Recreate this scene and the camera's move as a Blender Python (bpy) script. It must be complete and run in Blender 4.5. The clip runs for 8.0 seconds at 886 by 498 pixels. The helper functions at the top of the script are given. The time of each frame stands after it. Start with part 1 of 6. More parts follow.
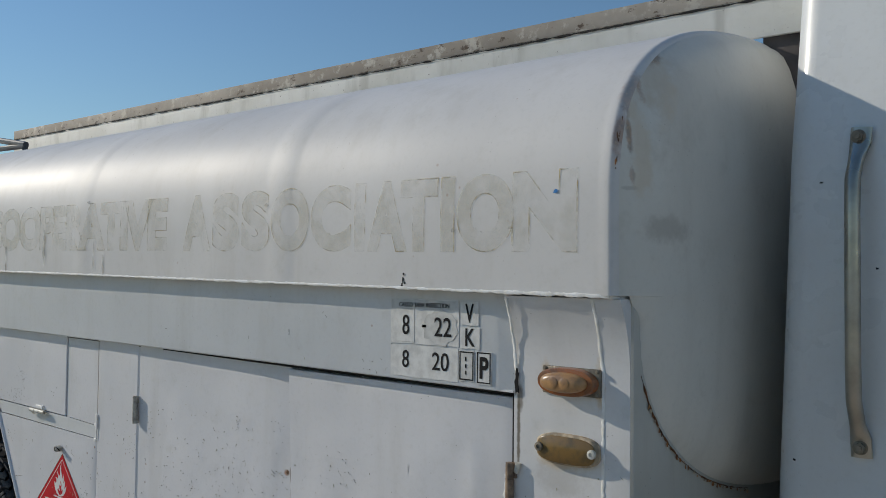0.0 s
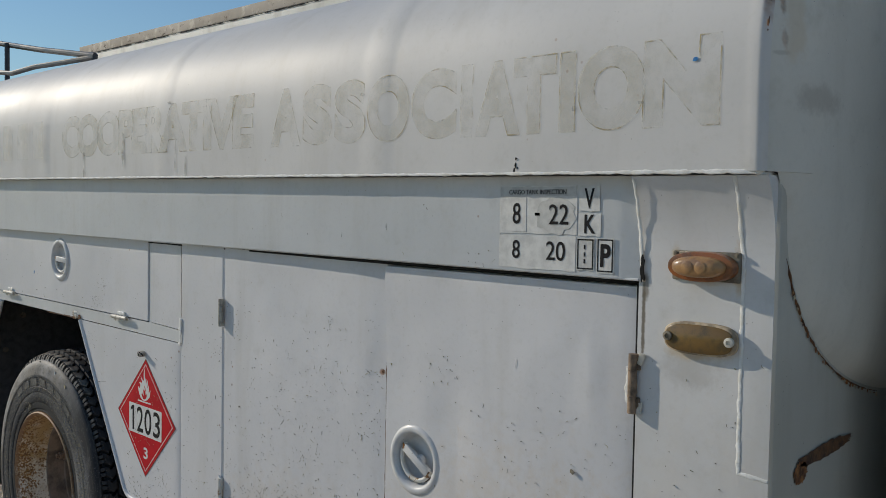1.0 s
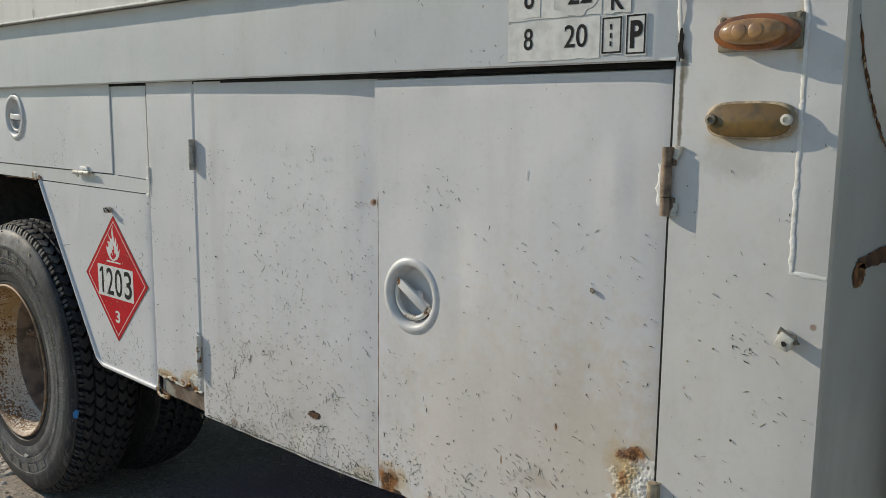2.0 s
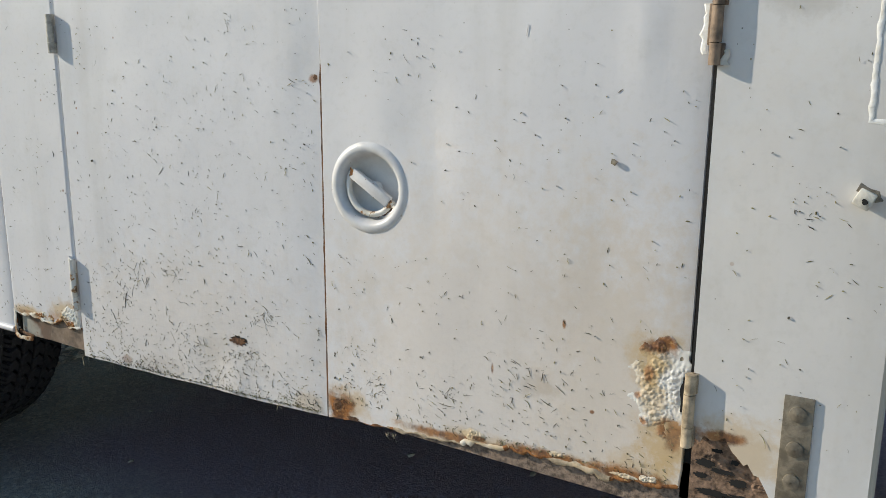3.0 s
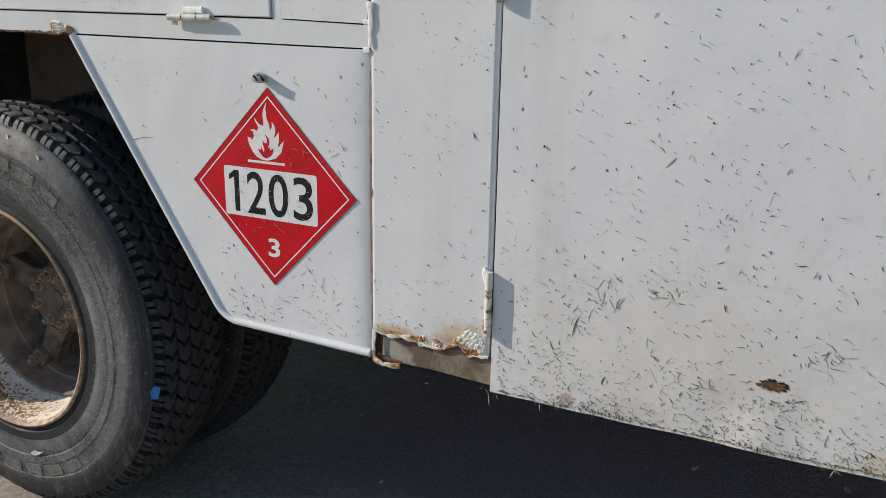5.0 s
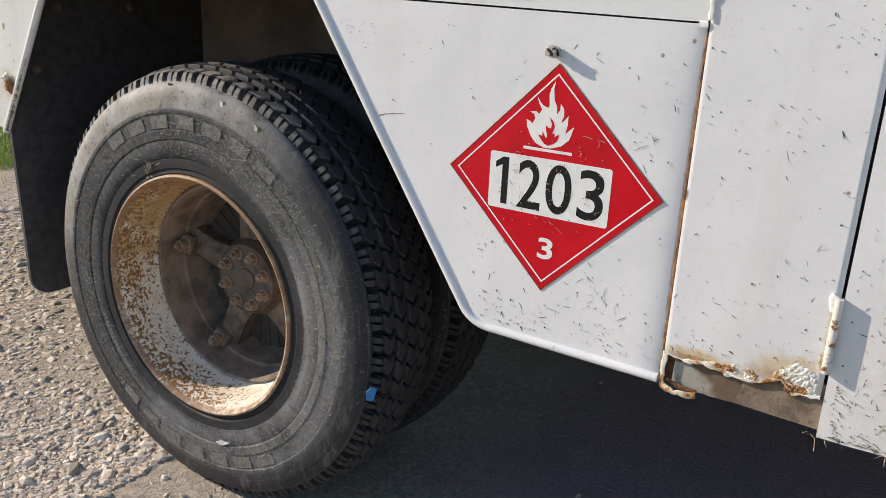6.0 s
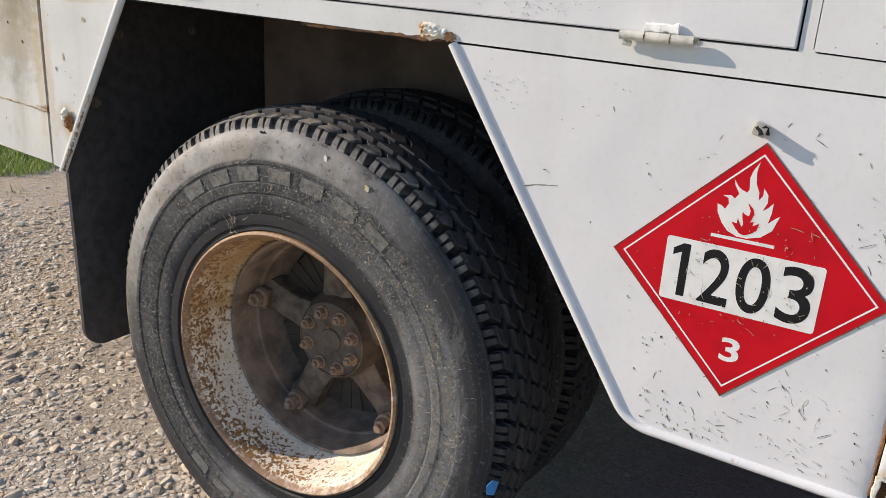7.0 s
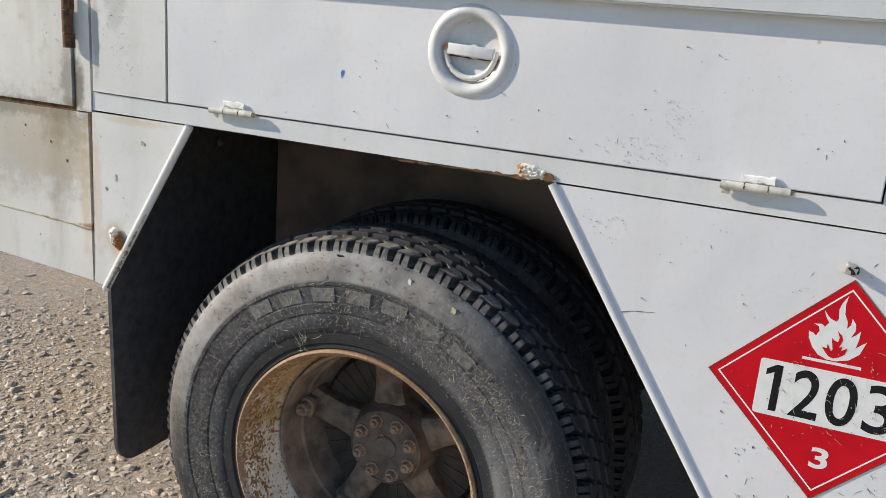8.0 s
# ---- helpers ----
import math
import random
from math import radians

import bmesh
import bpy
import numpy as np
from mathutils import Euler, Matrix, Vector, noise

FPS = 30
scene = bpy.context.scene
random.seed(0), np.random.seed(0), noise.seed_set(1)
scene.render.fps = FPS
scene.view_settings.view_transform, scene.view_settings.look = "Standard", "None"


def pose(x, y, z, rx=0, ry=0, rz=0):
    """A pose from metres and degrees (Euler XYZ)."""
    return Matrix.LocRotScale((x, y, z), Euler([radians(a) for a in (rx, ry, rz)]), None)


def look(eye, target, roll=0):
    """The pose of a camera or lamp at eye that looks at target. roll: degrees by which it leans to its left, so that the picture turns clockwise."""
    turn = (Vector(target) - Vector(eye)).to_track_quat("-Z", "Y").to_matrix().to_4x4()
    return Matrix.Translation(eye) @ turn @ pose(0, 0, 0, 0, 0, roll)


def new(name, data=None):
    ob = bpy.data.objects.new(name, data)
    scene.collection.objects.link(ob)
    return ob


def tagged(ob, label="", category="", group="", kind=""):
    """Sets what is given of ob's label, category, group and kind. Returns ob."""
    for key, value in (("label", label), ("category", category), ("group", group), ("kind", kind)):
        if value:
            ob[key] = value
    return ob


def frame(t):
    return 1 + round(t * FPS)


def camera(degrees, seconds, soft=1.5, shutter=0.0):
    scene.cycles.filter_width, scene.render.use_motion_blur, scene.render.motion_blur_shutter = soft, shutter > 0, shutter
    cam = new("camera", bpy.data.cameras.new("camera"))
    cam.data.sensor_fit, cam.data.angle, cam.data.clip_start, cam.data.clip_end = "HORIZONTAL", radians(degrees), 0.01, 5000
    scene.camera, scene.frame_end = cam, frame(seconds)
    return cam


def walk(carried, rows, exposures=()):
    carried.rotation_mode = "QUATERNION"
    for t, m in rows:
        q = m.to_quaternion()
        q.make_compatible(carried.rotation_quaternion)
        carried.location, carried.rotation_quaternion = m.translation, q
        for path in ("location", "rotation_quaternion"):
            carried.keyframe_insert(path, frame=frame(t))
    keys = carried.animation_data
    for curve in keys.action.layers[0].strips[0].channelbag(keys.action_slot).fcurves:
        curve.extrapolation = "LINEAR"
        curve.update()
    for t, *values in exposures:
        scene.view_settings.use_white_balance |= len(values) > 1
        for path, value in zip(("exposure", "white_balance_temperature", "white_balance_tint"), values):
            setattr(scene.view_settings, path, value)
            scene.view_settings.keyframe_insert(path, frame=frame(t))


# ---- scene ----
cam = camera(55.5, 8.0, soft=0.55)
PATH = [
    (0, (1.656, -1.347, 1.767), (0.354, 0.169, 1.833), 0.6),
    (0.5, (1.546, -1.375, 1.725), (0.194, 0.099, 1.732), 0.8),
    (1, (1.491, -1.369, 1.657), (0.114, 0.08, 1.578), 1.0),
    (1.5, (1.442, -1.342, 1.564), (0.071, 0.103, 1.378), 1.0),
    (2, (1.327, -1.247, 1.444), (0.0, 0.22, 1.151), 0.5),
    (2.2, (1.271, -1.2, 1.397), (-0.022, 0.289, 1.065), 0.3),
    (3.3, (0.788, -1.276, 1.301), (-0.051, 0.48, 0.842), 0.9),
    (3.5, (0.673, -1.335, 1.304), (-0.123, 0.44, 0.839), 1.3),
    (4, (0.408, -1.372, 1.307), (-0.333, 0.424, 0.829), 1.5),
    (4.5, (0.117, -1.35, 1.325), (-0.652, 0.422, 0.807), 1.1),
    (5, (-0.149, -1.323, 1.308), (-1.005, 0.398, 0.755), 1.0),
    (5.2, (-0.281, -1.332, 1.316), (-1.164, 0.365, 0.733), 1.2),
    (6.3, (-0.724, -1.273, 1.289), (-1.716, 0.338, 0.64), 3.0),
    (6.5, (-0.807, -1.241, 1.321), (-1.801, 0.363, 0.66), 3.0),
    (7, (-0.988, -1.242, 1.376), (-1.936, 0.391, 0.715), 3.6),
    (7.5, (-1.162, -1.365, 1.438), (-2.013, 0.333, 0.811), 4.4),
    (8, (-1.314, -1.479, 1.506), (-2.046, 0.308, 0.986), 4.5),
]
EXPOSURES = [(0.0, -0.70, 6600, 9), (1.0, -0.74, 6800, 9), (1.5, -0.67, 7050, 8), (2.2, -0.33, 7120, 8), (3.5, 0.0, 6980, 9), (4.5, -0.17, 6970, 10), (5.0, -0.15, 6960, 11), (5.2, -0.07, 6990, 11),
             (6.5, 0.27, 7300, 15), (7.5, 0.22, 7200, 14), (8.0, 0.15, 6970, 12)]
walk(cam, [(t, look(eye, target, roll)) for t, eye, target, roll in PATH], EXPOSURES)

# ---- light ----
SUN_WAY = Vector((0.86, 0.30, -0.42)).normalized()
world = bpy.data.worlds.new("sky")
scene.world = world
world.use_nodes = True
wt = world.node_tree
sky = wt.nodes.new("ShaderNodeTexSky")
sky.sky_type = "NISHITA"
sky.sun_disc = False
sky.sun_elevation = math.asin(-SUN_WAY.z)
sky.sun_rotation = math.atan2(-SUN_WAY.x, -SUN_WAY.y)
sky.air_density, sky.dust_density, sky.ozone_density = 1.35, 0.0, 6.0
wt.nodes["Background"].inputs["Strength"].default_value = 0.15
wt.links.new(sky.outputs["Color"], wt.nodes["Background"].inputs["Color"])
sun = new("sun", bpy.data.lights.new("sun", "SUN"))
sun.data.energy, sun.data.angle, sun.data.color = 4.5, radians(0.55), (1.0, 0.92, 0.80)
sun.matrix_world = look((0, 0, 0), SUN_WAY)


# ---- node helpers ----
class Mat:
    """A material with short calls for its nodes."""

    def __init__(self, name):
        self.m = bpy.data.materials.new(name)
        self.m.use_nodes = True
        self.t = self.m.node_tree
        self.b = self.t.nodes["Principled BSDF"]
        self.pos = self.t.nodes.new("ShaderNodeNewGeometry").outputs["Position"]

    def put(self, socket, v):
        if isinstance(v, bpy.types.NodeSocket):
            self.t.links.new(v, socket)
        elif isinstance(v, tuple) and len(v) == 3 and socket.type == "RGBA":
            socket.default_value = (*v, 1)
        else:
            socket.default_value = v

    def node(self, kind, out, **inputs):
        n = self.t.nodes.new(kind)
        for k, v in inputs.items():
            self.put(n.inputs[k.replace("_", " ")], v)
        return n.outputs[out]

    def obj(self):
        return self.t.nodes.new("ShaderNodeTexCoord").outputs["Object"]

    def math(self, op, a, b=0.0, c=0.0):
        n = self.t.nodes.new("ShaderNodeMath")
        n.operation = op
        for i, v in enumerate((a, b, c)):
            self.put(n.inputs[i], v)
        return n.outputs[0]

    def scaled(self, v, s, move=(0, 0, 0)):
        n = self.t.nodes.new("ShaderNodeMapping")
        self.put(n.inputs["Vector"], v)
        n.inputs["Scale"].default_value = s
        n.inputs["Location"].default_value = move
        return n.outputs[0]

    def noise(self, scale, detail=4.0, rough=0.55, vec=None, out="Fac"):
        return self.node("ShaderNodeTexNoise", out, Vector=vec or self.pos, Scale=scale, Detail=detail, Roughness=rough)

    def voro(self, scale, vec=None, out="Distance"):
        return self.node("ShaderNodeTexVoronoi", out, Vector=vec or self.pos, Scale=scale)

    def ramp(self, v, a, b, lo=0.0, hi=1.0):
        n = self.t.nodes.new("ShaderNodeMapRange")
        n.interpolation_type = "SMOOTHSTEP"
        for i, x in enumerate((v, a, b, lo, hi)):
            self.put(n.inputs[i], x)
        return n.outputs[0]

    def mix(self, f, a, b):
        n = self.t.nodes.new("ShaderNodeMix")
        n.data_type = "RGBA"
        self.put(n.inputs[0], f)
        self.put(n.inputs[6], a)
        self.put(n.inputs[7], b)
        return n.outputs[2]

    def bump(self, h, dist, strength=1.0, normal=None):
        n = self.t.nodes.new("ShaderNodeBump")
        self.put(n.inputs["Height"], h)
        n.inputs["Distance"].default_value = dist
        n.inputs["Strength"].default_value = strength
        if normal:
            self.t.links.new(normal, n.inputs["Normal"])
        return n.outputs[0]

    def done(self, color, rough, metal=0.0, normal=None, **more):
        self.put(self.b.inputs["Base Color"], color)
        self.put(self.b.inputs["Roughness"], rough)
        self.put(self.b.inputs["Metallic"], metal)
        if normal:
            self.put(self.b.inputs["Normal"], normal)
        for k, v in more.items():
            self.put(self.b.inputs[k.replace("_", " ")], v)
        return self.m


def rust_color(m):
    n = m.noise(38, 6, 0.65)
    c = m.mix(m.ramp(n, 0.35, 0.62), (0.085, 0.034, 0.016), (0.36, 0.15, 0.045))
    return m.mix(m.ramp(m.noise(150, 4), 0.55, 0.75), c, (0.50, 0.28, 0.11))


def paint(name, base=(0.735, 0.733, 0.748), second=(0.665, 0.664, 0.680), dirt=0.30, specks=1.0, rough=0.42, wave=0.011, stains=(), grime=(), seep=(), ahead=False):
    """White brushed-on paint over steel. stains: rust blooms (x, z, rx, rz, strength); grime and seep: dirty and yellowed blooms.
    ahead: the blooms lie on a face that looks along x, at (y, z)."""
    m = Mat(name)
    c = m.mix(m.ramp(m.noise(2.2, 3), 0.3, 0.7), base, second)
    streak = m.noise(1.0, 5, 0.6, m.scaled(m.pos, (9, 9, 1.3)))
    c = m.mix(m.math("MULTIPLY", m.ramp(streak, 0.48, 0.8), dirt * 0.7), c, (0.36, 0.33, 0.26))
    c = m.mix(m.math("MULTIPLY", m.ramp(m.noise(14, 6, 0.7), 0.52, 0.8), dirt * 0.8), c, (0.42, 0.40, 0.33))
    c = m.mix(m.math("MULTIPLY", m.ramp(m.noise(90, 3), 0.5, 0.75), 0.12), c, (0.45, 0.45, 0.42))
    dots = m.math("MULTIPLY", m.ramp(m.voro(55), 0.07, 0.05), m.ramp(m.noise(6, 3), 0.5, 0.6))
    c = m.mix(m.math("MULTIPLY", dots, 0.75 * specks), c, (0.10, 0.095, 0.07))
    dots = m.math("MULTIPLY", m.ramp(m.voro(11, m.scaled(m.pos, (1, 1, 1), (3.1, 0, 1.7))), 0.045, 0.025), m.ramp(m.noise(3, 2), 0.45, 0.55))
    c = m.mix(m.math("MULTIPLY", dots, 0.8 * specks), c, (0.27, 0.11, 0.03))
    worn = m.noise(26, 6, 0.7)
    for spots, tone in ((grime, (0.15, 0.122, 0.085)), (seep, (0.56, 0.40, 0.20)), (stains, None)):
        for x, z, rx, rz, s in spots:
            off = m.node("ShaderNodeVectorMath", 0, Vector=m.pos)
            n = off.node
            n.operation = "SUBTRACT"
            n.inputs[1].default_value = (0, x, z) if ahead else (x, 0, z)
            n2 = m.t.nodes.new("ShaderNodeVectorMath")
            n2.operation = "MULTIPLY"
            m.t.links.new(off, n2.inputs[0])
            n2.inputs[1].default_value = (0, 1 / rx, 1 / rz) if ahead else (1 / rx, 0, 1 / rz)
            n3 = m.t.nodes.new("ShaderNodeVectorMath")
            n3.operation = "LENGTH"
            m.t.links.new(n2.outputs[0], n3.inputs[0])
            d = m.math("ADD", n3.outputs["Value"], m.math("MULTIPLY", m.math("SUBTRACT", worn, 0.5), 1.7))
            c = m.mix(m.math("MULTIPLY", m.ramp(d, 1.05, 0.35), s), c, tone or rust_color(m))
    r = m.ramp(m.noise(9, 4), 0.3, 0.7, rough - 0.07, rough + 0.12) if wave else m.ramp(m.noise(2, 3), 0.3, 0.7, rough - 0.02, rough + 0.03)
    nrm = m.bump(m.noise(2.6, 2), wave) if wave else None
    nrm = m.bump(m.noise(120, 3), 0.0004, 0.6 if wave else 0.3, nrm)
    return m.done(c, r, 0.0, nrm)


# ---- materials ----
M_TANK = paint("tank_paint", (0.69, 0.677, 0.66), (0.61, 0.60, 0.588), 0.34, 0.5, 0.56, 0.0,
               stains=((0.935, 2.02, 0.010, 0.05, 0.6), (0.94, 2.1, 0.02, 0.05, 0.4)))
M_STRIP = paint("strip_paint", (0.70, 0.71, 0.71), (0.64, 0.65, 0.65), 0.3, 0.6, 0.42, 0.002)
M_DOOR = paint("door_paint", stains=((-0.663, 1.146, 0.0035, 0.0045, 0.9), (-0.66, 1.20, 0.003, 0.003, 0.8), (-0.513, 1.226, 0.003, 0.003, 0.5), (-0.019, 1.273, 0.012, 0.008, 0.8), (-0.225, 0.738, 0.024, 0.010, 0.7), (-0.56, 0.64, 0.02, 0.012, 0.5)),
               grime=((-0.45, 0.64, 0.10, 0.04, 0.18), (-0.28, 0.71, 0.06, 0.04, 0.12)), seep=((-0.35, 0.72, 0.50, 0.26, 0.16), (-0.05, 0.64, 0.05, 0.03, 0.4)))
M_DOOR_R = paint("rusty_door_paint", stains=((0.03, 0.65, 0.045, 0.04, 1.0), (0.64, 0.885, 0.03, 0.016, 0.9), (0.672, 0.745, 0.018, 0.035, 0.75),
                 (0.30, 0.650, 0.16, 0.012, 0.9), (0.46, 0.662, 0.10, 0.012, 0.95), (0.60, 0.66, 0.10, 0.018, 0.95), (0.487, 0.895, 0.004, 0.010, 0.9), (0.36, 0.795, 0.003, 0.011, 0.8), (0.54, 0.755, 0.005, 0.004, 0.9)),
                 grime=((0.44, 0.78, 0.05, 0.03, 0.25),),
                 seep=((0.40, 0.80, 0.55, 0.42, 0.22), (0.60, 0.80, 0.22, 0.36, 0.18), (0.045, 0.655, 0.06, 0.05, 0.6), (0.645, 0.86, 0.06, 0.06, 0.8), (0.66, 0.75, 0.06, 0.12, 0.8), (0.45, 0.645, 0.33, 0.035, 0.65), (0.64, 0.66, 0.10, 0.06, 0.5)))
M_POST = paint("post_paint", stains=((-0.728, 1.013, 0.004, 0.004, 0.8), (-0.78, 0.705, 0.06, 0.016, 0.5), (-0.9, 0.697, 0.08, 0.008, 0.6), (-0.957, 0.97, 0.005, 0.012, 0.8), (-0.777, 1.214, 0.004, 0.004, 0.6)), seep=((-0.76, 0.72, 0.07, 0.04, 0.7), (-0.9, 0.7, 0.09, 0.02, 0.8), (-0.715, 0.80, 0.008, 0.06, 0.5)))
M_PANEL = paint("panel_paint", (0.735, 0.733, 0.75), (0.675, 0.675, 0.692), 0.18, 0.5, stains=((-1.023, 1.18, 0.0045, 0.0045, 0.75), (-0.978, 1.205, 0.005, 0.006, 0.8),
                (-0.964, 0.95, 0.003, 0.35, 0.6)))
M_PILLAR = paint("pillar_paint", (0.705, 0.703, 0.70), (0.635, 0.636, 0.635), 0.28, 0.7,
                 stains=((0.745, 0.765, 0.05, 0.012, 0.95), (0.72, 0.74, 0.04, 0.04, 0.7), (0.93, 1.16, 0.006, 0.006, 0.7)), seep=((0.82, 1.0, 0.20, 0.45, 0.08), (0.77, 0.75, 0.09, 0.06, 0.6), (0.886, 1.57, 0.012, 0.05, 0.6), (0.77, 1.585, 0.012, 0.03, 0.5), (0.80, 1.425, 0.06, 0.015, 0.4)), grime=((0.709, 1.47, 0.005, 0.09, 0.9), (0.712, 1.535, 0.008, 0.03, 0.7), (0.80, 1.40, 0.07, 0.05, 0.2)))
M_REAR = paint("rear_paint", (0.735, 0.725, 0.70), (0.66, 0.645, 0.60), 0.8, 1.0,
               stains=((-2.83, 0.967, 0.05, 0.012, 0.8), (-2.73, 0.955, 0.03, 0.02, 0.6), (-2.66, 1.24, 0.05, 0.012, 0.6)), grime=((-2.90, 1.20, 0.10, 0.07, 0.40), (-3.1, 1.235, 0.35, 0.030, 0.6), (-2.885, 1.31, 0.03, 0.12, 0.6), (-3.03, 1.15, 0.36, 0.16, 0.30), (-2.92, 1.10, 0.06, 0.16, 0.18), (-2.855, 1.30, 0.02, 0.08, 0.8)), seep=((-2.95, 1.16, 0.22, 0.12, 0.25), (-2.845, 1.05, 0.02, 0.2, 0.4)))
M_FENDER = paint("fender_paint", (0.735, 0.73, 0.715), (0.67, 0.665, 0.645), 0.3, 0.7,
                 stains=((-2.825, 1.02, 0.006, 0.2, 0.6), (-2.75, 0.945, 0.02, 0.02, 0.5)), seep=((-2.76, 0.95, 0.05, 0.05, 0.5), (-2.70, 1.235, 0.12, 0.012, 0.4), (-2.81, 1.05, 0.02, 0.2, 0.35)))
M_CAB = paint("cab_paint", (0.70, 0.72, 0.72), (0.66, 0.68, 0.68), 0.10, 0.3, 0.30, 0.002)
M_HEAD = paint("head_paint", (0.71, 0.695, 0.64), (0.61, 0.595, 0.54), 0.4, 0.6, 0.42, 0.003, ahead=True,
               stains=((-0.02, 2.02, 0.008, 0.05, 0.6), (0.075, 2.19, 0.03, 0.035, 0.55), (0.02, 2.13, 0.01, 0.05, 0.5), (-0.02, 1.95, 0.006, 0.02, 0.4)),
               grime=((0.058, 1.857, 0.075, 0.030, 0.30), (-0.03, 1.925, 0.02, 0.005, 0.25), (0.10, 2.10, 0.10, 0.12, 0.12)), seep=((0.06, 2.14, 0.06, 0.10, 0.25), (0.0, 2.0, 0.03, 0.12, 0.3)))
# darker than the other paint, to stand for shade beside the cab
M_FRONT = paint("grimy_shaded_front_paint", (0.56, 0.54, 0.48), (0.45, 0.435, 0.385), 0.6, 1.0, 0.5, 0.003)
M_FILLER = paint("worn_filler_paint", (0.72, 0.715, 0.70), (0.64, 0.64, 0.63), 0.35, 1.0, 0.42, 0.002, grime=((-2.74, 1.50, 0.04, 0.08, 0.22), (-2.80, 1.42, 0.015, 0.12, 0.4)))


def weathered():
    m = Mat("weathered_coaming_paint")
    c = m.mix(m.ramp(m.noise(3.5, 5), 0.35, 0.65), (0.80, 0.78, 0.72), (0.68, 0.66, 0.59))
    c = m.mix(m.math("MULTIPLY", m.ramp(m.noise(1, 5, 0.6, m.scaled(m.pos, (9, 9, 2))), 0.5, 0.72), 0.38), c, (0.24, 0.215, 0.16))
    c = m.mix(m.ramp(m.noise(60, 5, 0.7), 0.62, 0.72), c, (0.10, 0.07, 0.045))
    return m.done(c, 0.7, 0, m.bump(m.noise(60, 4), 0.002, 0.5))


def cap_weather():
    """Old brown-grey paint, worn off in blotches."""
    m = Mat("worn_brown_cap")
    c = m.mix(m.ramp(m.noise(2.2, 5, 0.65), 0.38, 0.62), (0.47, 0.41, 0.34), (0.33, 0.28, 0.225))
    c = m.mix(m.ramp(m.noise(14, 6, 0.7), 0.52, 0.62), c, (0.58, 0.53, 0.45))
    c = m.mix(m.ramp(m.noise(1.0, 6, 0.7, m.scaled(m.pos, (22, 22, 40))), 0.57, 0.66), c, (0.12, 0.085, 0.06))
    return m.done(c, 0.8, 0, m.bump(m.noise(50, 5), 0.002, 0.6))


def caulk():
    m = Mat("white_caulk")
    c = m.mix(m.ramp(m.noise(40, 4), 0.4, 0.7), (0.86, 0.86, 0.84), (0.74, 0.72, 0.66))
    return m.done(c, 0.55, 0, m.bump(m.noise(160, 3), 0.002, 0.6))


def crust():
    m = Mat("blistered_paint_crust")
    c = m.mix(m.ramp(m.noise(60, 3), 0.35, 0.7), (0.80, 0.79, 0.74), (0.66, 0.63, 0.54))
    f = m.noise(17, 4, 0.6)
    c = m.mix(m.math("MULTIPLY", m.ramp(f, 0.40, 0.56), 0.85), c, (0.58, 0.39, 0.17))
    c = m.mix(m.ramp(m.math("ADD", f, m.math("MULTIPLY", m.noise(120, 4), 0.2)), 0.58, 0.67), c, (0.30, 0.115, 0.03))
    return m.done(c, 0.75, 0, m.bump(m.noise(240, 3), 0.002, 0.7))


def rust(name="rust", dark=0.0):
    m = Mat(name)
    c = rust_color(m)
    if dark:
        c = m.mix(dark, c, (0.05, 0.035, 0.028))
    return m.done(c, 0.85, 0.0, m.bump(m.noise(90, 6, 0.7), 0.004, 0.9))


def bare_plate():
    m = Mat("bare_corroded_plate")
    c = m.mix(m.ramp(m.noise(9, 3), 0.45, 0.55), (0.33, 0.315, 0.27), (0.13, 0.085, 0.06))
    c = m.mix(m.ramp(m.noise(45, 5, 0.7), 0.5, 0.7), c, (0.20, 0.10, 0.06))
    return m.done(c, 0.75, 0.0, m.bump(m.noise(60, 5), 0.002, 0.7))


def plain(name, color, rough=0.5, metal=0.0, vary=0.25, scale=30, bump=0.0008):
    m = Mat(name)
    dark = tuple(v * (1 - vary) for v in color)
    c = m.mix(m.ramp(m.noise(scale, 5, 0.6), 0.35, 0.7), color, dark)
    return m.done(c, m.ramp(m.noise(scale * 0.6, 3), 0.3, 0.7, max(rough - 0.1, 0.05), rough + 0.1), metal, m.bump(m.noise(scale * 4, 3), bump, 0.6))


M_CAP = cap_weather()
M_WEATHER, M_CAULK, M_CRUST, M_RUST, M_PLATE = weathered(), caulk(), crust(), rust(), bare_plate()
M_RUST_DARK = rust("dark_rust", 0.6)

M_BLISTER = paint("blistered_door_paint", (0.78, 0.77, 0.73), (0.70, 0.68, 0.62), 0.3, 0.4, 0.5, 0.001,
                  stains=((0.637, 0.888, 0.050, 0.024, 1.0), (0.628, 0.840, 0.010, 0.02, 0.8), (0.622, 0.758, 0.012, 0.012, 0.9), (0.665, 0.752, 0.03, 0.025, 0.9), (0.612, 0.80, 0.008, 0.008, 0.8)),
                  seep=((0.63, 0.86, 0.035, 0.06, 0.9), (0.635, 0.80, 0.03, 0.05, 0.6), (0.655, 0.745, 0.04, 0.04, 0.8)))
M_TORN = paint("torn_edge_paint", (0.74, 0.72, 0.66), (0.66, 0.60, 0.50), 0.4, 0.4, 0.55, 0.001,
               stains=((0.34, 0.66, 0.02, 0.008, 0.9), (0.49, 0.66, 0.02, 0.008, 0.9), (0.58, 0.65, 0.03, 0.006, 0.9)), seep=((0.45, 0.66, 0.3, 0.02, 0.7),))
M_RUST_MID = plain("brown_scaly_rust", (0.31, 0.20, 0.135), 0.85, 0, 0.85, 60, 0.004)
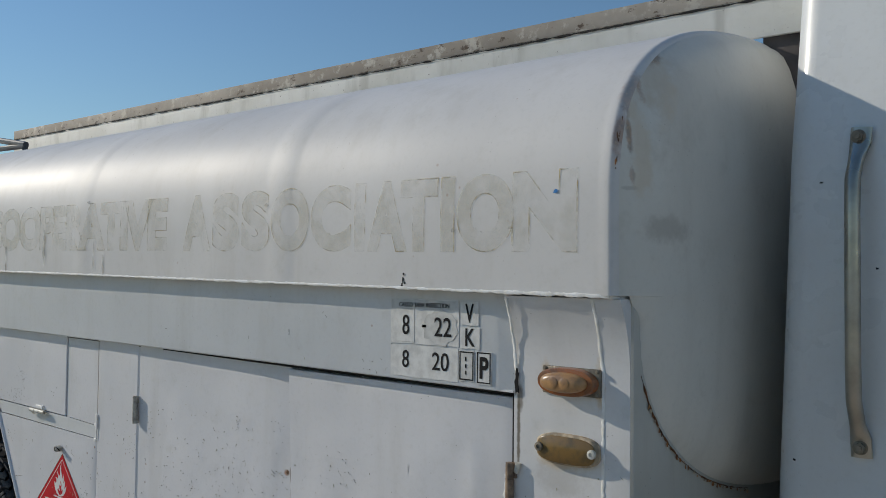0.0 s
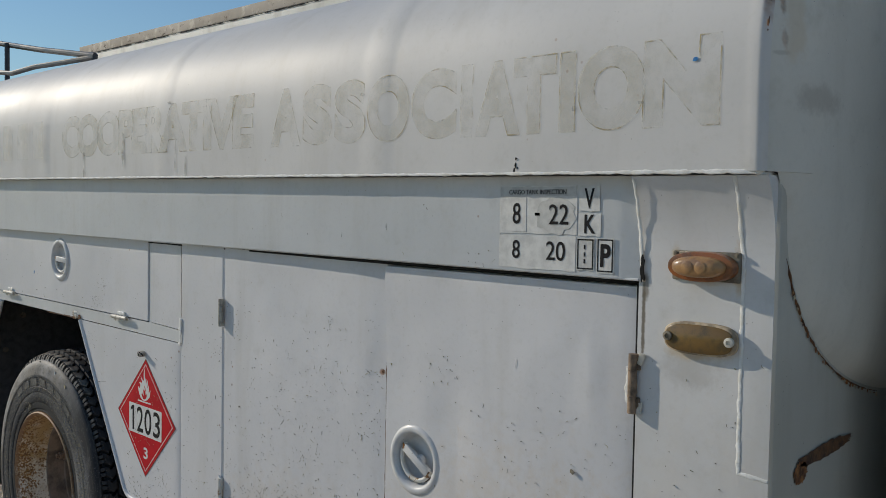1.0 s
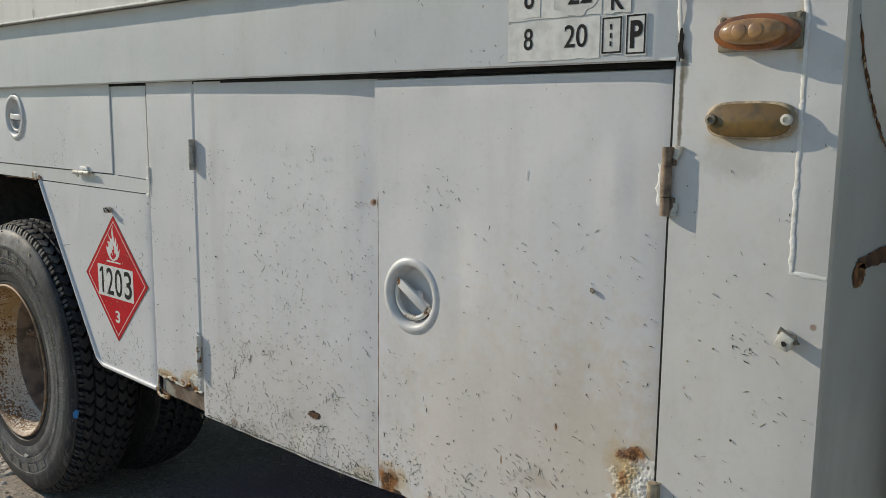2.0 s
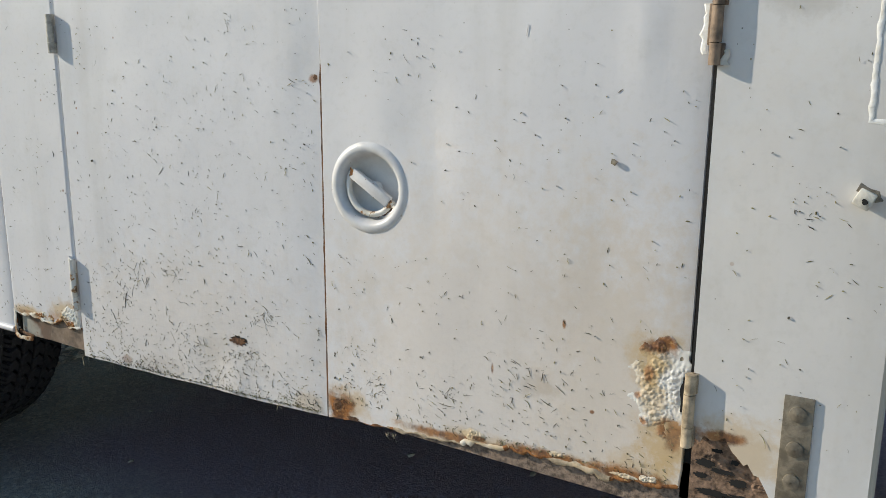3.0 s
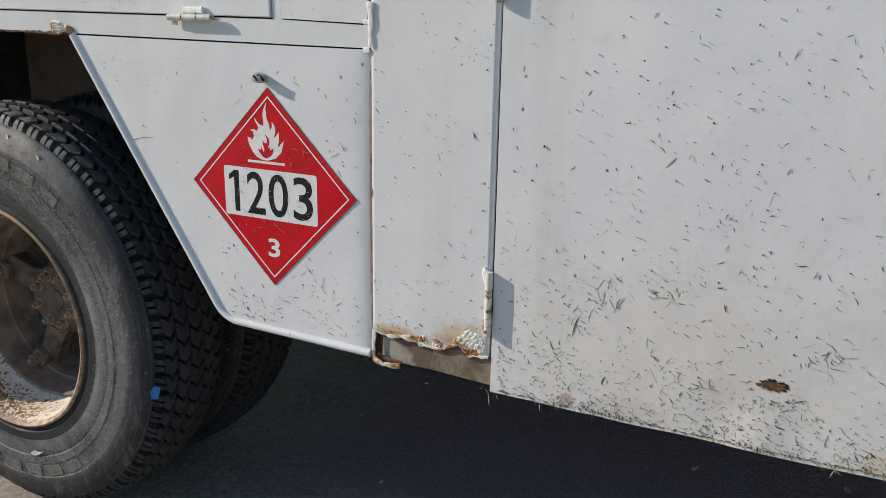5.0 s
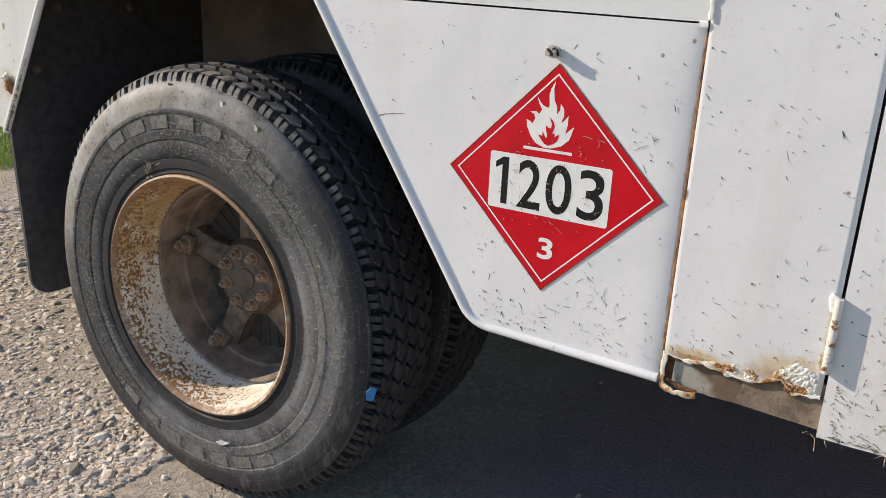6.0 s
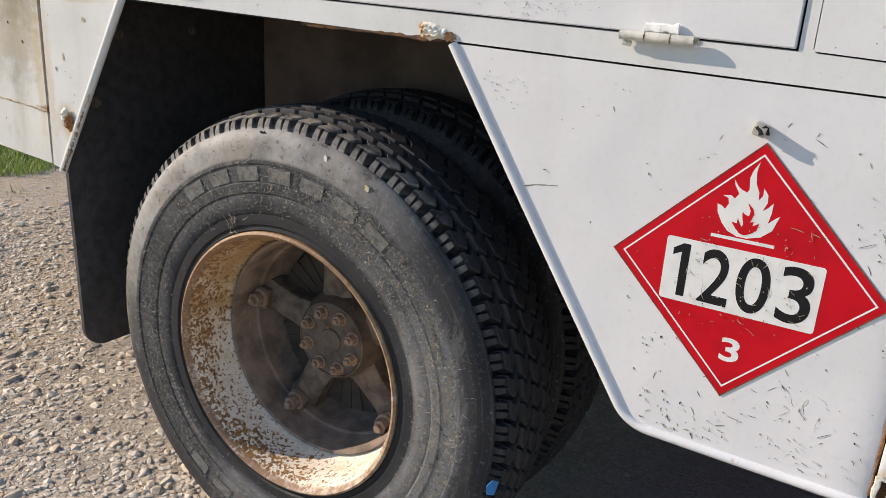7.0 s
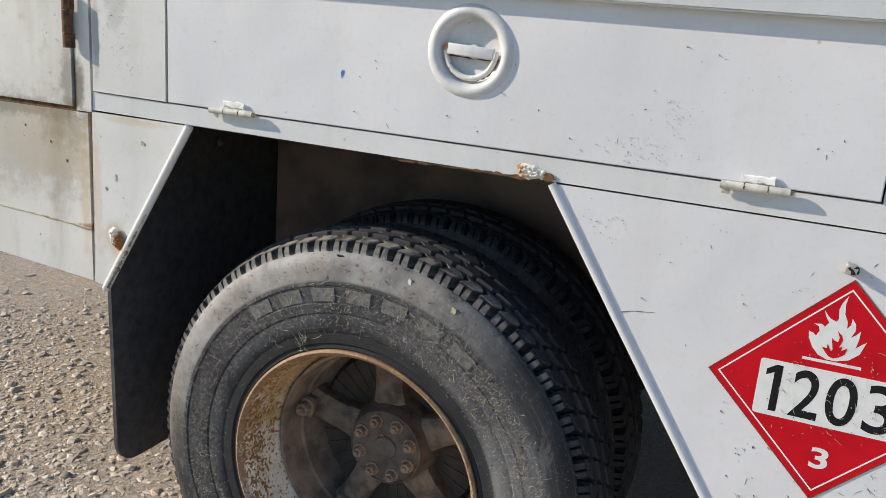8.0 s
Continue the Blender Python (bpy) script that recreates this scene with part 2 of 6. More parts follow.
M_FOOT = plain("brown_flaking_steel", (0.25, 0.185, 0.135), 0.8, 0, 0.6, 26, 0.003)
M_SILL = plain("speckled_rusty_sill", (0.30, 0.225, 0.175), 0.8, 0, 0.75, 110, 0.003)
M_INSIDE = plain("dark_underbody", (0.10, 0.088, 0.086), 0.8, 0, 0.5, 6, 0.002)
M_WELL = plain("brown_wheel_well", (0.27, 0.205, 0.175), 0.85, 0, 0.5, 5, 0.003)
M_STEEL = plain("grimy_steel", (0.27, 0.235, 0.18), 0.55, 0.3, 0.5, 60, 0.001)
M_HINGE = plain("painted_hinge", (0.66, 0.64, 0.57), 0.5, 0, 0.35, 50, 0.001)
M_HINGE_GREY = plain("worn_grey_hinge", (0.52, 0.49, 0.43), 0.5, 0.1, 0.5, 60, 0.001)
M_HINGE_DARK = plain("dark_rusty_hinge", (0.30, 0.215, 0.15), 0.65, 0.1, 0.6, 50, 0.0015)
M_HINGE_RUST = plain("rust_stained_hinge", (0.60, 0.48, 0.33), 0.6, 0, 0.6, 45, 0.0015)
M_HANDLE = plain("brushed_grab_handle", (0.50, 0.47, 0.40), 0.34, 0.85, 0.3, 12, 0.0004)
M_WHITE = plain("handle_paint", (0.69, 0.69, 0.69), 0.42, 0, 0.16, 25, 0.0006)
M_BLACK = plain("black_ink", (0.012, 0.012, 0.014), 0.7, 0, 0.3, 80, 0.0001)
M_PAPER = plain("sticker_paper", (0.73, 0.73, 0.71), 0.5, 0, 0.24, 35, 0.0003)
M_PAPER_G = plain("grey_sticker_paper", (0.62, 0.62, 0.60), 0.5, 0, 0.22, 60, 0.0003)
M_RED = plain("placard_red", (0.58, 0.004, 0.014), 0.75, 0, 0.18, 14, 0.0003)
M_PWHITE = plain("placard_white", (0.76, 0.76, 0.75), 0.42, 0, 0.08, 40, 0.0002)
for m in (M_RED, M_BLACK, M_PWHITE):
    m.node_tree.nodes["Principled BSDF"].inputs["Specular IOR Level"].default_value = 0.2
M_RAIL = plain("dark_handrail", (0.05, 0.055, 0.065), 0.4, 0.3, 0.3, 30)
M_FLAP = plain("black_rubber_flap", (0.085, 0.079, 0.082), 0.62, 0, 0.45, 40, 0.0004)
M_BLUE = plain("blue_chip", (0.02, 0.22, 0.55), 0.5, 0, 0.2, 60)
M_STRAW = plain("dry_straw", (0.56, 0.48, 0.32), 0.85, 0, 0.6, 60, 0.0002)
M_SCRATCH = plain("scuffed_grey_rubber", (0.42, 0.42, 0.43), 0.7, 0, 0.4, 60, 0.0001)
M_CRUMB = plain("dry_mud", (0.33, 0.29, 0.235), 0.9, 0, 0.7, 70, 0.0002)
M_IRON = plain("rusty_cast_iron", (0.22, 0.17, 0.135), 0.75, 0.1, 0.6, 24, 0.003)
M_DRUM = plain("dusty_brake_drum", (0.075, 0.061, 0.052), 0.85, 0, 0.5, 9, 0.003)
M_HUB = plain("dark_greasy_hub", (0.15, 0.118, 0.095), 0.6, 0.1, 0.55, 30, 0.002)
M_NUT = plain("rusty_nuts", (0.36, 0.255, 0.19), 0.7, 0.1, 0.5, 60, 0.002)
M_BAND = plain("brown_spacer_band", (0.26, 0.195, 0.155), 0.75, 0, 0.55, 18, 0.003)


def chipped():
    """White paint that has rusted through in spots."""
    m = Mat("worn_pull_ring")
    c = m.mix(m.ramp(m.noise(30, 4), 0.4, 0.7), (0.72, 0.71, 0.67), (0.60, 0.56, 0.47))
    n = m.math("ADD", m.noise(48, 6, 0.7), m.math("MULTIPLY", m.noise(11, 2), 0.35))
    c = m.mix(m.ramp(n, 0.73, 0.78), c, (0.30, 0.15, 0.05))
    c = m.mix(m.ramp(n, 0.79, 0.83), c, (0.07, 0.045, 0.03))
    return m.done(c, 0.5, 0, m.bump(m.noise(120, 4), 0.001, 0.6))


M_PULL = chipped()
M_MARK = plain("dusty_raised_rubber", (0.19, 0.185, 0.175), 0.6, 0, 0.5, 90, 0.0008)
M_SEAL = plain("black_gap", (0.012, 0.012, 0.012), 0.9, 0, 0.3, 20)


def amber(name, color, dirt):
    m = Mat(name)
    c = m.mix(m.ramp(m.noise(35, 5, 0.7), 0.45, 0.65), color, dirt)
    return m.done(c, 0.32, 0, m.bump(m.noise(90, 3), 0.001, 0.4), Coat_Weight=0.3)


M_AMBER = amber("amber_lens", (0.30, 0.10, 0.025), (0.16, 0.065, 0.025))
M_AMBER_OLD = amber("faded_amber_lens", (0.42, 0.235, 0.10), (0.28, 0.16, 0.085))
M_REFLECTOR = amber("brown_reflector", (0.19, 0.11, 0.03), (0.11, 0.075, 0.03))


def rim_paint():
    m = Mat("rusty_rim_paint")
    p = m.obj()
    n = m.math("ADD", m.math("MULTIPLY", m.noise(125, 3, 0.6, p), 0.66), m.math("MULTIPLY", m.noise(42, 5, 0.7, p), 0.34))
    big = m.noise(6, 3, 0.5, p)
    sx = m.node("ShaderNodeSeparateXYZ", 0, Vector=p)
    sy = m.node("ShaderNodeSeparateXYZ", 1, Vector=p)
    sz = m.node("ShaderNodeSeparateXYZ", 2, Vector=p)
    more = m.math("ADD", m.math("MULTIPLY", m.math("SUBTRACT", big, 0.5), 0.22), m.math("MULTIPLY", sx, -0.16))
    more = m.math("ADD", more, m.ramp(sy, 0.02, 0.12, 0.03, -0.045))
    warm = m.ramp(m.math("ADD", m.noise(14, 5, 0.65, p), m.math("MULTIPLY", sz, 0.9)), 0.34, 0.70)
    c = m.mix(warm, (0.78, 0.71, 0.61), (0.50, 0.33, 0.16))
    c = m.mix(m.math("MULTIPLY", m.ramp(m.noise(26, 6, 0.75, p), 0.46, 0.64), 0.42), c, (0.52, 0.36, 0.19))
    f = m.ramp(m.math("ADD", n, more), 0.532, 0.562)
    c = m.mix(f, c, m.mix(m.ramp(m.noise(120, 3, 0.6, p), 0.4, 0.6), (0.34, 0.165, 0.05), (0.16, 0.08, 0.035)))
    lip = m.math("MULTIPLY", m.ramp(sy, 0.024, 0.014), m.ramp(m.noise(40, 5, 0.7, p), 0.35, 0.6, 0.45, 0.95))
    c = m.mix(lip, c, (0.27, 0.15, 0.085))
    return m.done(c, 0.62, 0, m.bump(n, 0.0015, 0.6))


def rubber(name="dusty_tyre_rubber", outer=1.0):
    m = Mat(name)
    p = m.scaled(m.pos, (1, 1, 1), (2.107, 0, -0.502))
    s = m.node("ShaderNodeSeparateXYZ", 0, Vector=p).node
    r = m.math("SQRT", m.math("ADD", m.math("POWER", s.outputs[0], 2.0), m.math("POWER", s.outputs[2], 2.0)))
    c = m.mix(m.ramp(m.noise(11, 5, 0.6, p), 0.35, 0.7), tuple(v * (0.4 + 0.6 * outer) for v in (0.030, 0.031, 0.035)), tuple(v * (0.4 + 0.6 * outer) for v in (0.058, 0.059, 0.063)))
    wob = m.math("ADD", r, m.math("MULTIPLY", m.math("SUBTRACT", m.noise(7, 4, 0.6, p), 0.5), 0.03))
    # grey film of dust, in broad clouds, with sky sheen painted in lower down
    cloud = m.ramp(m.math("ADD", m.noise(4.5, 6, 0.65, p), m.math("MULTIPLY", s.outputs[0], 0.4)), 0.38, 0.66)
    film = m.math("MULTIPLY", cloud, m.math("MULTIPLY", m.ramp(wob, 0.325, 0.36), m.ramp(wob, 0.492, 0.458)))
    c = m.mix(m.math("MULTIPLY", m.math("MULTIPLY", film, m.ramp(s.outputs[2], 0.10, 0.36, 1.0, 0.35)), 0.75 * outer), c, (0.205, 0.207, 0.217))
    # the sun's sheen painted pale on the upper shoulder; unlit rubber painted dark below
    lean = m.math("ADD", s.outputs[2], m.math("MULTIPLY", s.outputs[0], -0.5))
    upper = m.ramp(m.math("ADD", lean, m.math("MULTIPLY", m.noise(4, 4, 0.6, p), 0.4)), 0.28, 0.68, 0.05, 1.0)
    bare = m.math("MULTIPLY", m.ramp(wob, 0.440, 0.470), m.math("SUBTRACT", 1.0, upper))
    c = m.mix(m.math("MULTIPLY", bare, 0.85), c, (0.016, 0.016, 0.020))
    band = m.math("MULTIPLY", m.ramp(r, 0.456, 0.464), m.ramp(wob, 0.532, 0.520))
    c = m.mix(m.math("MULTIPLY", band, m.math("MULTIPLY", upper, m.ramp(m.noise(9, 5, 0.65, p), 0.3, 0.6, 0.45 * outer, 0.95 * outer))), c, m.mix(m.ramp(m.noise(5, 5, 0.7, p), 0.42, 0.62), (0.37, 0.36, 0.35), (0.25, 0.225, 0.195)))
    # dried mud on the sidewall, in fine grains and streaks
    zone = m.math("MULTIPLY", m.ramp(wob, 0.35, 0.385), m.ramp(wob, 0.475, 0.45))
    grains = m.ramp(m.math("ADD", m.noise(85, 8, 0.85, p), m.math("MULTIPLY", m.math("SUBTRACT", m.noise(3.5, 3, 0.5, p), 0.5), 0.4)), 0.48, 0.60)
    c = m.mix(m.math("MULTIPLY", m.math("MULTIPLY", zone, grains), 0.42), c, (0.235, 0.222, 0.205))
    ring = m.node("ShaderNodeTexNoise", 0, Vector=m.node("ShaderNodeCombineXYZ", 0, X=m.math("MULTIPLY", r, 260.0), Y=m.math("MULTIPLY", s.outputs[0], 3.0), Z=m.math("MULTIPLY", s.outputs[2], 3.0)), Scale=1.0, Detail=4.0, Roughness=0.7)
    c = m.mix(m.math("MULTIPLY", m.ramp(ring, 0.54, 0.68), 0.22 * outer), c, (0.24, 0.235, 0.225))
    smear = m.math("MULTIPLY", m.ramp(m.noise(1.0, 5, 0.7, m.scaled(p, (26, 26, 7))), 0.52, 0.72), m.ramp(wob, 0.43, 0.47, 0.1, 0.4))
    c = m.mix(m.math("MULTIPLY", smear, outer), c, (0.29, 0.275, 0.255))
    scuffs = m.math("MULTIPLY", m.ramp(m.noise(130, 7, 0.85, p), 0.57, 0.63), m.ramp(m.noise(6, 3, 0.5, p), 0.35, 0.6, 0.2, 0.75))
    c = m.mix(scuffs, c, (0.31, 0.305, 0.30))
    dark = m.math("MULTIPLY", m.ramp(m.noise(48, 7, 0.85, p), 0.44, 0.38), 0.75)
    c = m.mix(dark, c, (0.022, 0.022, 0.024))
    c = m.mix(m.math("MULTIPLY", m.ramp(wob, 0.356, 0.340), 0.7), c, (0.018, 0.018, 0.020))
    c = m.mix(m.math("MULTIPLY", m.ramp(r, 0.519, 0.528), 0.5), c, (0.030, 0.030, 0.034))
    crown = m.math("MULTIPLY", m.ramp(r, 0.538, 0.544), m.ramp(m.noise(40, 5, 0.65, p), 0.3, 0.6, 0.25, 0.8))
    c = m.mix(m.math("MULTIPLY", crown, 0.8 * outer), c, (0.055, 0.054, 0.058))
    # mud on the upper lugs with their sunlit look painted in; ribs paler upwards
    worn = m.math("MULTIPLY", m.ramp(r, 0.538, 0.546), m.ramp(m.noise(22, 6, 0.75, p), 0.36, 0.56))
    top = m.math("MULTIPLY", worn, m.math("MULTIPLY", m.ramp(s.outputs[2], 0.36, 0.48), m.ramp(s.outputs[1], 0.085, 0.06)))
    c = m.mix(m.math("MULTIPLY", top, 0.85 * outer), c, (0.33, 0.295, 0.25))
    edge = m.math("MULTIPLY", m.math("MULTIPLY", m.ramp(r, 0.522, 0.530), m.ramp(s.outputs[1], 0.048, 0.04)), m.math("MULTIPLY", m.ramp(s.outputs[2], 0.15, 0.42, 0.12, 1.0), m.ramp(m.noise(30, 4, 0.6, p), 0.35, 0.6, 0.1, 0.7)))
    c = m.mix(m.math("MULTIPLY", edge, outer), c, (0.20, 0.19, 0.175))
    return m.done(c, m.ramp(m.noise(12, 3, 0.5, p), 0.3, 0.7, 0.55, 0.75), 0, m.bump(m.noise(140, 5, 0.7, p), 0.0008, 0.6), Specular_IOR_Level=0.2 + 0.08 * outer)


def residue(name, alpha, color, lo=0.3, hi=0.6, scale=14):
    m = Mat(name)
    a = m.math("MULTIPLY", m.ramp(m.noise(scale, 6, 0.7), lo, hi), alpha)
    return m.done(color, 0.5, 0, None, Alpha=a)


# M_RUBBER_IN is a darkened copy for tyres in the wheel well's shade
M_RIM, M_RUBBER, M_RUBBER_IN = rim_paint(), rubber(), rubber("shaded_inner_tyre_rubber", 0.45)
M_GHOST = residue("letter_residue", 0.28, (0.60, 0.56, 0.41), 0.35, 0.7, 9)
M_GHOST_LINE = residue("letter_outline_residue", 0.75, (0.50, 0.41, 0.21), 0.45, 0.72, 20)
M_STAIN = residue("dark_letter_stain", 0.5, (0.30, 0.30, 0.27))


def gravel_ground():
    m = Mat("gravel_ground")
    # dry pale dirt between the stones
    grass = m.ramp(m.math("ADD", m.node("ShaderNodeSeparateXYZ", 0, Vector=m.pos), m.math("MULTIPLY", m.noise(0.8, 4), 1.2)), -4.95, -5.35)
    v = m.t.nodes.new("ShaderNodeTexVoronoi")
    v.inputs["Scale"].default_value = 75
    v.inputs["Randomness"].default_value = 1.0
    m.t.links.new(m.pos, v.inputs["Vector"])
    tone = m.node("ShaderNodeSeparateColor", 0, Color=v.outputs["Color"])
    c = m.mix(m.ramp(m.noise(2.4, 5), 0.35, 0.65), (0.62, 0.52, 0.415), (0.46, 0.38, 0.30))
    bare = m.ramp(m.math("ADD", m.node("ShaderNodeSeparateXYZ", 0, Vector=m.pos), m.math("MULTIPLY", m.noise(1.5, 4), 0.8)), -2.7, -3.5)
    c = m.mix(bare, c, m.mix(m.noise(7, 5, 0.7), (0.68, 0.51, 0.34), (0.52, 0.385, 0.255)))
    stone = m.mix(tone, (0.26, 0.22, 0.18), (0.68, 0.59, 0.49))
    c = m.mix(m.ramp(m.math("ADD", tone, m.math("MULTIPLY", m.noise(3, 4), 0.6)), 0.55, 0.75), c, stone)
    c = m.mix(m.math("MULTIPLY", m.ramp(m.noise(150, 6, 0.8), 0.47, 0.60), 0.55), c, (0.17, 0.145, 0.12))
    # shade under the truck, put into the ground's colour as a purplish grey
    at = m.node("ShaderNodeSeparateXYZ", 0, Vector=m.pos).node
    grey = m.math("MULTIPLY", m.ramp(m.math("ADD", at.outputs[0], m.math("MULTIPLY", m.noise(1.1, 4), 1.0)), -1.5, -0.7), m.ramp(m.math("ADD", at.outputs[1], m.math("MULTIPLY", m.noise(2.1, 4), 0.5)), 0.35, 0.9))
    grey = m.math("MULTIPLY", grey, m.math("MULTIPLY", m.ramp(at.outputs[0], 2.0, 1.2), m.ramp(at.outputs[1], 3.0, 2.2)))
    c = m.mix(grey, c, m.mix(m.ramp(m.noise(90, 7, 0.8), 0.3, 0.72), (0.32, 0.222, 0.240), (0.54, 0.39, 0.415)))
    c = m.mix(grass, c, m.mix(m.noise(9, 4), (0.13, 0.18, 0.05), (0.26, 0.24, 0.12)))
    h = m.math("ADD", m.math("MULTIPLY", m.noise(34, 8, 0.78), 1.0), m.math("MULTIPLY", m.noise(150, 5, 0.7), 0.4))
    return m.done(c, 0.95, 0, m.bump(h, 0.018, 0.75), Specular_IOR_Level=0.1)


def stones():
    m = Mat("gravel_stones")
    n = m.t.nodes.new("ShaderNodeNewGeometry").outputs["Random Per Island"]
    c = m.mix(n, (0.40, 0.335, 0.275), (0.90, 0.79, 0.66))
    c = m.mix(m.ramp(m.math("FRACT", m.math("MULTIPLY", n, 17.0)), 0.6, 0.9), c, (0.66, 0.53, 0.40))
    c = m.mix(m.math("MULTIPLY", m.ramp(m.noise(120, 4), 0.5, 0.7), 0.4), c, (0.30, 0.25, 0.20))
    return m.done(c, 0.9, 0, m.bump(m.noise(200, 4), 0.002, 0.6), Specular_IOR_Level=0.4)


def grass_mat():
    m = Mat("green_grass")
    n = m.t.nodes.new("ShaderNodeNewGeometry").outputs["Random Per Island"]
    c = m.mix(n, (0.24, 0.38, 0.05), (0.48, 0.56, 0.14))
    c = m.mix(m.ramp(m.math("FRACT", m.math("MULTIPLY", n, 13.0)), 0.75, 0.8), c, (0.26, 0.22, 0.11))
    return m.done(c, 0.7)


def clipping_mat():
    m = Mat("stuck_grass_clippings")
    n = m.t.nodes.new("ShaderNodeNewGeometry").outputs["Random Per Island"]
    c = m.mix(m.math("POWER", n, 2.2), (0.038, 0.032, 0.018), (0.40, 0.36, 0.18))
    return m.done(c, 0.85)


M_BLADE = clipping_mat()
M_PALE_STONE = plain("pale_stone", (0.66, 0.59, 0.51), 0.85, 0, 0.35, 45, 0.002)
M_DARK_STONE = plain("grey_brown_stone", (0.34, 0.29, 0.245), 0.9, 0, 0.45, 55, 0.003)
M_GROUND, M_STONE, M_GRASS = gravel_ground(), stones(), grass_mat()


# ---- mesh helpers ----
def part(name, bm, material, parent=None, label="", smooth=35):
    """Links a bmesh as one mesh object under a thing or a part."""
    bmesh.ops.recalc_face_normals(bm, faces=bm.faces)
    if smooth:
        for f in bm.faces:
            f.smooth = True
        for e in bm.edges:
            e.smooth = len(e.link_faces) == 2 and e.calc_face_angle(0) < radians(smooth)
    me = bpy.data.meshes.new(name)
    bm.to_mesh(me)
    bm.free()
    me.materials.append(material)
    ob = new(name, me)
    ob.parent = parent
    return tagged(ob, label)


def box(bm, x0, x1, y0, y1, z0, z1, bevel=0.0):
    made = bmesh.ops.create_cube(bm, size=1.0)
    for v in made["verts"]:
        v.co = Vector(((x0 + x1) / 2 + v.co.x * (x1 - x0), (y0 + y1) / 2 + v.co.y * (y1 - y0), (z0 + z1) / 2 + v.co.z * (z1 - z0)))
    if bevel:
        edges = list({e for v in made["verts"] for e in v.link_edges})
        bmesh.ops.bevel(bm, geom=edges, offset=bevel, segments=2, affect="EDGES", profile=0.5)
    return bm


def boxed(*args, bevel=0.0):
    return box(bmesh.new(), *args, bevel=bevel)


def plate(outline, y, thick=0.004, bevel=0.0015, skew=None, cuts=()):
    """A sheet with the outline (x, z) whose face looks to -y at y; skew moves it in y by place."""
    bm = bmesh.new()
    f = bm.faces.new([bm.verts.new((x, y, z)) for x, z in outline])
    if bevel:
        r = bmesh.ops.inset_region(bm, faces=[f], thickness=bevel, depth=0)
        for v in {v for g in r["faces"] for v in g.verts} - set(f.verts):
            v.co.y += bevel
    rim = [e for e in bm.edges if len(e.link_faces) == 1]
    made = bmesh.ops.extrude_edge_only(bm, edges=rim)
    for v in made["geom"]:
        if isinstance(v, bmesh.types.BMVert):
            v.co.y = y + thick + bevel
    bmesh.ops.triangulate(bm, faces=[g for g in bm.faces if len(g.verts) > 4])
    for axis, places in zip((0, 2), cuts):
        for p in places:
            at = [0, 0, 0]
            at[axis] = p
            way = [0, 0, 0]
            way[axis] = 1
            bmesh.ops.bisect_plane(bm, geom=bm.verts[:] + bm.edges[:] + bm.faces[:], plane_co=at, plane_no=way)
    if skew:
        for v in bm.verts:
            v.co.y += skew(v.co.x, v.co.z)
    return bm


def holed_plate(outline, y, thick, bevel, holes, skew, cuts):
    """A sheet as plate() makes, with round holes (x, z, r) and a chamfered edge."""
    bm = bmesh.new()
    xs, zs = [p[0] for p in outline], [p[1] for p in outline]
    cx, cz, w, h = (min(xs) + max(xs)) / 2, (min(zs) + max(zs)) / 2, max(xs) - min(xs), max(zs) - min(zs)

    def inward(x, z):
        return (x + (math.copysign(bevel, cx - x) if abs(x - cx) > 0.48 * w else 0), z + (math.copysign(bevel, cz - z) if abs(z - cz) > 0.4 * h else 0))

    front = [bm.verts.new((*inward(x, z)[:1], y, inward(x, z)[1])) for x, z in outline]
    mid = [bm.verts.new((x, y + bevel, z)) for x, z in outline]
    back = [bm.verts.new((x, y + bevel + thick, z)) for x, z in outline]
    edges = [bm.edges.new((front[i - 1], front[i])) for i in range(len(front))]
    for x, z, r in holes:
        ring = [[bm.verts.new((x + r * math.cos(2 * math.pi * k / 48), yy, z + r * math.sin(2 * math.pi * k / 48))) for k in range(48)] for yy in (y, y + thick)]
        edges += [bm.edges.new((ring[0][k - 1], ring[0][k])) for k in range(48)]
        for k in range(48):
            bm.faces.new((ring[0][k - 1], ring[0][k], ring[1][k], ring[1][k - 1]))
    bmesh.ops.triangle_fill(bm, use_beauty=True, use_dissolve=False, edges=edges)
    for a, b in ((front, mid), (mid, back)):
        for i in range(len(a)):
            bm.faces.new((a[i - 1], a[i], b[i], b[i - 1]))
    for axis, places in zip((0, 2), cuts):
        for p in places:
            at, way = [0, 0, 0], [0, 0, 0]
            at[axis], way[axis] = p, 1
            bmesh.ops.bisect_plane(bm, geom=bm.verts[:] + bm.edges[:] + bm.faces[:], plane_co=at, plane_no=way)
    for v in bm.verts:
        v.co.y += skew(v.co.x, v.co.z)
    return bm


def rect(x0, x1, z0, z1):
    return [(x0, z0), (x1, z0), (x1, z1), (x0, z1)]


def jagged(x0, x1, z0, z1, amp, n, rnd, hang=0.0):
    """A ragged run of outline points from one end to the other."""
    out = []
    for i in range(n + 1):
        t = (i + (rnd.uniform(-0.35, 0.35) if 0 < i < n else 0)) / n
        out.append((x0 + (x1 - x0) * t, z0 + (z1 - z0) * t + rnd.uniform(-amp, amp) * (0 < i < n) + hang * math.sin(t * math.pi)))
    return out


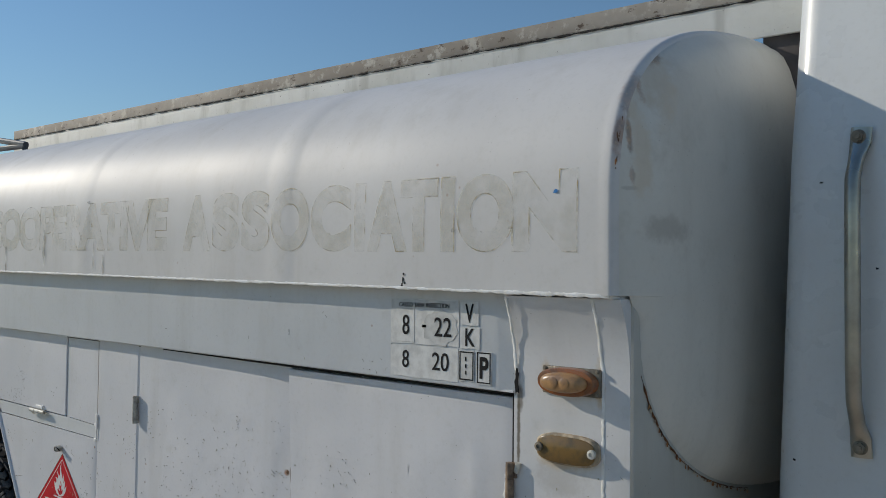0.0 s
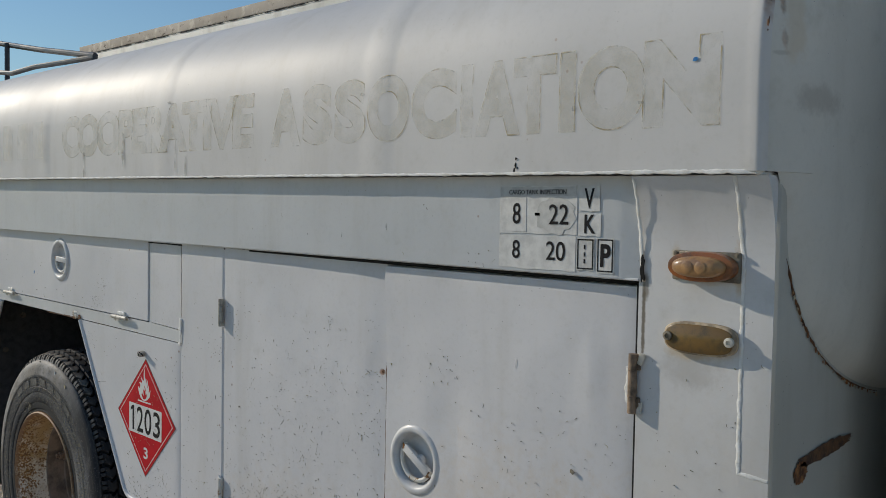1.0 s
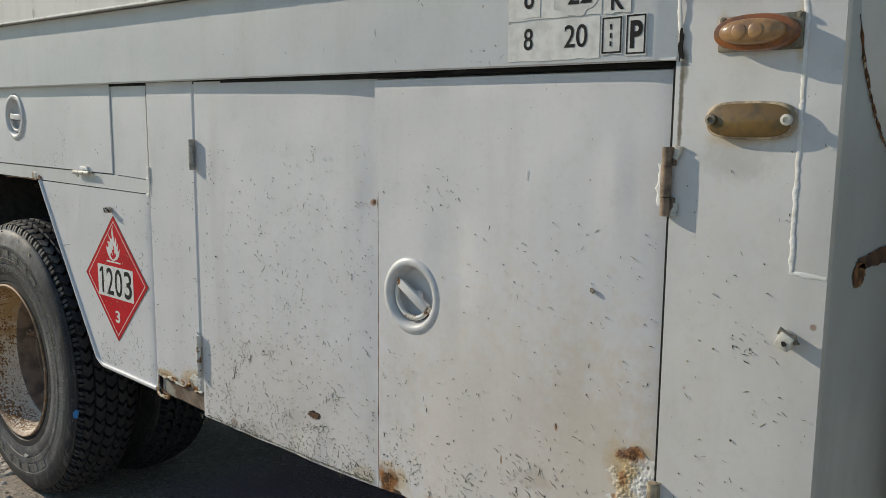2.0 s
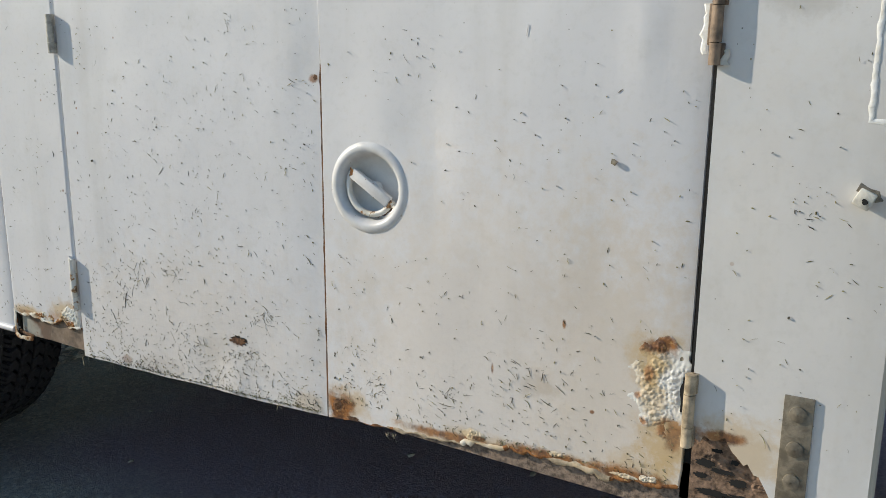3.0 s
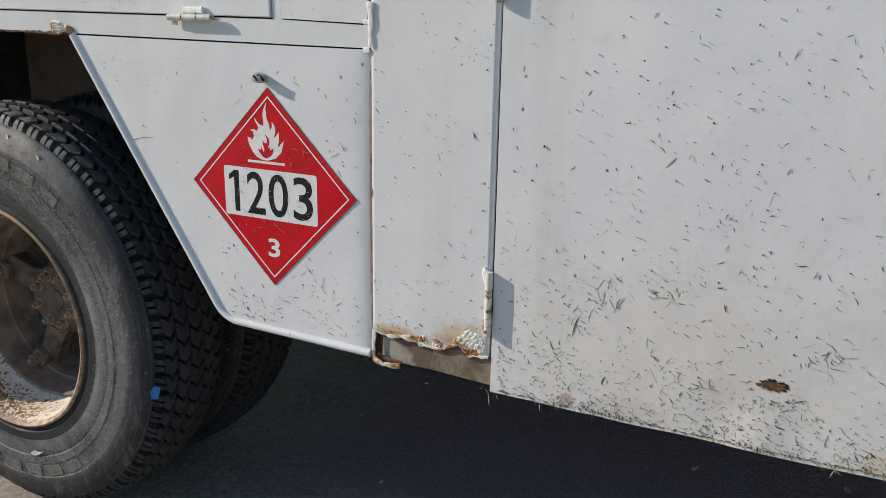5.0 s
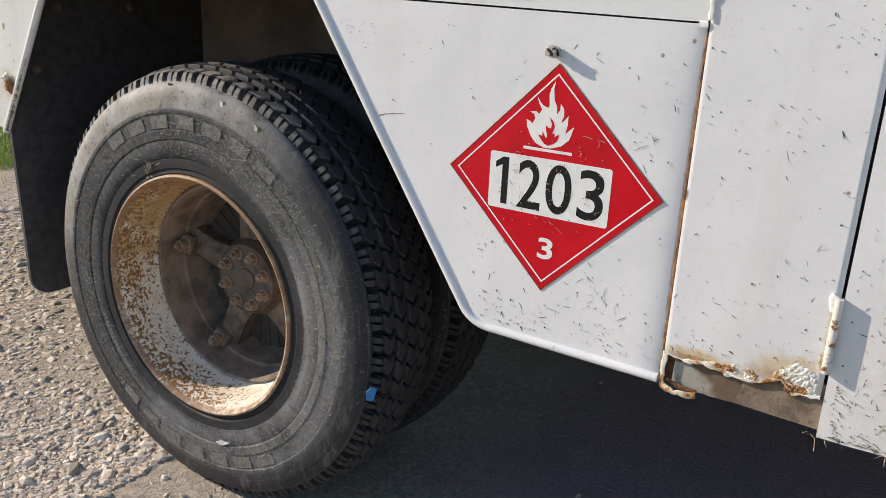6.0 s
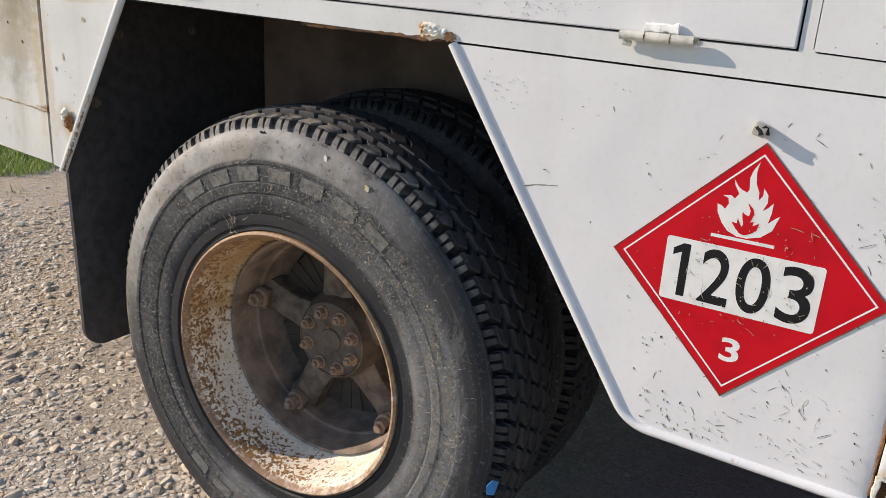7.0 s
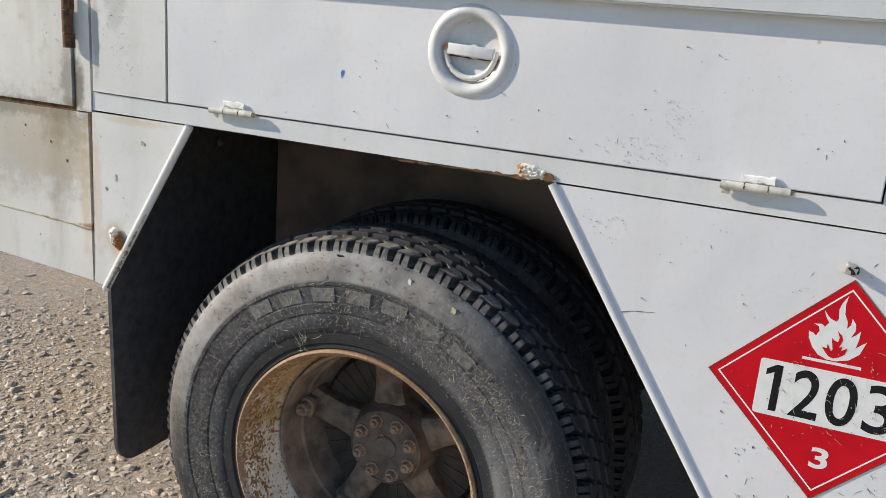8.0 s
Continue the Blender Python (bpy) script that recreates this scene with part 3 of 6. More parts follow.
def lathe(bm, profile, seg=96, y0=0.0, close=False):
    """Turns (r, y) points about the y axis."""
    rings = []
    for r, y in profile:
        rings.append([bm.verts.new((r * math.cos(2 * math.pi * k / seg), y0 + y, r * math.sin(2 * math.pi * k / seg))) for k in range(seg)])
    pairs = list(zip(rings, rings[1:])) + ([(rings[-1], rings[0])] if close else [])
    for a, b in pairs:
        for k in range(seg):
            bm.faces.new((a[k], a[(k + 1) % seg], b[(k + 1) % seg], b[k]))
    return rings


def tube(bm, pts, radius, seg=10, flat=None):
    """A rod along the points; flat(i) scales it to (across, out)."""
    pts = [Vector(p) for p in pts]
    rings = []
    for i, p in enumerate(pts):
        d = (pts[min(i + 1, len(pts) - 1)] - pts[max(i - 1, 0)]).normalized()
        a = d.cross(Vector((0, 1, 0)))
        a = a.normalized() if a.length > 0.05 else d.cross(Vector((0, 0, 1))).normalized()
        b = d.cross(a).normalized()
        sa, sb = flat(i) if flat else (1, 1)
        rings.append([bm.verts.new(p + radius * (sa * math.cos(t) * a + sb * math.sin(t) * b)) for t in (2 * math.pi * k / seg for k in range(seg))])
    for a, b in zip(rings, rings[1:]):
        for k in range(seg):
            bm.faces.new((a[k], a[(k + 1) % seg], b[(k + 1) % seg], b[k]))
    bm.faces.new(rings[0][::-1]), bm.faces.new(rings[-1])
    return bm


def bead(pts, radius, rnd, wob=0.35, step=0.006, flat=0.5):
    """An uneven bead of caulk or weld along a line."""
    line, at = [], [Vector(p) for p in pts]
    for a, b in zip(at, at[1:]):
        n = max(2, int((b - a).length / step))
        line += [a.lerp(b, i / n) for i in range(n)]
    line.append(at[-1])
    size = [1 + rnd.uniform(-wob, wob) for _ in line]
    size = [(size[max(i - 1, 0)] + 2 * size[i] + size[min(i + 1, len(size) - 1)]) / 4 for i in range(len(size))]
    line = [p + Vector((rnd.uniform(-1, 1), 0, rnd.uniform(-1, 1))) * radius * 0.25 for p in line]
    return tube(bmesh.new(), line, radius, 8, lambda i: (size[i], size[i] * flat))


def blob(cx, cz, rx, rz, y, rnd, n=26, rag=0.3, thick=0.0015):
    """A flat ragged patch."""
    pts = []
    for k in range(n):
        t, s = 2 * math.pi * k / n, 1 + rnd.uniform(-rag, rag)
        pts.append((cx + rx * s * math.cos(t), cz + rz * s * math.sin(t)))
    return plate(pts, y, thick, 0)


def crust_patch(cx, cz, rx, rz, y, high, r, nx=44, nz=44, rag=0.35):
    """A lumpy scab of blistered paint that rises out of a face looking to -y."""
    bm = bmesh.new()
    off = Vector((r.uniform(0, 50), r.uniform(0, 50), r.uniform(0, 50)))
    rows = []
    for i in range(nz + 1):
        row = []
        for k in range(nx + 1):
            u, w = 2 * k / nx - 1, 2 * i / nz - 1
            p = Vector((u * rx, 0, w * rz))
            d = math.hypot(u, w) + rag * noise.noise(p * 60 + off)
            lump = 0.35 + 0.9 * abs(noise.noise(p * 130 + off)) + 0.7 * abs(noise.noise(p * 300 + off))
            row.append(bm.verts.new((cx + p.x, y + 0.0012 - high * lump * min(1.0, max(0.0, (0.95 - d) * 2.2)), cz + p.z)))
        rows.append(row)
    for a, b in zip(rows, rows[1:]):
        for k in range(nx):
            if max(v.co.y for v in (a[k], a[k + 1], b[k + 1], b[k])) < y + 0.0011 or min(v.co.y for v in (a[k], a[k + 1], b[k + 1], b[k])) < y + 0.0008:
                bm.faces.new((a[k], a[k + 1], b[k + 1], b[k]))
    bmesh.ops.delete(bm, geom=[v for v in bm.verts if not v.link_faces], context="VERTS")
    return bm


def nut(bm, c, r, h, hexa=True):
    """A nut or bolt head that looks to -y, with its washer and stud."""
    for rr, a, b, seg in ((r * 1.35, 0.0, -0.2 * h, 20), (r, -0.2 * h, -h, 6 if hexa else 20), (r * 0.5, -h, -1.45 * h, 12)):
        base = [[bm.verts.new((c[0] + rr * math.cos(2 * math.pi * k / seg + 0.3), c[1] + y, c[2] + rr * math.sin(2 * math.pi * k / seg + 0.3))) for k in range(seg)] for y in (a, b)]
        for k in range(seg):
            bm.faces.new((base[0][k], base[0][(k + 1) % seg], base[1][(k + 1) % seg], base[1][k]))
        bm.faces.new(base[1])
    return bm


def text(body, x0, x1, z0, z1, y, depth=0.0006, bold=0.0, line=0.0, space=1.0):
    """Letters that fill the box, facing -y. line: outlines alone, of that width."""
    cu = bpy.data.curves.new("letters", "FONT")
    cu.body, cu.size, cu.offset, cu.space_character = body, 1.0, bold, space
    if line:
        cu.fill_mode, cu.bevel_depth, cu.bevel_resolution = "NONE", line, 0
    else:
        cu.extrude = 0.02
    ob = new("letters", cu)
    bpy.context.view_layer.update()
    me = bpy.data.meshes.new_from_object(ob.evaluated_get(bpy.context.evaluated_depsgraph_get()))
    bm = bmesh.new()
    bm.from_mesh(me)
    bpy.data.objects.remove(ob), bpy.data.meshes.remove(me), bpy.data.curves.remove(cu)
    lo = [min(v.co[i] for v in bm.verts) for i in range(3)]
    hi = [max(v.co[i] for v in bm.verts) for i in range(3)]
    for v in bm.verts:
        u, w, d = ((v.co[i] - lo[i]) / max(hi[i] - lo[i], 1e-9) for i in range(3))
        v.co = Vector((x0 + u * (x1 - x0), y - d * depth, z0 + w * (z1 - z0)))
    return bm


def clippings(area, y, count, rnd, long=(0.0016, 0.019), lean=-0.95, spread=0.75, wide=0.0006):
    """Thin bent slivers stuck on an upright face, mostly short, some long. area(rnd): a place (x, z)."""
    bm = bmesh.new()
    for _ in range(count):
        x, z = area(rnd)
        ln = long[0] + (long[1] - long[0]) * rnd.random() ** 2.9
        if rnd.random() < 0.10:
            ln *= 1.9
        a, bend = lean + rnd.gauss(0, spread), rnd.gauss(0, 0.9)
        w = wide * rnd.uniform(0.35, 1.3) * (1.7 if rnd.random() < 0.06 else 1.0) * (1.9 if ln < 0.005 else 1.0)
        yy = y(x, z) if callable(y) else y
        rows, px, pz = [], x, z
        for i in range(4):
            t = i / 3
            d = a + 0.6 * bend * (t - 0.5)
            ww = w * (1 - 0.75 * abs(2 * t - 1))
            nx, nz = -math.sin(d) * ww, math.cos(d) * ww
            lift = 0.0002 + rnd.random() ** 6 * 0.003
            rows.append((bm.verts.new((px + nx, yy - lift, pz + nz)), bm.verts.new((px, yy - lift - w * 0.6, pz)), bm.verts.new((px - nx, yy - lift, pz - nz))))
            px, pz = px + math.cos(d) * ln / 3, pz + math.sin(d) * ln / 3
        for p, q in zip(rows, rows[1:]):
            bm.faces.new((p[0], q[0], q[1], p[1]))
            bm.faces.new((p[1], q[1], q[2], p[2]))
    return bm


# ---- the truck ----
truck = new("tanker_truck")
tagged(truck, "old white fuel tanker truck with rusty side cabinets standing on gravel", "truck")
TILT = 0.0135


def rise(x):
    """The tank climbs a little towards the rear."""
    return -TILT * (x - 0.93)


# tank shell and front head: the section's middle, and its height above and below that
ZC, UP, DOWN, FULL = 1.87, 0.476, 0.61, 3.0


def tank_ring(bm, x, grow=0.0, scale=1.0, n=120):
    """The tank's rounded section. Its side sheet ends in a step at EAVE, where the strip below begins."""
    ring = []
    for k in range(n):
        c, s = math.cos(2 * math.pi * k / n), math.sin(2 * math.pi * k / n)
        y = 1.2 + math.copysign(abs(c) ** (2 / FULL), c) * (1.26 + grow) * scale
        z = ZC + math.copysign(abs(s) ** (2 / FULL), s) * ((UP if s > 0 else DOWN) + grow) * scale
        low = k > n // 2 and y < 1.2 and z < EAVE
        ring.append((max(y, 0.004) if low else y, z))
        if k == STEP:
            ring += [(y, EAVE), (max(y, 0.004), EAVE - 0.0005)]
    return [bm.verts.new((x, y, z + rise(x))) for y, z in ring]


EAVE, STEP = 1.737, next(k for k in range(61, 120) if ZC - abs(math.sin(2 * math.pi * (k + 1) / 120)) ** (2 / FULL) * DOWN < 1.737)


def on_tank(z):
    """How far out the tank's side lies at this height."""
    return 1.2 - 1.2609 * (1 - (abs(z - ZC) / (UP if z > ZC else DOWN)) ** FULL) ** (1 / FULL)


def bridge(bm, a, b):
    for k in range(len(a)):
        bm.faces.new((a[k], a[(k + 1) % len(a)], b[(k + 1) % len(a)], b[k]))


bm = bmesh.new()
stations = [(0.940, -0.012), (0.937, -0.005), (0.931, 0.0), (0.924, 0.0012), (0.912, 0.0), (0.9, 0.0)]
for seam in (0.065, -0.93, -1.86, -2.75):
    stations += [(seam + 0.03, 0.0), (seam + 0.006, 0.0), (seam, 0.0008), (seam - 0.078, 0.0008), (seam - 0.086, 0.0), (seam - 0.11, 0.0)]
stations += [(0.88, 0.0), (-3.42, 0.0), (-3.5, 0.003)]
stations.sort(reverse=True)
rings = [tank_ring(bm, x, g) for x, g in stations]
for a, b in zip(rings, rings[1:]):
    bridge(bm, a, b)
last = rings[-1]
for s, x in ((0.9, -3.56), (0.6, -3.63), (0.25, -3.66)):
    ring = tank_ring(bm, x, 0, s)
    bridge(bm, last, ring)
    last = ring
bm.faces.new(last)
tank = part("tank", bm, M_TANK, truck, "white painted steel tank with faded lettering")

bm = bmesh.new()
last = tank_ring(bm, 0.9385, -0.010)
for s, x in ((0.986, 0.941), (0.975, 0.947), (0.955, 0.962), (0.92, 0.978), (0.86, 0.992), (0.75, 1.008), (0.6, 1.022), (0.4, 1.033), (0.2, 1.038)):
    ring = tank_ring(bm, x, 0, s)
    bridge(bm, last, ring)
    last = ring
bm.faces.new(last)
part("tank_head", bm, M_HEAD, tank, "dished grey-white front head")
rnd = random.Random(5)
for i in range(34):
    z = rnd.gauss(2.01, 0.035)
    y, x = on_tank(z) + abs(rnd.gauss(0.012, 0.008)), 0.9375
    bm = blob(y, z, rnd.uniform(0.0008, 0.002), rnd.uniform(0.0010, 0.006), 0, rnd, 10, 0.4, 0.001)
    for v in bm.verts:
        v.co = Vector((x - v.co.y, v.co.x, v.co.z))
    part("rust_patch", bm, M_RUST_DARK if i % 3 else M_RUST, tank)

# rust line where the head meets the cabinet's front face
pts = []
for k in range(40):
    t = math.pi * (1.10 + 0.26 * k / 39)
    c, w = math.cos(t), math.sin(t)
    pts.append((0.954, 1.2 - abs(c) ** (2 / FULL) * 1.26 * 0.978, ZC - abs(w) ** (2 / FULL) * DOWN * 0.978))
part("rust_line", bead(pts, 0.0022, rnd, 1.0, 0.006), M_RUST_DARK, tank, "rusty crack around the head")
for k in range(4, 40):
    if rnd.random() < 0.75:
        x, y, z = pts[k]
        bm = blob(y + rnd.uniform(-0.004, 0.004), z - rnd.uniform(0, 0.006), rnd.uniform(0.0015, 0.005), rnd.uniform(0.0015, 0.005), 0, rnd, 12, 0.45, 0.001)
        for v in bm.verts:
            v.co = Vector((x + 0.0015 - v.co.y, v.co.x, v.co.z))
        part("rust_flake", bm, M_RUST if rnd.random() < 0.8 else M_HINGE_RUST, tank)
for y, z, ry, rz, mat in ((0.22, 1.243, 0.13, 0.014, M_RUST_DARK), (0.10, 1.226, 0.03, 0.02, M_RUST)):
    bm = blob(y, z, ry, rz, 0, rnd, 64, 0.16, 0.0006)
    for v in bm.verts:
        v.co = Vector((0.9545 - v.co.y + (0.004 if z > 1.3 else 0), v.co.x, v.co.z))
    part("rust_patch", bm, mat, tank, "scraped rusty patch")
# lettering, old adhesive on the tank side
def islands(bm):
    """Splits a mesh into its loose pieces."""
    left, out = set(bm.verts), []
    while left:
        todo, got = [left.pop()], []
        while todo:
            v = todo.pop()
            got.append(v)
            for e in v.link_edges:
                w = e.other_vert(v)
                if w in left:
                    left.remove(w)
                    todo.append(w)
        piece = bmesh.new()
        copy = {v: piece.verts.new(v.co) for v in got}
        for f in {f for v in got for f in v.link_faces}:
            piece.faces.new([copy[v] for v in f.verts])
        if piece.faces:
            out.append(piece)
    bm.free()
    return out


LY = -0.0585


WIDE = (-0.392, -0.258, -0.252, -0.134, -0.125, -0.010, -0.004, 0.137, 0.143, 0.280, 0.291, 0.325, 0.331, 0.451, 0.431, 0.535, 0.543, 0.580, 0.585, 0.727, 0.721, 0.865)
LETTERS = [(c, WIDE[2 * i], WIDE[2 * i + 1]) for i, c in enumerate("ASSOCIATION")] + [("COOPERATIVE", -1.73, -0.470)]
for word, x0, x1 in LETTERS:
    for line in (0.0, 0.006):
        bm = text(word, x0, x1, 1.812, 1.964, 0, 0.0006, 0.055, line, 0.9)
        bm.normal_update()
        bmesh.ops.delete(bm, geom=[f for f in bm.faces if not line and (abs(f.normal.y) < 0.5 or f.calc_center_median().y > -0.0003)], context="FACES")
        for k in range(9):
            bmesh.ops.bisect_plane(bm, geom=bm.verts[:] + bm.edges[:] + bm.faces[:], plane_co=(0, 0, 1.825 + 0.016 * k), plane_no=(0, 0, 1))
        for seam in (0.065, -0.93):
            for dx in (0.006, 0.0, -0.078, -0.086):
                bmesh.ops.bisect_plane(bm, geom=bm.verts[:] + bm.edges[:] + bm.faces[:], plane_co=(seam + dx, 0, 0), plane_no=(1, 0, 0))
        for v in bm.verts:
            z = v.co.z
            w = abs(z - ZC) / (UP if z > ZC else DOWN)
            proud = 0.0014 if any(-0.0785 < v.co.x - seam < 0.0005 for seam in (0.065, -0.93)) else 0.0
            v.co = Vector((v.co.x, 1.2 - (1.2605 + proud) * (1 - w ** FULL) ** (1 / FULL) + v.co.y * 0.5, z + rise(v.co.x)))
        for piece in islands(bm):
            part("letter_outline" if line else "letter_trace", piece, M_GHOST_LINE if line else M_GHOST, tank,
                 "yellowed outline of a removed letter" if line else "faint trace of a removed letter", 0)
for k in range(4):
    x0 = -2.46 + k * 0.155
    bm = plate(rect(x0, x0 + 0.11, 1.81 + rise(x0), 1.955 + rise(x0)), LY - 0.012, 0.0006, 0)
    part("lettering_block", bm, M_GHOST, tank, "faint trace of unreadable lettering")
for x, z, rx, rz in ((-0.89, 1.80, 0.005, 0.045), (-0.83, 1.77, 0.005, 0.03), (-1.542, 1.79, 0.007, 0.05), (-1.235, 1.83, 0.008, 0.06), (-0.93, 1.965, 0.010, 0.006), (-0.02, 1.925, 0.008, 0.004), (0.58, 1.855, 0.005, 0.005), (0.72, 1.858, 0.006, 0.003)):
    part("paint_chip", blob(x, z + rise(x), rx, rz, on_tank(z) - 0.0016, rnd, 14, 0.4, 0.0004), M_STAIN, tank)
part("blue_paint_spot", blob(0.818, 1.924, 0.005, 0.004, on_tank(1.924) - 0.0006, rnd, 10, 0.3, 0.0004), M_BLUE, tank)
for x, z, rx, rz in ((0.437, 1.748, 0.0028, 0.006), (0.440, 1.760, 0.0018, 0.006), (0.442, 1.772, 0.0022, 0.003), (0.445, 1.754, 0.002, 0.003)):
    part("black_tear", blob(x, z, rx, rz, on_tank(z) - 0.0015, rnd, 14, 0.5, 0.0006), M_BLACK, tank)

# coaming along the top of the tank
def sloped(bm, k=0.017, z0=0.0):
    for v in bm.verts:
        v.co.z += -k * (v.co.x - 0.93)
    return bm


coaming = part("coaming", sloped(boxed(-3.24, 1.03, 0.65, 0.662, 2.345, 2.468, bevel=0.002)), M_WEATHER, truck, "weathered grey-white coaming plate along the tank top")
part("coaming_cap", sloped(boxed(-3.24, 1.03, 0.6475, 0.70, 2.441, 2.486, bevel=0.001)), M_CAP, coaming, "brown weathered angle-iron cap")
part("coaming_end", sloped(boxed(-3.25, -3.22, 0.66, 1.74, 2.30, 2.47, bevel=0.003)), M_CAP, coaming)
part("coaming_plate", sloped(boxed(-3.24, 1.03, 1.74, 1.752, 2.28, 2.468)), M_WEATHER, coaming)
part("coaming_seam", sloped(bead([(1.03, 0.647, 2.437), (-3.24, 0.647, 2.437)], 0.0022, rnd, 1.0, 0.012)), M_SEAL, coaming, "dark ragged crack under the cap")
# no such part: a dark box in place of the shade under the coaming
part("coaming_front", boxed(0.93, 1.035, 0.67, 1.74, 2.10, 2.40), M_INSIDE, coaming, "dark block standing in for the shade under the coaming")

# handrail at the rear of the tank top
rail = part("handrail", tube(bmesh.new(), [(-2.35, 0.34, 2.36), (-2.9, 0.31, 2.45), (-3.5, 0.3, 2.56)], 0.014, 10), M_RAIL, truck, "dark tubular handrail")
part("lower_rail", tube(bmesh.new(), [(-2.35, 0.34, 2.355), (-2.62, 0.32, 2.36), (-2.95, 0.30, 2.37), (-3.2, 0.28, 2.36), (-3.5, 0.28, 2.40)], 0.013, 10), M_RAIL, rail)
part("rail_foot", tube(bmesh.new(), [(-2.36, 0.34, 2.24), (-2.36, 0.34, 2.36)], 0.013, 8), M_RAIL, rail)
part("rail_foot", tube(bmesh.new(), [(-3.3, 0.29, 2.22), (-3.3, 0.29, 2.53)], 0.013, 8), M_RAIL, rail)

# side strip below the tank
SY = -0.027
bm = plate([(0.70, 1.547), (0.70, 1.735), (-3.5, 1.735 + rise(-3.5)), (-3.5, 1.573)], SY, 0.03, 0.002, lambda x, z: 0.010 * min(1.0, max(0.0, (x - 0.655) / 0.045)), ([0.655, 0.67, 0.685], []))
strip = part("side_strip", bm, M_STRIP, truck, "white steel strip between tank and cabinets")
part("drip_lip", tube(bmesh.new(), [(0.70, -0.021, 1.547), (-1.2, -0.021, 1.557), (-3.5, -0.021, 1.572)], 0.0025, 6), M_STRIP, strip)
part("gap_shadow_seal", tube(bmesh.new(), [(0.69, 0.004, 1.541), (-0.7, 0.006, 1.548), (-1.2, 0.006, 1.553), (-2.8, 0.006, 1.568)], 0.006, 6), M_SEAL, strip, "black gap under the strip")
bm = bead([(0.705, -0.060, 1.739), (-0.6, -0.060, 1.757), (-2.0, -0.060, 1.776), (-3.4, -0.060, 1.795)], 0.0030, rnd, 0.5, 0.008)
part("caulk_line", bm, M_CAULK, strip, "rough white caulk line")
bm = bead([(0.938, -0.034, 1.733), (0.925, -0.056, 1.735), (0.885, -0.060, 1.737), (0.705, -0.060, 1.739)], 0.0036, rnd, 0.6, 0.006)
part("caulk_line", bm, M_CAULK, strip, "rough white caulk line")
bm = bead([(0.703, -0.053, 1.727), (0.703, -0.038, 1.69), (0.702, -0.023, 1.64), (0.704, -0.019, 1.60), (0.706, -0.018, 1.552)], 0.0036, rnd, 0.4, 0.006, 0.3)
part("caulk_joint", bm, M_CAULK, strip, "cracked white caulk joint")
part("caulk_tear", blob(0.707, 1.567, 0.004, 0.022, -0.0205, rnd, 18, 0.5, 0.002), M_SEAL, strip, "dark torn end of the joint")

# stickers
KY = SY - 0.0012


def sticker(x0, x1, z0, z1, letters=(), material=None, edge=False, layer=0, rag=0.0012):
    y = KY - 0.0007 * layer
    r = random.Random(int(x0 * 1000 + z0 * 777))
    out = jagged(x0, x1, z0, z0, rag, 9, r) + jagged(x1, x1, z0, z1, rag, 3, r)[1:-1] + jagged(x1, x0, z1, z1, rag, 9, r) + jagged(x0, x0, z1, z0, rag, 3, r)[1:-1]
    s = part("inspection_sticker", plate(out, y, 0.0005, 0), material or M_PAPER, strip, "worn white inspection sticker", 0)
    if edge:
        for a in (rect(x0 + .002, x1 - .002, z0 + .002, z0 + .0045), rect(x0 + .002, x1 - .002, z1 - .0045, z1 - .002), rect(x0 + .002, x0 + .0045, z0 + .004, z1 - .004), rect(x1 - .0045, x1 - .002, z0 + .004, z1 - .004)):
            part("printed_edge", plate(a, y - 0.0005, 0.0003, 0), M_BLACK, s, "", 0)
    for body, a, b, c, d, bold in letters:
        part("printed_text", text(body, a, b, c, d, y - 0.0004, 0.0004, bold), M_BLACK, s, "black printed " + ("letters" if body.strip("-0123456789 ") else "digits"), 0)
    return s


sticker(0.377, 0.568, 1.6245, 1.7195, (("-", 0.468, 0.48, 1.6605, 1.6660, 0.02),), None)
sticker(0.379, 0.566, 1.699, 1.7175, (("CARGO TANK INSPECTION", 0.402, 0.543, 1.7025, 1.7120, 0.01),), M_PAPER_G, False, 1, 0.0006)
sticker(0.398, 0.446, 1.6285, 1.6965, (("8", 0.412, 0.432, 1.6435, 1.6855, 0.006),), None, False, 1)
bm = blob(0.518, 1.6625, 0.048, 0.036, KY - 0.0008, rnd, 30, 0.14, 0.0004)
s22 = part("inspection_sticker", bm, M_PAPER_G, strip, "torn grey round sticker patch", 0)
part("printed_text", text("22", 0.503, 0.549, 1.6440, 1.6830, KY - 0.0013, 0.0004, 0.004), M_BLACK, s22, "black printed digits", 0)
sticker(0.573, 0.619, 1.6705, 1.7185, (("V", 0.585, 0.607, 1.6755, 1.7135, 0.018),), None, False, 1)
sticker(0.572, 0.622, 1.6235, 1.6665, (("K", 0.586, 0.610, 1.6285, 1.6640, 0.018),), None, False, 1)
sticker(0.377, 0.566, 1.5545, 1.6215, (("8", 0.412, 0.431, 1.5735, 1.6105, 0.006), ("20", 0.497, 0.542, 1.5735, 1.6105, 0.004)))
s = sticker(0.569, 0.609, 1.5585, 1.6195, (), M_PAPER_G, True, 1, 0.002)
for z in (1.5755, 1.5885, 1.6025):
    part("printed_bar", plate(rect(0.586, 0.589, z - 0.004, z + 0.004), KY - 0.0016, 0.0004, 0), M_BLACK, s, "", 0)
sticker(0.614, 0.652, 1.5555, 1.6205, (("P", 0.623, 0.645, 1.5665, 1.6095, 0.03),), None, True, 1)

# ---- cabinet carcass behind the doors ----
bm = bmesh.new()
box(bm, -0.955, 0.925, 0.034, 0.75, 0.655, 1.72)
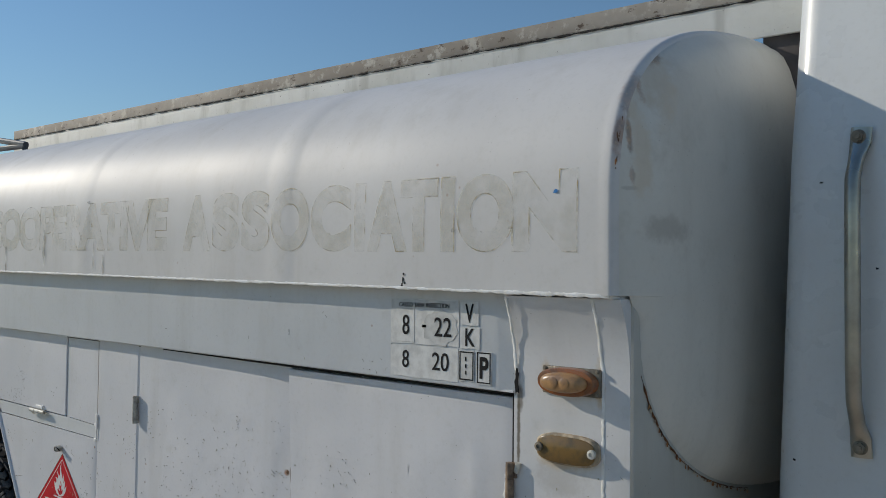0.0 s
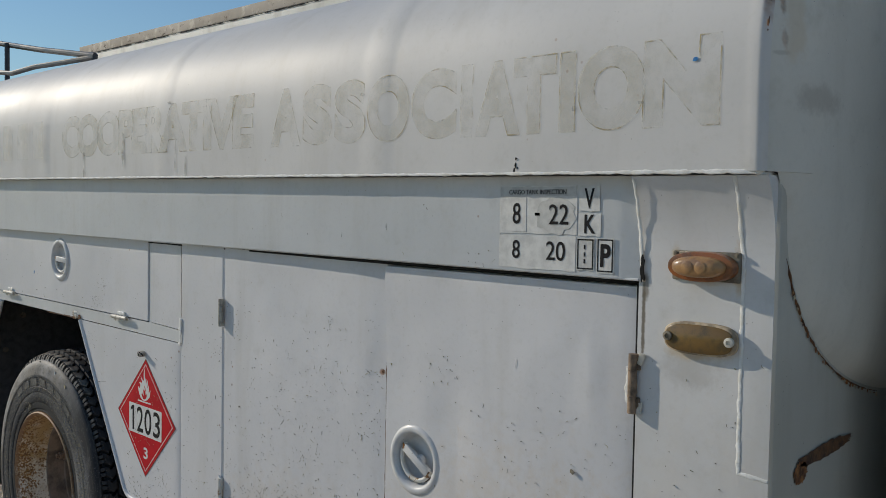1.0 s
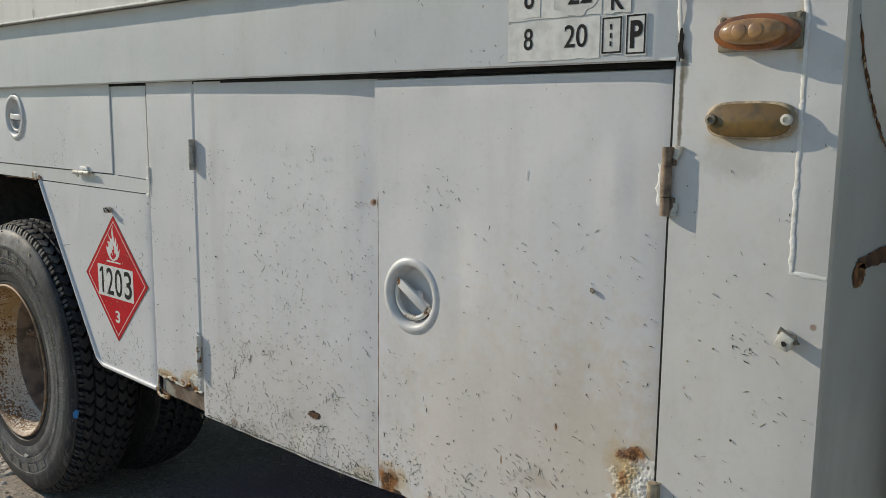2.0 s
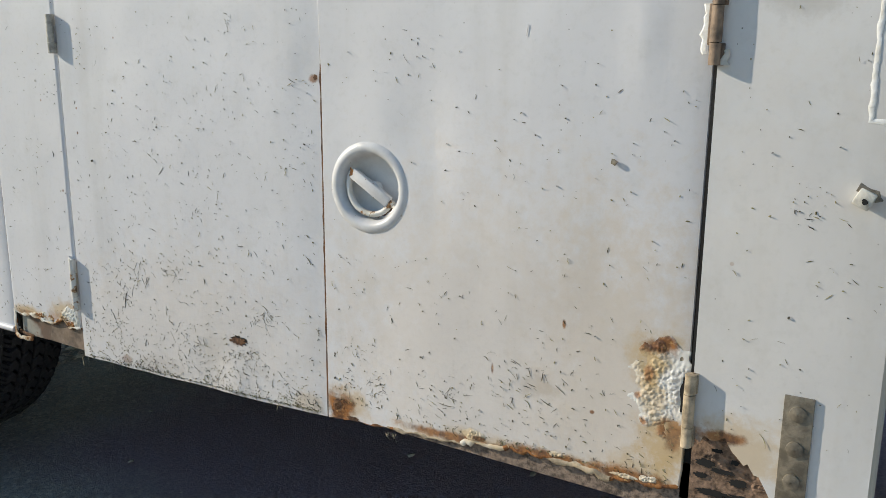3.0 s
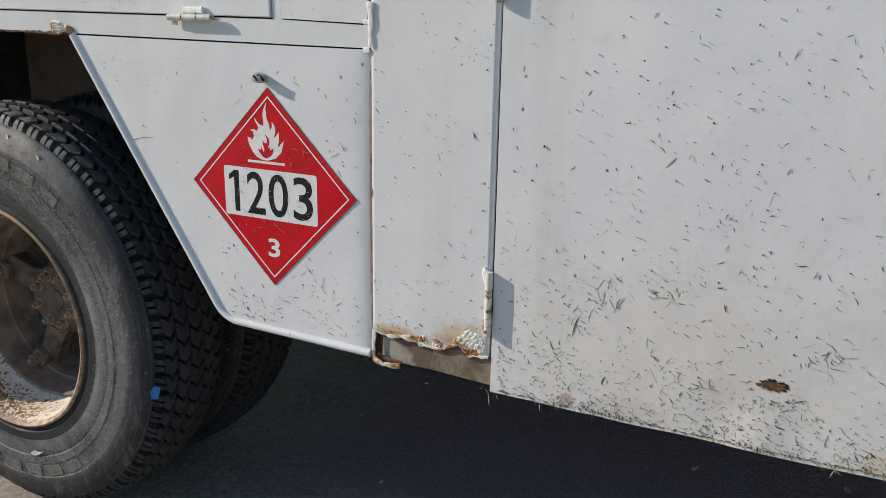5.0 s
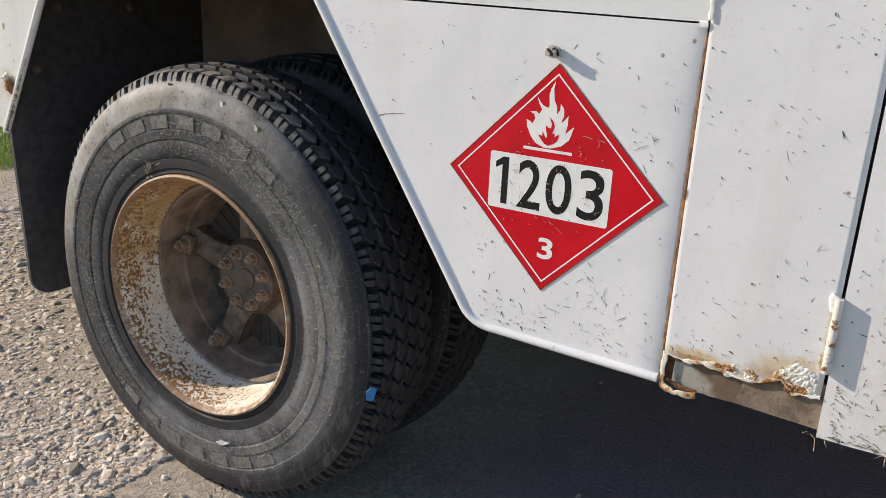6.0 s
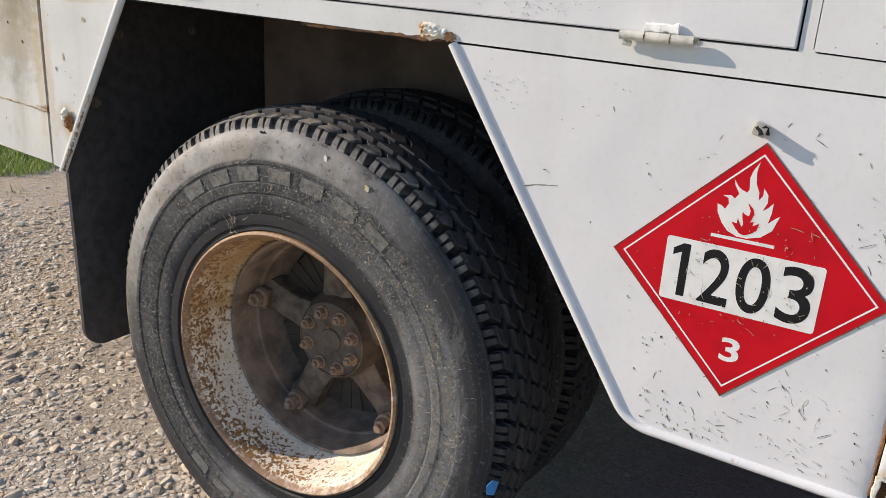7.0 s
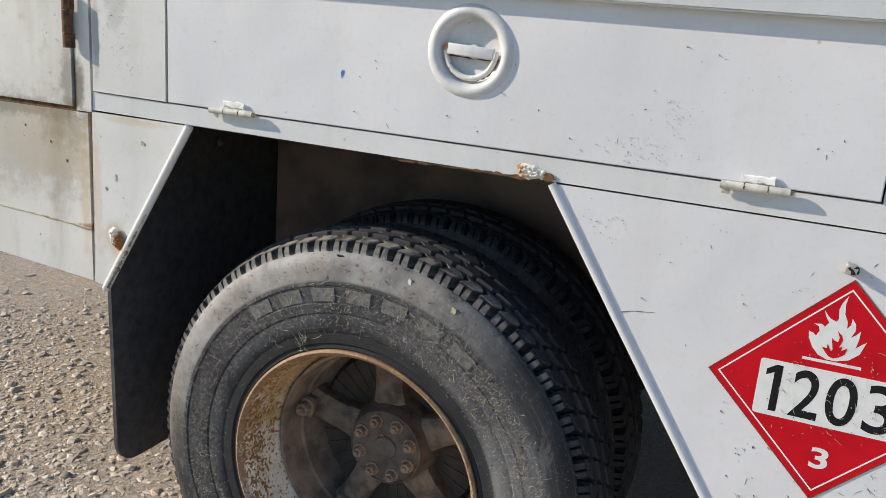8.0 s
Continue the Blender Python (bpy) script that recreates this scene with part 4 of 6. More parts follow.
box(bm, -1.70, -0.955, 0.020, 0.75, 1.25, 1.72)
box(bm, -2.82, -1.70, 0.020, 0.75, 1.27, 1.76)
box(bm, -4.7, -2.82, 0.020, 0.75, 0.88, 1.76)
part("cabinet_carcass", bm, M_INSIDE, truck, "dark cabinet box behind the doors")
bm = bmesh.new()
box(bm, -4.7, 1.0, 0.75, 2.40, 0.86, 1.42)
# unseen far-side boxes that keep light from under the body
box(bm, -0.97, 0.93, 1.65, 2.40, 0.62, 0.90)
box(bm, -1.7, -0.97, 1.7, 2.40, 0.66, 0.90)
# unseen box added to shut light out of the gap before the cab
box(bm, 0.935, 1.06, 1.55, 2.38, 0.62, 2.30)
part("body_box", bm, M_INSIDE, truck, "dark body behind the cabinets, with unseen light-blocking boxes")
bm = bmesh.new()
for y in (0.78, 1.54):
    box(bm, -3.6, 2.2, y, y + 0.08, 0.66, 0.86, 0.004)
part("chassis_rail", bm, M_INSIDE, truck, "dark steel chassis rails")

# ---- doors ----
rnd = random.Random(11)


def hump(x, z, cx, cz, rx, rz):
    return math.exp(-(((x - cx) / rx) ** 2) - ((z - cz) / rz) ** 2)


def door_skew(x, z):
    """The left door is bent in along its free edge, with a dimple at the rust spot and a dented lower edge."""
    y = 0.007 * max(0.0, (x + 0.705) / 0.70) ** 1.4 + 0.006 * math.exp(min(0.0, x) / 0.05)
    return y + 0.003 * hump(x, z, -0.03, 1.275, 0.035, 0.05) - 0.004 * hump(x, z, -0.235, 0.655, 0.035, 0.04) + 0.003 * hump(x, z, -0.30, 0.67, 0.05, 0.05) - 0.002 * hump(x, z, -0.45, 1.25, 0.10, 0.12)


def right_skew(x, z):
    """The right door is dished in beside its handle, creased beyond it and rolled in at the hinge edge."""
    y = 0.010 * math.exp(-((x / 0.24) ** 2)) * min(1.0, max(0.0, (1.50 - z) / 0.2))
    y += 0.0040 * math.exp(-abs(x - 0.245) / 0.035) * math.exp(-(((z - 1.13) / 0.15) ** 2)) + 0.0038 * hump(x, z, 0.20, 1.20, 0.05, 0.07)
    y -= 0.0040 * hump(x, z, 0.592, 1.34, 0.016, 0.07) + 0.0025 * hump(x, z, 0.42, 1.05, 0.12, 0.14)
    return y + 0.005 * math.exp((x - 0.69) / 0.03) * min(1.0, max(0.0, (z - 0.7) / 0.3))


XCUTS, ZCUTS = [0.02 * k - 0.68 for k in range(69)], [0.65 + 0.03 * k for k in range(30)]
out = [(-0.7045, 1.550), (-0.7045, 0.622)] + jagged(-0.66, -0.04, 0.6215, 0.6205, 0.0012, 16, rnd) + [(-0.0052, 0.620), (-0.0040, 1.540)]
left_door = part("cabinet_door", plate(out, 0.0, 0.012, 0.0015, door_skew, (XCUTS, ZCUTS)), M_DOOR, truck, "white cabinet door speckled with grass clippings")
out = [(0.0025, 1.535), (0.0025, 0.622)] + (torn := jagged(0.02, 0.30, 0.625, 0.640, 0.0022, 16, rnd) + jagged(0.31, 0.55, 0.648, 0.652, 0.0032, 22, rnd, 0.006)
                                              + jagged(0.56, 0.685, 0.646, 0.66, 0.0035, 10, rnd)) + [(0.688, 0.69), (0.690, 1.533)]
right_door = part("cabinet_door", holed_plate(out, -0.004, 0.014, 0.0015, [(0.106, 1.084, 0.075)], right_skew, (XCUTS, ZCUTS)), M_DOOR_R, truck, "white cabinet door with a rusted lower edge")
for first, last, wide, mat in ((0, 9, 0.0022, M_RUST), (7, 18, 0.0034, M_HINGE_RUST), (16, 26, 0.0044, M_TORN), (24, 33, 0.0036, M_RUST), (31, 42, 0.0042, M_HINGE_RUST), (39, 51, 0.0036, M_RUST)):
    part("rusted_edge", bead([(x, right_skew(x, z) - 0.003, z + 0.001) for x, z in torn[first:last]], wide, rnd, 0.9, 0.004), mat, right_door, "swollen rusty edge with curling paint", 60)
part("door_sill", plate([(0.06, 0.634), (0.2, 0.628), (0.69, 0.612), (0.95, 0.606), (0.95, 0.70), (0.06, 0.70)], 0.006, 0.02, 0), M_SILL, truck, "rusty brown sill exposed under the doors")
part("door_sill", boxed(-0.70, 0.10, 0.028, 0.05, 0.632, 0.70), M_INSIDE, truck)


def recessed_handle(parent, cx, cz, y, ang, dish_r=0.083, deep=0.028):
    """A round cup with a raised rim, a folded half-ring pull and its bar, all sunk in the cup."""
    k = dish_r / 0.086
    bm = bmesh.new()
    prof = [(0.0885, 0.006), (0.0870, 0.0020), (0.0835, -0.0022), (0.0785, -0.0050), (0.0735, -0.0058), (0.0690, -0.0048), (0.0655, -0.0018), (0.0625, 0.003), (0.0605, 0.43 * deep), (0.0590, 0.79 * deep), (0.054, 0.98 * deep), (0.02, deep), (0.002, deep)]
    rings = lathe(bm, [(r * k, d) for r, d in prof], 64)
    bm.faces.new(rings[-1])
    bmesh.ops.translate(bm, verts=bm.verts, vec=(cx, y - 0.002, cz))
    part("handle_dish", bm, M_WHITE, parent, "round white dished handle plate", 60)
    c, s = math.cos(ang), math.sin(ang)

    def at(u, w, dy):
        return (cx + k * (u * c - w * s), y + dy, cz + k * (u * s + w * c))

    pts = [at(-0.050, 0.006, 0.006)] + [at(0.050 * math.cos(t), 0.050 * math.sin(t), 0.005) for t in (math.pi + math.pi * i / 24 for i in range(25))] + [at(0.050, 0.006, 0.006)]
    part("pull_ring", tube(bmesh.new(), pts, 0.0056 * k, 10), M_PULL, parent, "half-ring pull with worn paint", 60)
    bm = boxed(-0.047 * k, 0.047 * k, 0.001, 0.012, -0.0105 * k, 0.0105 * k, bevel=0.002)
    bmesh.ops.transform(bm, verts=bm.verts, matrix=Matrix.Translation((cx, y - 0.002, cz)) @ Matrix.Rotation(-ang, 4, "Y"))
    part("pull_bar", bm, M_WHITE, parent, "flat white pull bar with chipped edges", 60)
    bm = bmesh.new()
    lathe(bm, [(0.001, 0.0), (0.0125 * k, 0.0005), (0.0135 * k, 0.003), (0.0135 * k, 0.012)], 28)
    bmesh.ops.translate(bm, verts=bm.verts, vec=at(0.004, 0.0, 0.006))
    part("hub_washer", bm, M_WHITE, parent, "", 60)
    part("rust_mark", bead([at(-0.044, -0.0125, 0.008), at(-0.02, -0.0128, 0.009), at(0.02, -0.0125, 0.009), at(0.050, -0.010, 0.006)], 0.0018, rnd, 1.0, 0.004), M_RUST_DARK, parent, "rusty grime under the bar")
    arc_pts = [at(0.0535 * math.cos(t), 0.0535 * math.sin(t), 0.009) for t in (math.pi * (1.38 + 0.58 * i / 14) for i in range(15))]
    part("rust_mark", bead(arc_pts, 0.0028, rnd, 1.0, 0.004), M_RUST_DARK, parent, "brown grime behind the ring")
    for a0 in (1.66, 1.92):
        t = math.pi * a0
        part("rust_mark", crust_patch(*[at(0.050 * math.cos(t), 0.050 * math.sin(t), 0)[i] for i in (0, 2)], 0.0040, 0.0040, y + 0.001, 0.0016, rnd, 14, 14, 0.5), M_HINGE_RUST, parent)
    part("rust_mark", blob(*[at(-0.049, 0.002, 0)[i] for i in (0, 2)], 0.004, 0.006, y - 0.0012, rnd, 14, 0.4, 0.0006), M_RUST, parent)


recessed_handle(right_door, 0.106, 1.084, 0.0065, -0.56)


def hinge(parent, x, z0, z1, y, material=None, r=0.011, crust=True, leaf=0.02):
    """An upright three-knuckle hinge with its leaves and blobs of weld."""
    h = z1 - z0
    rr = random.Random(int(z0 * 1000))
    bm = bmesh.new()
    for a, b, s in ((0, 0.27, 1.0), (0.28, 0.72, 1.04), (0.73, 1.0, 1.0)):
        n = bmesh.ops.create_cone(bm, cap_ends=True, segments=16, radius1=r * s, radius2=r * s, depth=h * (b - a))
        bmesh.ops.translate(bm, verts=n["verts"], vec=(x, y - r, z0 + h * (a + b) / 2))
    bm2 = bm
    ob = part("hinge", bm2, material or M_HINGE, parent, "old painted steel hinge", 40)
    part("hinge_leaf", boxed(x - leaf, x, y - 0.005, y + 0.002, z0 + 0.25 * h, z0 + 0.75 * h, bevel=0.001), material or M_HINGE, ob)
    part("hinge_leaf", boxed(x, x + leaf, y - 0.005, y + 0.002, z0, z0 + 0.27 * h, bevel=0.001), material or M_HINGE, ob)
    part("hinge_leaf", boxed(x, x + leaf, y - 0.005, y + 0.002, z0 + 0.73 * h, z1, bevel=0.001), material or M_HINGE, ob)
    if crust:
        part("weld_bead", bead([(x - leaf, y - 0.003, z0 + 0.2 * h), (x - leaf * 1.1, y - 0.004, z0 + 0.75 * h)], 0.006, rr, 0.5), M_CAULK, ob, "rough white weld bead")
        part("weld_bead", bead([(x + leaf * 0.8, y - 0.003, z0), (x + leaf, y - 0.003, z0 + 0.3 * h)], 0.005, rr, 0.5), M_HINGE, ob)
        part("weld_bead", bead([(x + leaf * 0.8, y - 0.003, z0 + 0.75 * h), (x + leaf, y - 0.003, z1)], 0.005, rr, 0.5), M_HINGE, ob)
    return ob


hinge(left_door, -0.710, 1.316, 1.398, -0.003, M_HINGE_GREY, 0.0075, False, 0.006)
hinge(left_door, -0.710, 0.735, 0.856, -0.003, M_PULL, 0.0062, False, 0.005)
for z0, z1, m in ((0.832, 0.858, M_CAULK), (0.735, 0.762, M_HINGE_RUST)):
    part("weld_bead", bead([(-0.716, -0.006, z0), (-0.715, -0.006, z1)], 0.0075, rnd, 0.6), m, left_door, "lump of painted weld")
h = hinge(right_door, 0.695, 1.303, 1.412, -0.017, M_HINGE_DARK, 0.0080, False, 0.012)
part("weld_bead", bead([(0.681, -0.012, 1.318), (0.679, -0.013, 1.345), (0.682, -0.013, 1.385)], 0.0070, rnd, 0.5), M_CAULK, h, "thick white weld bead")
for z0, z1 in ((1.395, 1.414), (1.303, 1.325)):
    part("weld_bead", bead([(0.706, -0.020, z0), (0.711, -0.021, z1)], 0.0075, rnd, 0.6), M_HINGE, h, "lump of painted weld")
hinge(right_door, 0.696, 0.742, 0.857, -0.016, M_HINGE_RUST, 0.0085, False, 0.010)
part("door_gap", boxed(0.6935, 0.6972, -0.0145, 0.012, 0.80, 1.54), M_SEAL, truck, "black gap at the door's hinge edge")
part("door_gap", boxed(0.685, 0.705, 0.006, 0.010, 0.64, 1.54), M_SEAL, truck, "black gap at the door's hinge edge")
part("door_gap", boxed(-0.012, 0.006, 0.017, 0.021, 0.628, 1.53), M_SEAL, truck, "dark grimy joint between the doors")
part("joint_rust", bead([(-0.0035, 0.013, 0.64), (-0.0035, 0.013, 0.95), (-0.003, 0.013, 1.3)], 0.0016, rnd, 1.0, 0.01), M_RUST_DARK, left_door, "rust along the door's free edge")

# blistered patch and rust on the right door
tagged(part("paint_crust", crust_patch(0.645, 0.818, 0.050, 0.095, -0.0042, 0.0036, rnd, 70, 120), M_BLISTER, right_door, "crusted blistered paint with rust", 70), kind="stuff")
part("rust_hole", blob(0.685, 0.815, 0.006, 0.028, -0.0095, rnd, 22, 0.3, 0.001), M_SEAL, right_door, "dark rusted-through hole")
for x, z, rx, rz in ((0.026, 0.654, 0.011, 0.012), (0.062, 0.633, 0.014, 0.004)):
    part("rust_patch", blob(x, z, rx, rz, right_skew(x, z) - 0.0048, rnd, 34, 0.2, 0.0006), M_RUST_DARK, right_door, "flaking rust")
part("rust_scab", crust_patch(0.030, 0.652, 0.024, 0.022, right_skew(0.03, 0.65) - 0.0042, 0.0022, rnd, 40, 40, 0.6), M_RUST, right_door, "flaking rust scab", 70)
part("rust_scab", crust_patch(0.022, 0.655, 0.011, 0.012, right_skew(0.02, 0.65) - 0.0062, 0.002, rnd, 24, 24, 0.5), M_RUST_DARK, right_door, "dark pitted rust", 70)
for x, z, rx, rz in ((0.325, 0.664, 0.024, 0.012), (0.485, 0.666, 0.02, 0.007), (0.60, 0.658, 0.03, 0.006), (0.64, 0.662, 0.02, 0.008)):
    part("paint_flake", crust_patch(x, z, rx, rz, -0.0042, 0.0030, rnd, 50, 24, 0.5), M_TORN, right_door, "curled crust of rusty paint", 70)
part("torn_rim", blob(-0.2235, 0.7418, 0.0215, 0.0088, door_skew(-0.226, 0) - 0.0005, random.Random(5), 34, 0.3, 0.0005), M_SEAL, left_door, "dark torn rim of a rust hole")
part("rust_hole", blob(-0.224, 0.741, 0.020, 0.0075, door_skew(-0.226, 0) - 0.0008, rnd, 34, 0.3, 0.0006), M_RUST_DARK, left_door, "ragged rusted-through hole")
part("rust_hole", blob(-0.013, 1.275, 0.004, 0.005, door_skew(-0.014, 0) - 0.0012, rnd, 14, 0.35, 0.0008), M_RUST_DARK, left_door)
part("plug", bead([(0.553, -0.008, 1.162), (0.560, -0.009, 1.157)], 0.006, rnd, 0.5), M_STEEL, right_door, "lump of dried mud")
part("scratch", bead([(0.407, -0.0048, 1.345), (0.409, -0.0048, 1.362)], 0.0012, rnd, 0.5, 0.004, 0.25), M_WHITE, right_door, "white streak of paint")


# ---- post panel beside the doors ----
def along(points, step, amp, r):
    """A ragged run of outline points through the given ones."""
    out = []
    for (x0, z0), (x1, z1) in zip(points, points[1:]):
        n = max(1, int(abs(x1 - x0) / step))
        out += [(x0 + (x1 - x0) * i / n, z0 + (z1 - z0) * i / n + (r.uniform(-amp, amp) if i else 0)) for i in range(n)]
    return out + [points[-1]]


TEAR = [(-0.956, 0.697), (-0.94, 0.692), (-0.919, 0.690), (-0.891, 0.695), (-0.872, 0.690), (-0.838, 0.686), (-0.822, 0.684), (-0.802, 0.687), (-0.788, 0.695), (-0.769, 0.701), (-0.759, 0.692), (-0.750, 0.683), (-0.733, 0.686), (-0.7100, 0.689)]


def post_skew(x, z):
    """The post's edges are rolled back beside the joints."""
    return 0.5 * max(0.0, x + 0.7165) + 0.4 * max(0.0, -0.953 - x)


out = [(-0.7090, 1.552), (-0.9575, 1.554), (-0.9575, 0.70)] + along(TEAR, 0.006, 0.002, rnd)
post = part("post_panel", plate(out, -0.001, 0.004, 0.0015, post_skew, ([-0.953, -0.9505, -0.719, -0.7165], [])), M_POST, truck, "white post panel with a rusted-away foot")
part("foot_cavity", plate([(-0.958, 0.71), (-0.958, 0.640), (-0.70, 0.632), (-0.70, 0.72)], 0.020, 0.006, 0), M_RUST_DARK, post, "dark rusty hollow of the foot")
part("exposed_plate", plate([(-0.938, 0.70), (-0.941, 0.642)] + jagged(-0.925, -0.845, 0.636, 0.635, 0.001, 6, rnd) + [(-0.836, 0.637), (-0.826, 0.668), (-0.826, 0.70)], 0.008, 0.006, 0.001), M_PLATE, post, "pale bare plate inside the foot")
part("exposed_plate", plate([(-0.828, 0.70), (-0.826, 0.668)] + [(-0.836, 0.637), (-0.705, 0.632), (-0.705, 0.71)], 0.0055, 0.006, 0.001), M_FOOT, post, "brown rusted plate inside the foot")
part("torn_edge", bead([(x, -0.0018, z + 0.001) for x, z in TEAR], 0.0030, rnd, 1.0, 0.004), M_CRUST, post, "curled torn edge of paint")
part("torn_edge", bead([(x, 0.0035, z - 0.003) for x, z in TEAR], 0.0030, rnd, 1.0, 0.004), M_RUST_DARK, post, "torn rusty edge")
part("torn_lip", bead([(-0.955, 0.0, 0.697), (-0.9555, -0.001, 0.662), (-0.955, -0.002, 0.638), (-0.945, -0.004, 0.632)], 0.0042, rnd, 0.5), M_CRUST, post, "curled rusty lip of the post's edge")
part("torn_lip", bead([(-0.955, -0.002, 0.637), (-0.932, -0.006, 0.630), (-0.912, -0.004, 0.631), (-0.897, 0.0, 0.633)], 0.0062, rnd, 0.6), M_CRUST, post, "curled rusty lip of the post's foot")
part("torn_lip", bead([(-0.950, 0.006, 0.642), (-0.925, 0.004, 0.638), (-0.895, 0.004, 0.637)], 0.0045, rnd, 0.6), M_RUST_DARK, post)
for x, z, rx, rz, high, m in ((-0.848, 0.696, 0.018, 0.014, 0.0034, M_CRUST), (-0.816, 0.696, 0.014, 0.014, 0.0036, M_CRUST), (-0.748, 0.716, 0.026, 0.022, 0.0042, M_CRUST), (-0.728, 0.706, 0.016, 0.024, 0.0044, M_CRUST),
                              (-0.880, 0.697, 0.020, 0.006, 0.0030, M_CRUST), (-0.772, 0.708, 0.016, 0.012, 0.0030, M_CRUST), (-0.846, 0.699, 0.010, 0.008, 0.0044, M_RUST), (-0.740, 0.694, 0.022, 0.010, 0.0040, M_RUST), (-0.756, 0.690, 0.010, 0.010, 0.0040, M_RUST_DARK)):
    part("paint_flake", crust_patch(x, z, rx, rz, -0.001, high, rnd, 40, 36, 0.55), m, post, "peeling blistered paint" if m == M_CRUST else "flaking rust", 70)
part("caulk_drip", bead([(-0.9575, -0.003, 1.315), (-0.956, -0.004, 1.285), (-0.958, -0.003, 1.262), (-0.957, -0.004, 1.238)], 0.0042, rnd, 0.7), M_CAULK, post, "white caulk drip along the joint")
part("straw", tube(bmesh.new(), [(-0.712, -0.004, 0.626), (-0.705, -0.007, 0.622), (-0.703, -0.006, 0.600)], 0.0006, 5), M_STRAW, post)

# ---- upper locker, small panels and rail ----
def lift(x):
    """The rows above the wheel climb a little towards the rear."""
    return -0.0125 * (x + 1.0)


for x0, x1, za, zb, z1, name, lab in ((-2.598, -1.180, 1.2895, 1.2830, 1.5545, "locker_door", "white horizontal locker door above the wheel"),
                                      (-1.157, -0.967, 1.2820, 1.2765, 1.555, "filler_panel", "small white filler panel"), (-2.812, -2.604, 1.2925, 1.2900, 1.5545, "filler_panel", "small white filler panel with worn paint")):
    out = [(x0, za), (x1, zb), (x1, z1 + lift(x1)), (x0, z1 + lift(x0))]
    sheet = holed_plate(out, 0.0, 0.012, 0.002, [(-1.897, 1.457, 0.075)], lambda x, z: 0.0, ()) if name == "locker_door" else plate(out, 0.003 if x0 > -2 else 0.0, 0.012, 0.004)
    ob = part(name, sheet, M_PANEL if name == "locker_door" else M_FILLER if x0 < -2 else M_POST, truck, lab)
    if name == "locker_door":
        locker = ob
    part("gap_line", boxed(x1, x1 + 0.006, 0.011, 0.014, zb, z1 + lift(x1)), M_SEAL, ob)
    part("gap_line", tube(bmesh.new(), [(x0, 0.013, za - 0.001), (x1, 0.013, zb - 0.001)], 0.0015, 6), M_SEAL, ob)
recessed_handle(locker, -1.897, 1.457, 0.0, -0.06, 0.084, 0.020)
rail_plate = part("locker_rail", plate([(-0.963, 1.234), (-0.963, 1.2735), (-1.153, 1.2795), (-1.1585, 1.285), (-1.1585, 1.557), (-1.1765, 1.557), (-1.1765, 1.2795), (-1.182, 1.2800), (-2.605, 1.2868), (-2.818, 1.290), (-2.818, 1.2485), (-1.75, 1.2395)], 0.004, 0.014, 0.002), M_STRIP, truck, "narrow white rail under the locker door")
part("gap_line", tube(bmesh.new(), [(-2.81, 0.016, 1.2465), (-1.72, 0.016, 1.2375), (-0.965, 0.016, 1.2325)], 0.002, 6), M_SEAL, rail_plate)


def latch(parent, x, z, y=0.0):
    """A lying hinge with a blob of weld above."""
    bm = bmesh.new()
    for a, b in ((-0.055, -0.018), (-0.016, 0.020), (0.022, 0.055)):
        n = bmesh.ops.create_cone(bm, cap_ends=True, segments=14, radius1=0.0072, radius2=0.0072, depth=b - a)
        bmesh.ops.transform(bm, verts=n["verts"], matrix=Matrix.Translation((x + (a + b) / 2, y - 0.010, z)) @ Matrix.Rotation(radians(90), 4, "Y"))
    ob = part("locker_hinge", bm, M_HINGE, parent, "lying white-painted hinge", 40)
    part("pin_end", bead([(x + 0.0545, y - 0.010, z), (x + 0.0595, y - 0.010, z - 0.001)], 0.0052, rnd, 0.4, 0.002), M_HINGE_RUST, ob, "rusty end of the hinge pin")
    for joint in (-0.017, 0.021):
        part("joint_rust", bead([(x + joint, y - 0.0172, z + 0.003), (x + joint, y - 0.0172, z - 0.003)], 0.0009, rnd, 0.8, 0.002), M_RUST, ob)
    part("weld_bead", bead([(x - 0.022, y - 0.004, z + 0.0145), (x + 0.03, y - 0.004, z + 0.013)], 0.0068, rnd, 0.4), M_CAULK, ob)
    part("weld_bead", bead([(x - 0.05, y - 0.004, z - 0.010), (x - 0.038, y - 0.004, z - 0.0115)], 0.0050, rnd, 0.4), M_HINGE, ob)


latch(rail_plate, -1.369, 1.2795)
latch(rail_plate, -2.421, 1.2885)
part("paint_flake", crust_patch(-1.762, 1.252, 0.030, 0.018, 0.002, 0.007, rnd, 40, 26, 0.5), M_CRUST, rail_plate, "crusted white paint over rust", 70)
part("rust_patch", blob(-1.722, 1.245, 0.011, 0.007, -0.0005, rnd, 24, 0.35, 0.002), M_RUST_DARK, rail_plate)
part("torn_edge", bead([(-2.05, 0.01, 1.238), (-1.9, 0.006, 1.240), (-1.74, 0.004, 1.238)], 0.004, rnd, 0.7), M_RUST_DARK, rail_plate)
for z in (1.279, 1.230):
    part("corner_blob", bead([(-0.972, -0.002, z), (-0.959, -0.002, z)], 0.005, rnd, 0.5), M_CAULK, rail_plate)


# ---- placard panel with its rolled lip ----
def arc(cx, cz, r, a0, a1, n=7):
    return [(cx + r * math.cos(radians(a0 + (a1 - a0) * i / n)), cz + r * math.sin(radians(a0 + (a1 - a0) * i / n))) for i in range(n + 1)]


edge = [(-1.716, 1.2355), (-1.571, 1.012)] + arc(-1.293, 0.722, 0.072, 216, 268) + [(-0.9625, 0.645)]
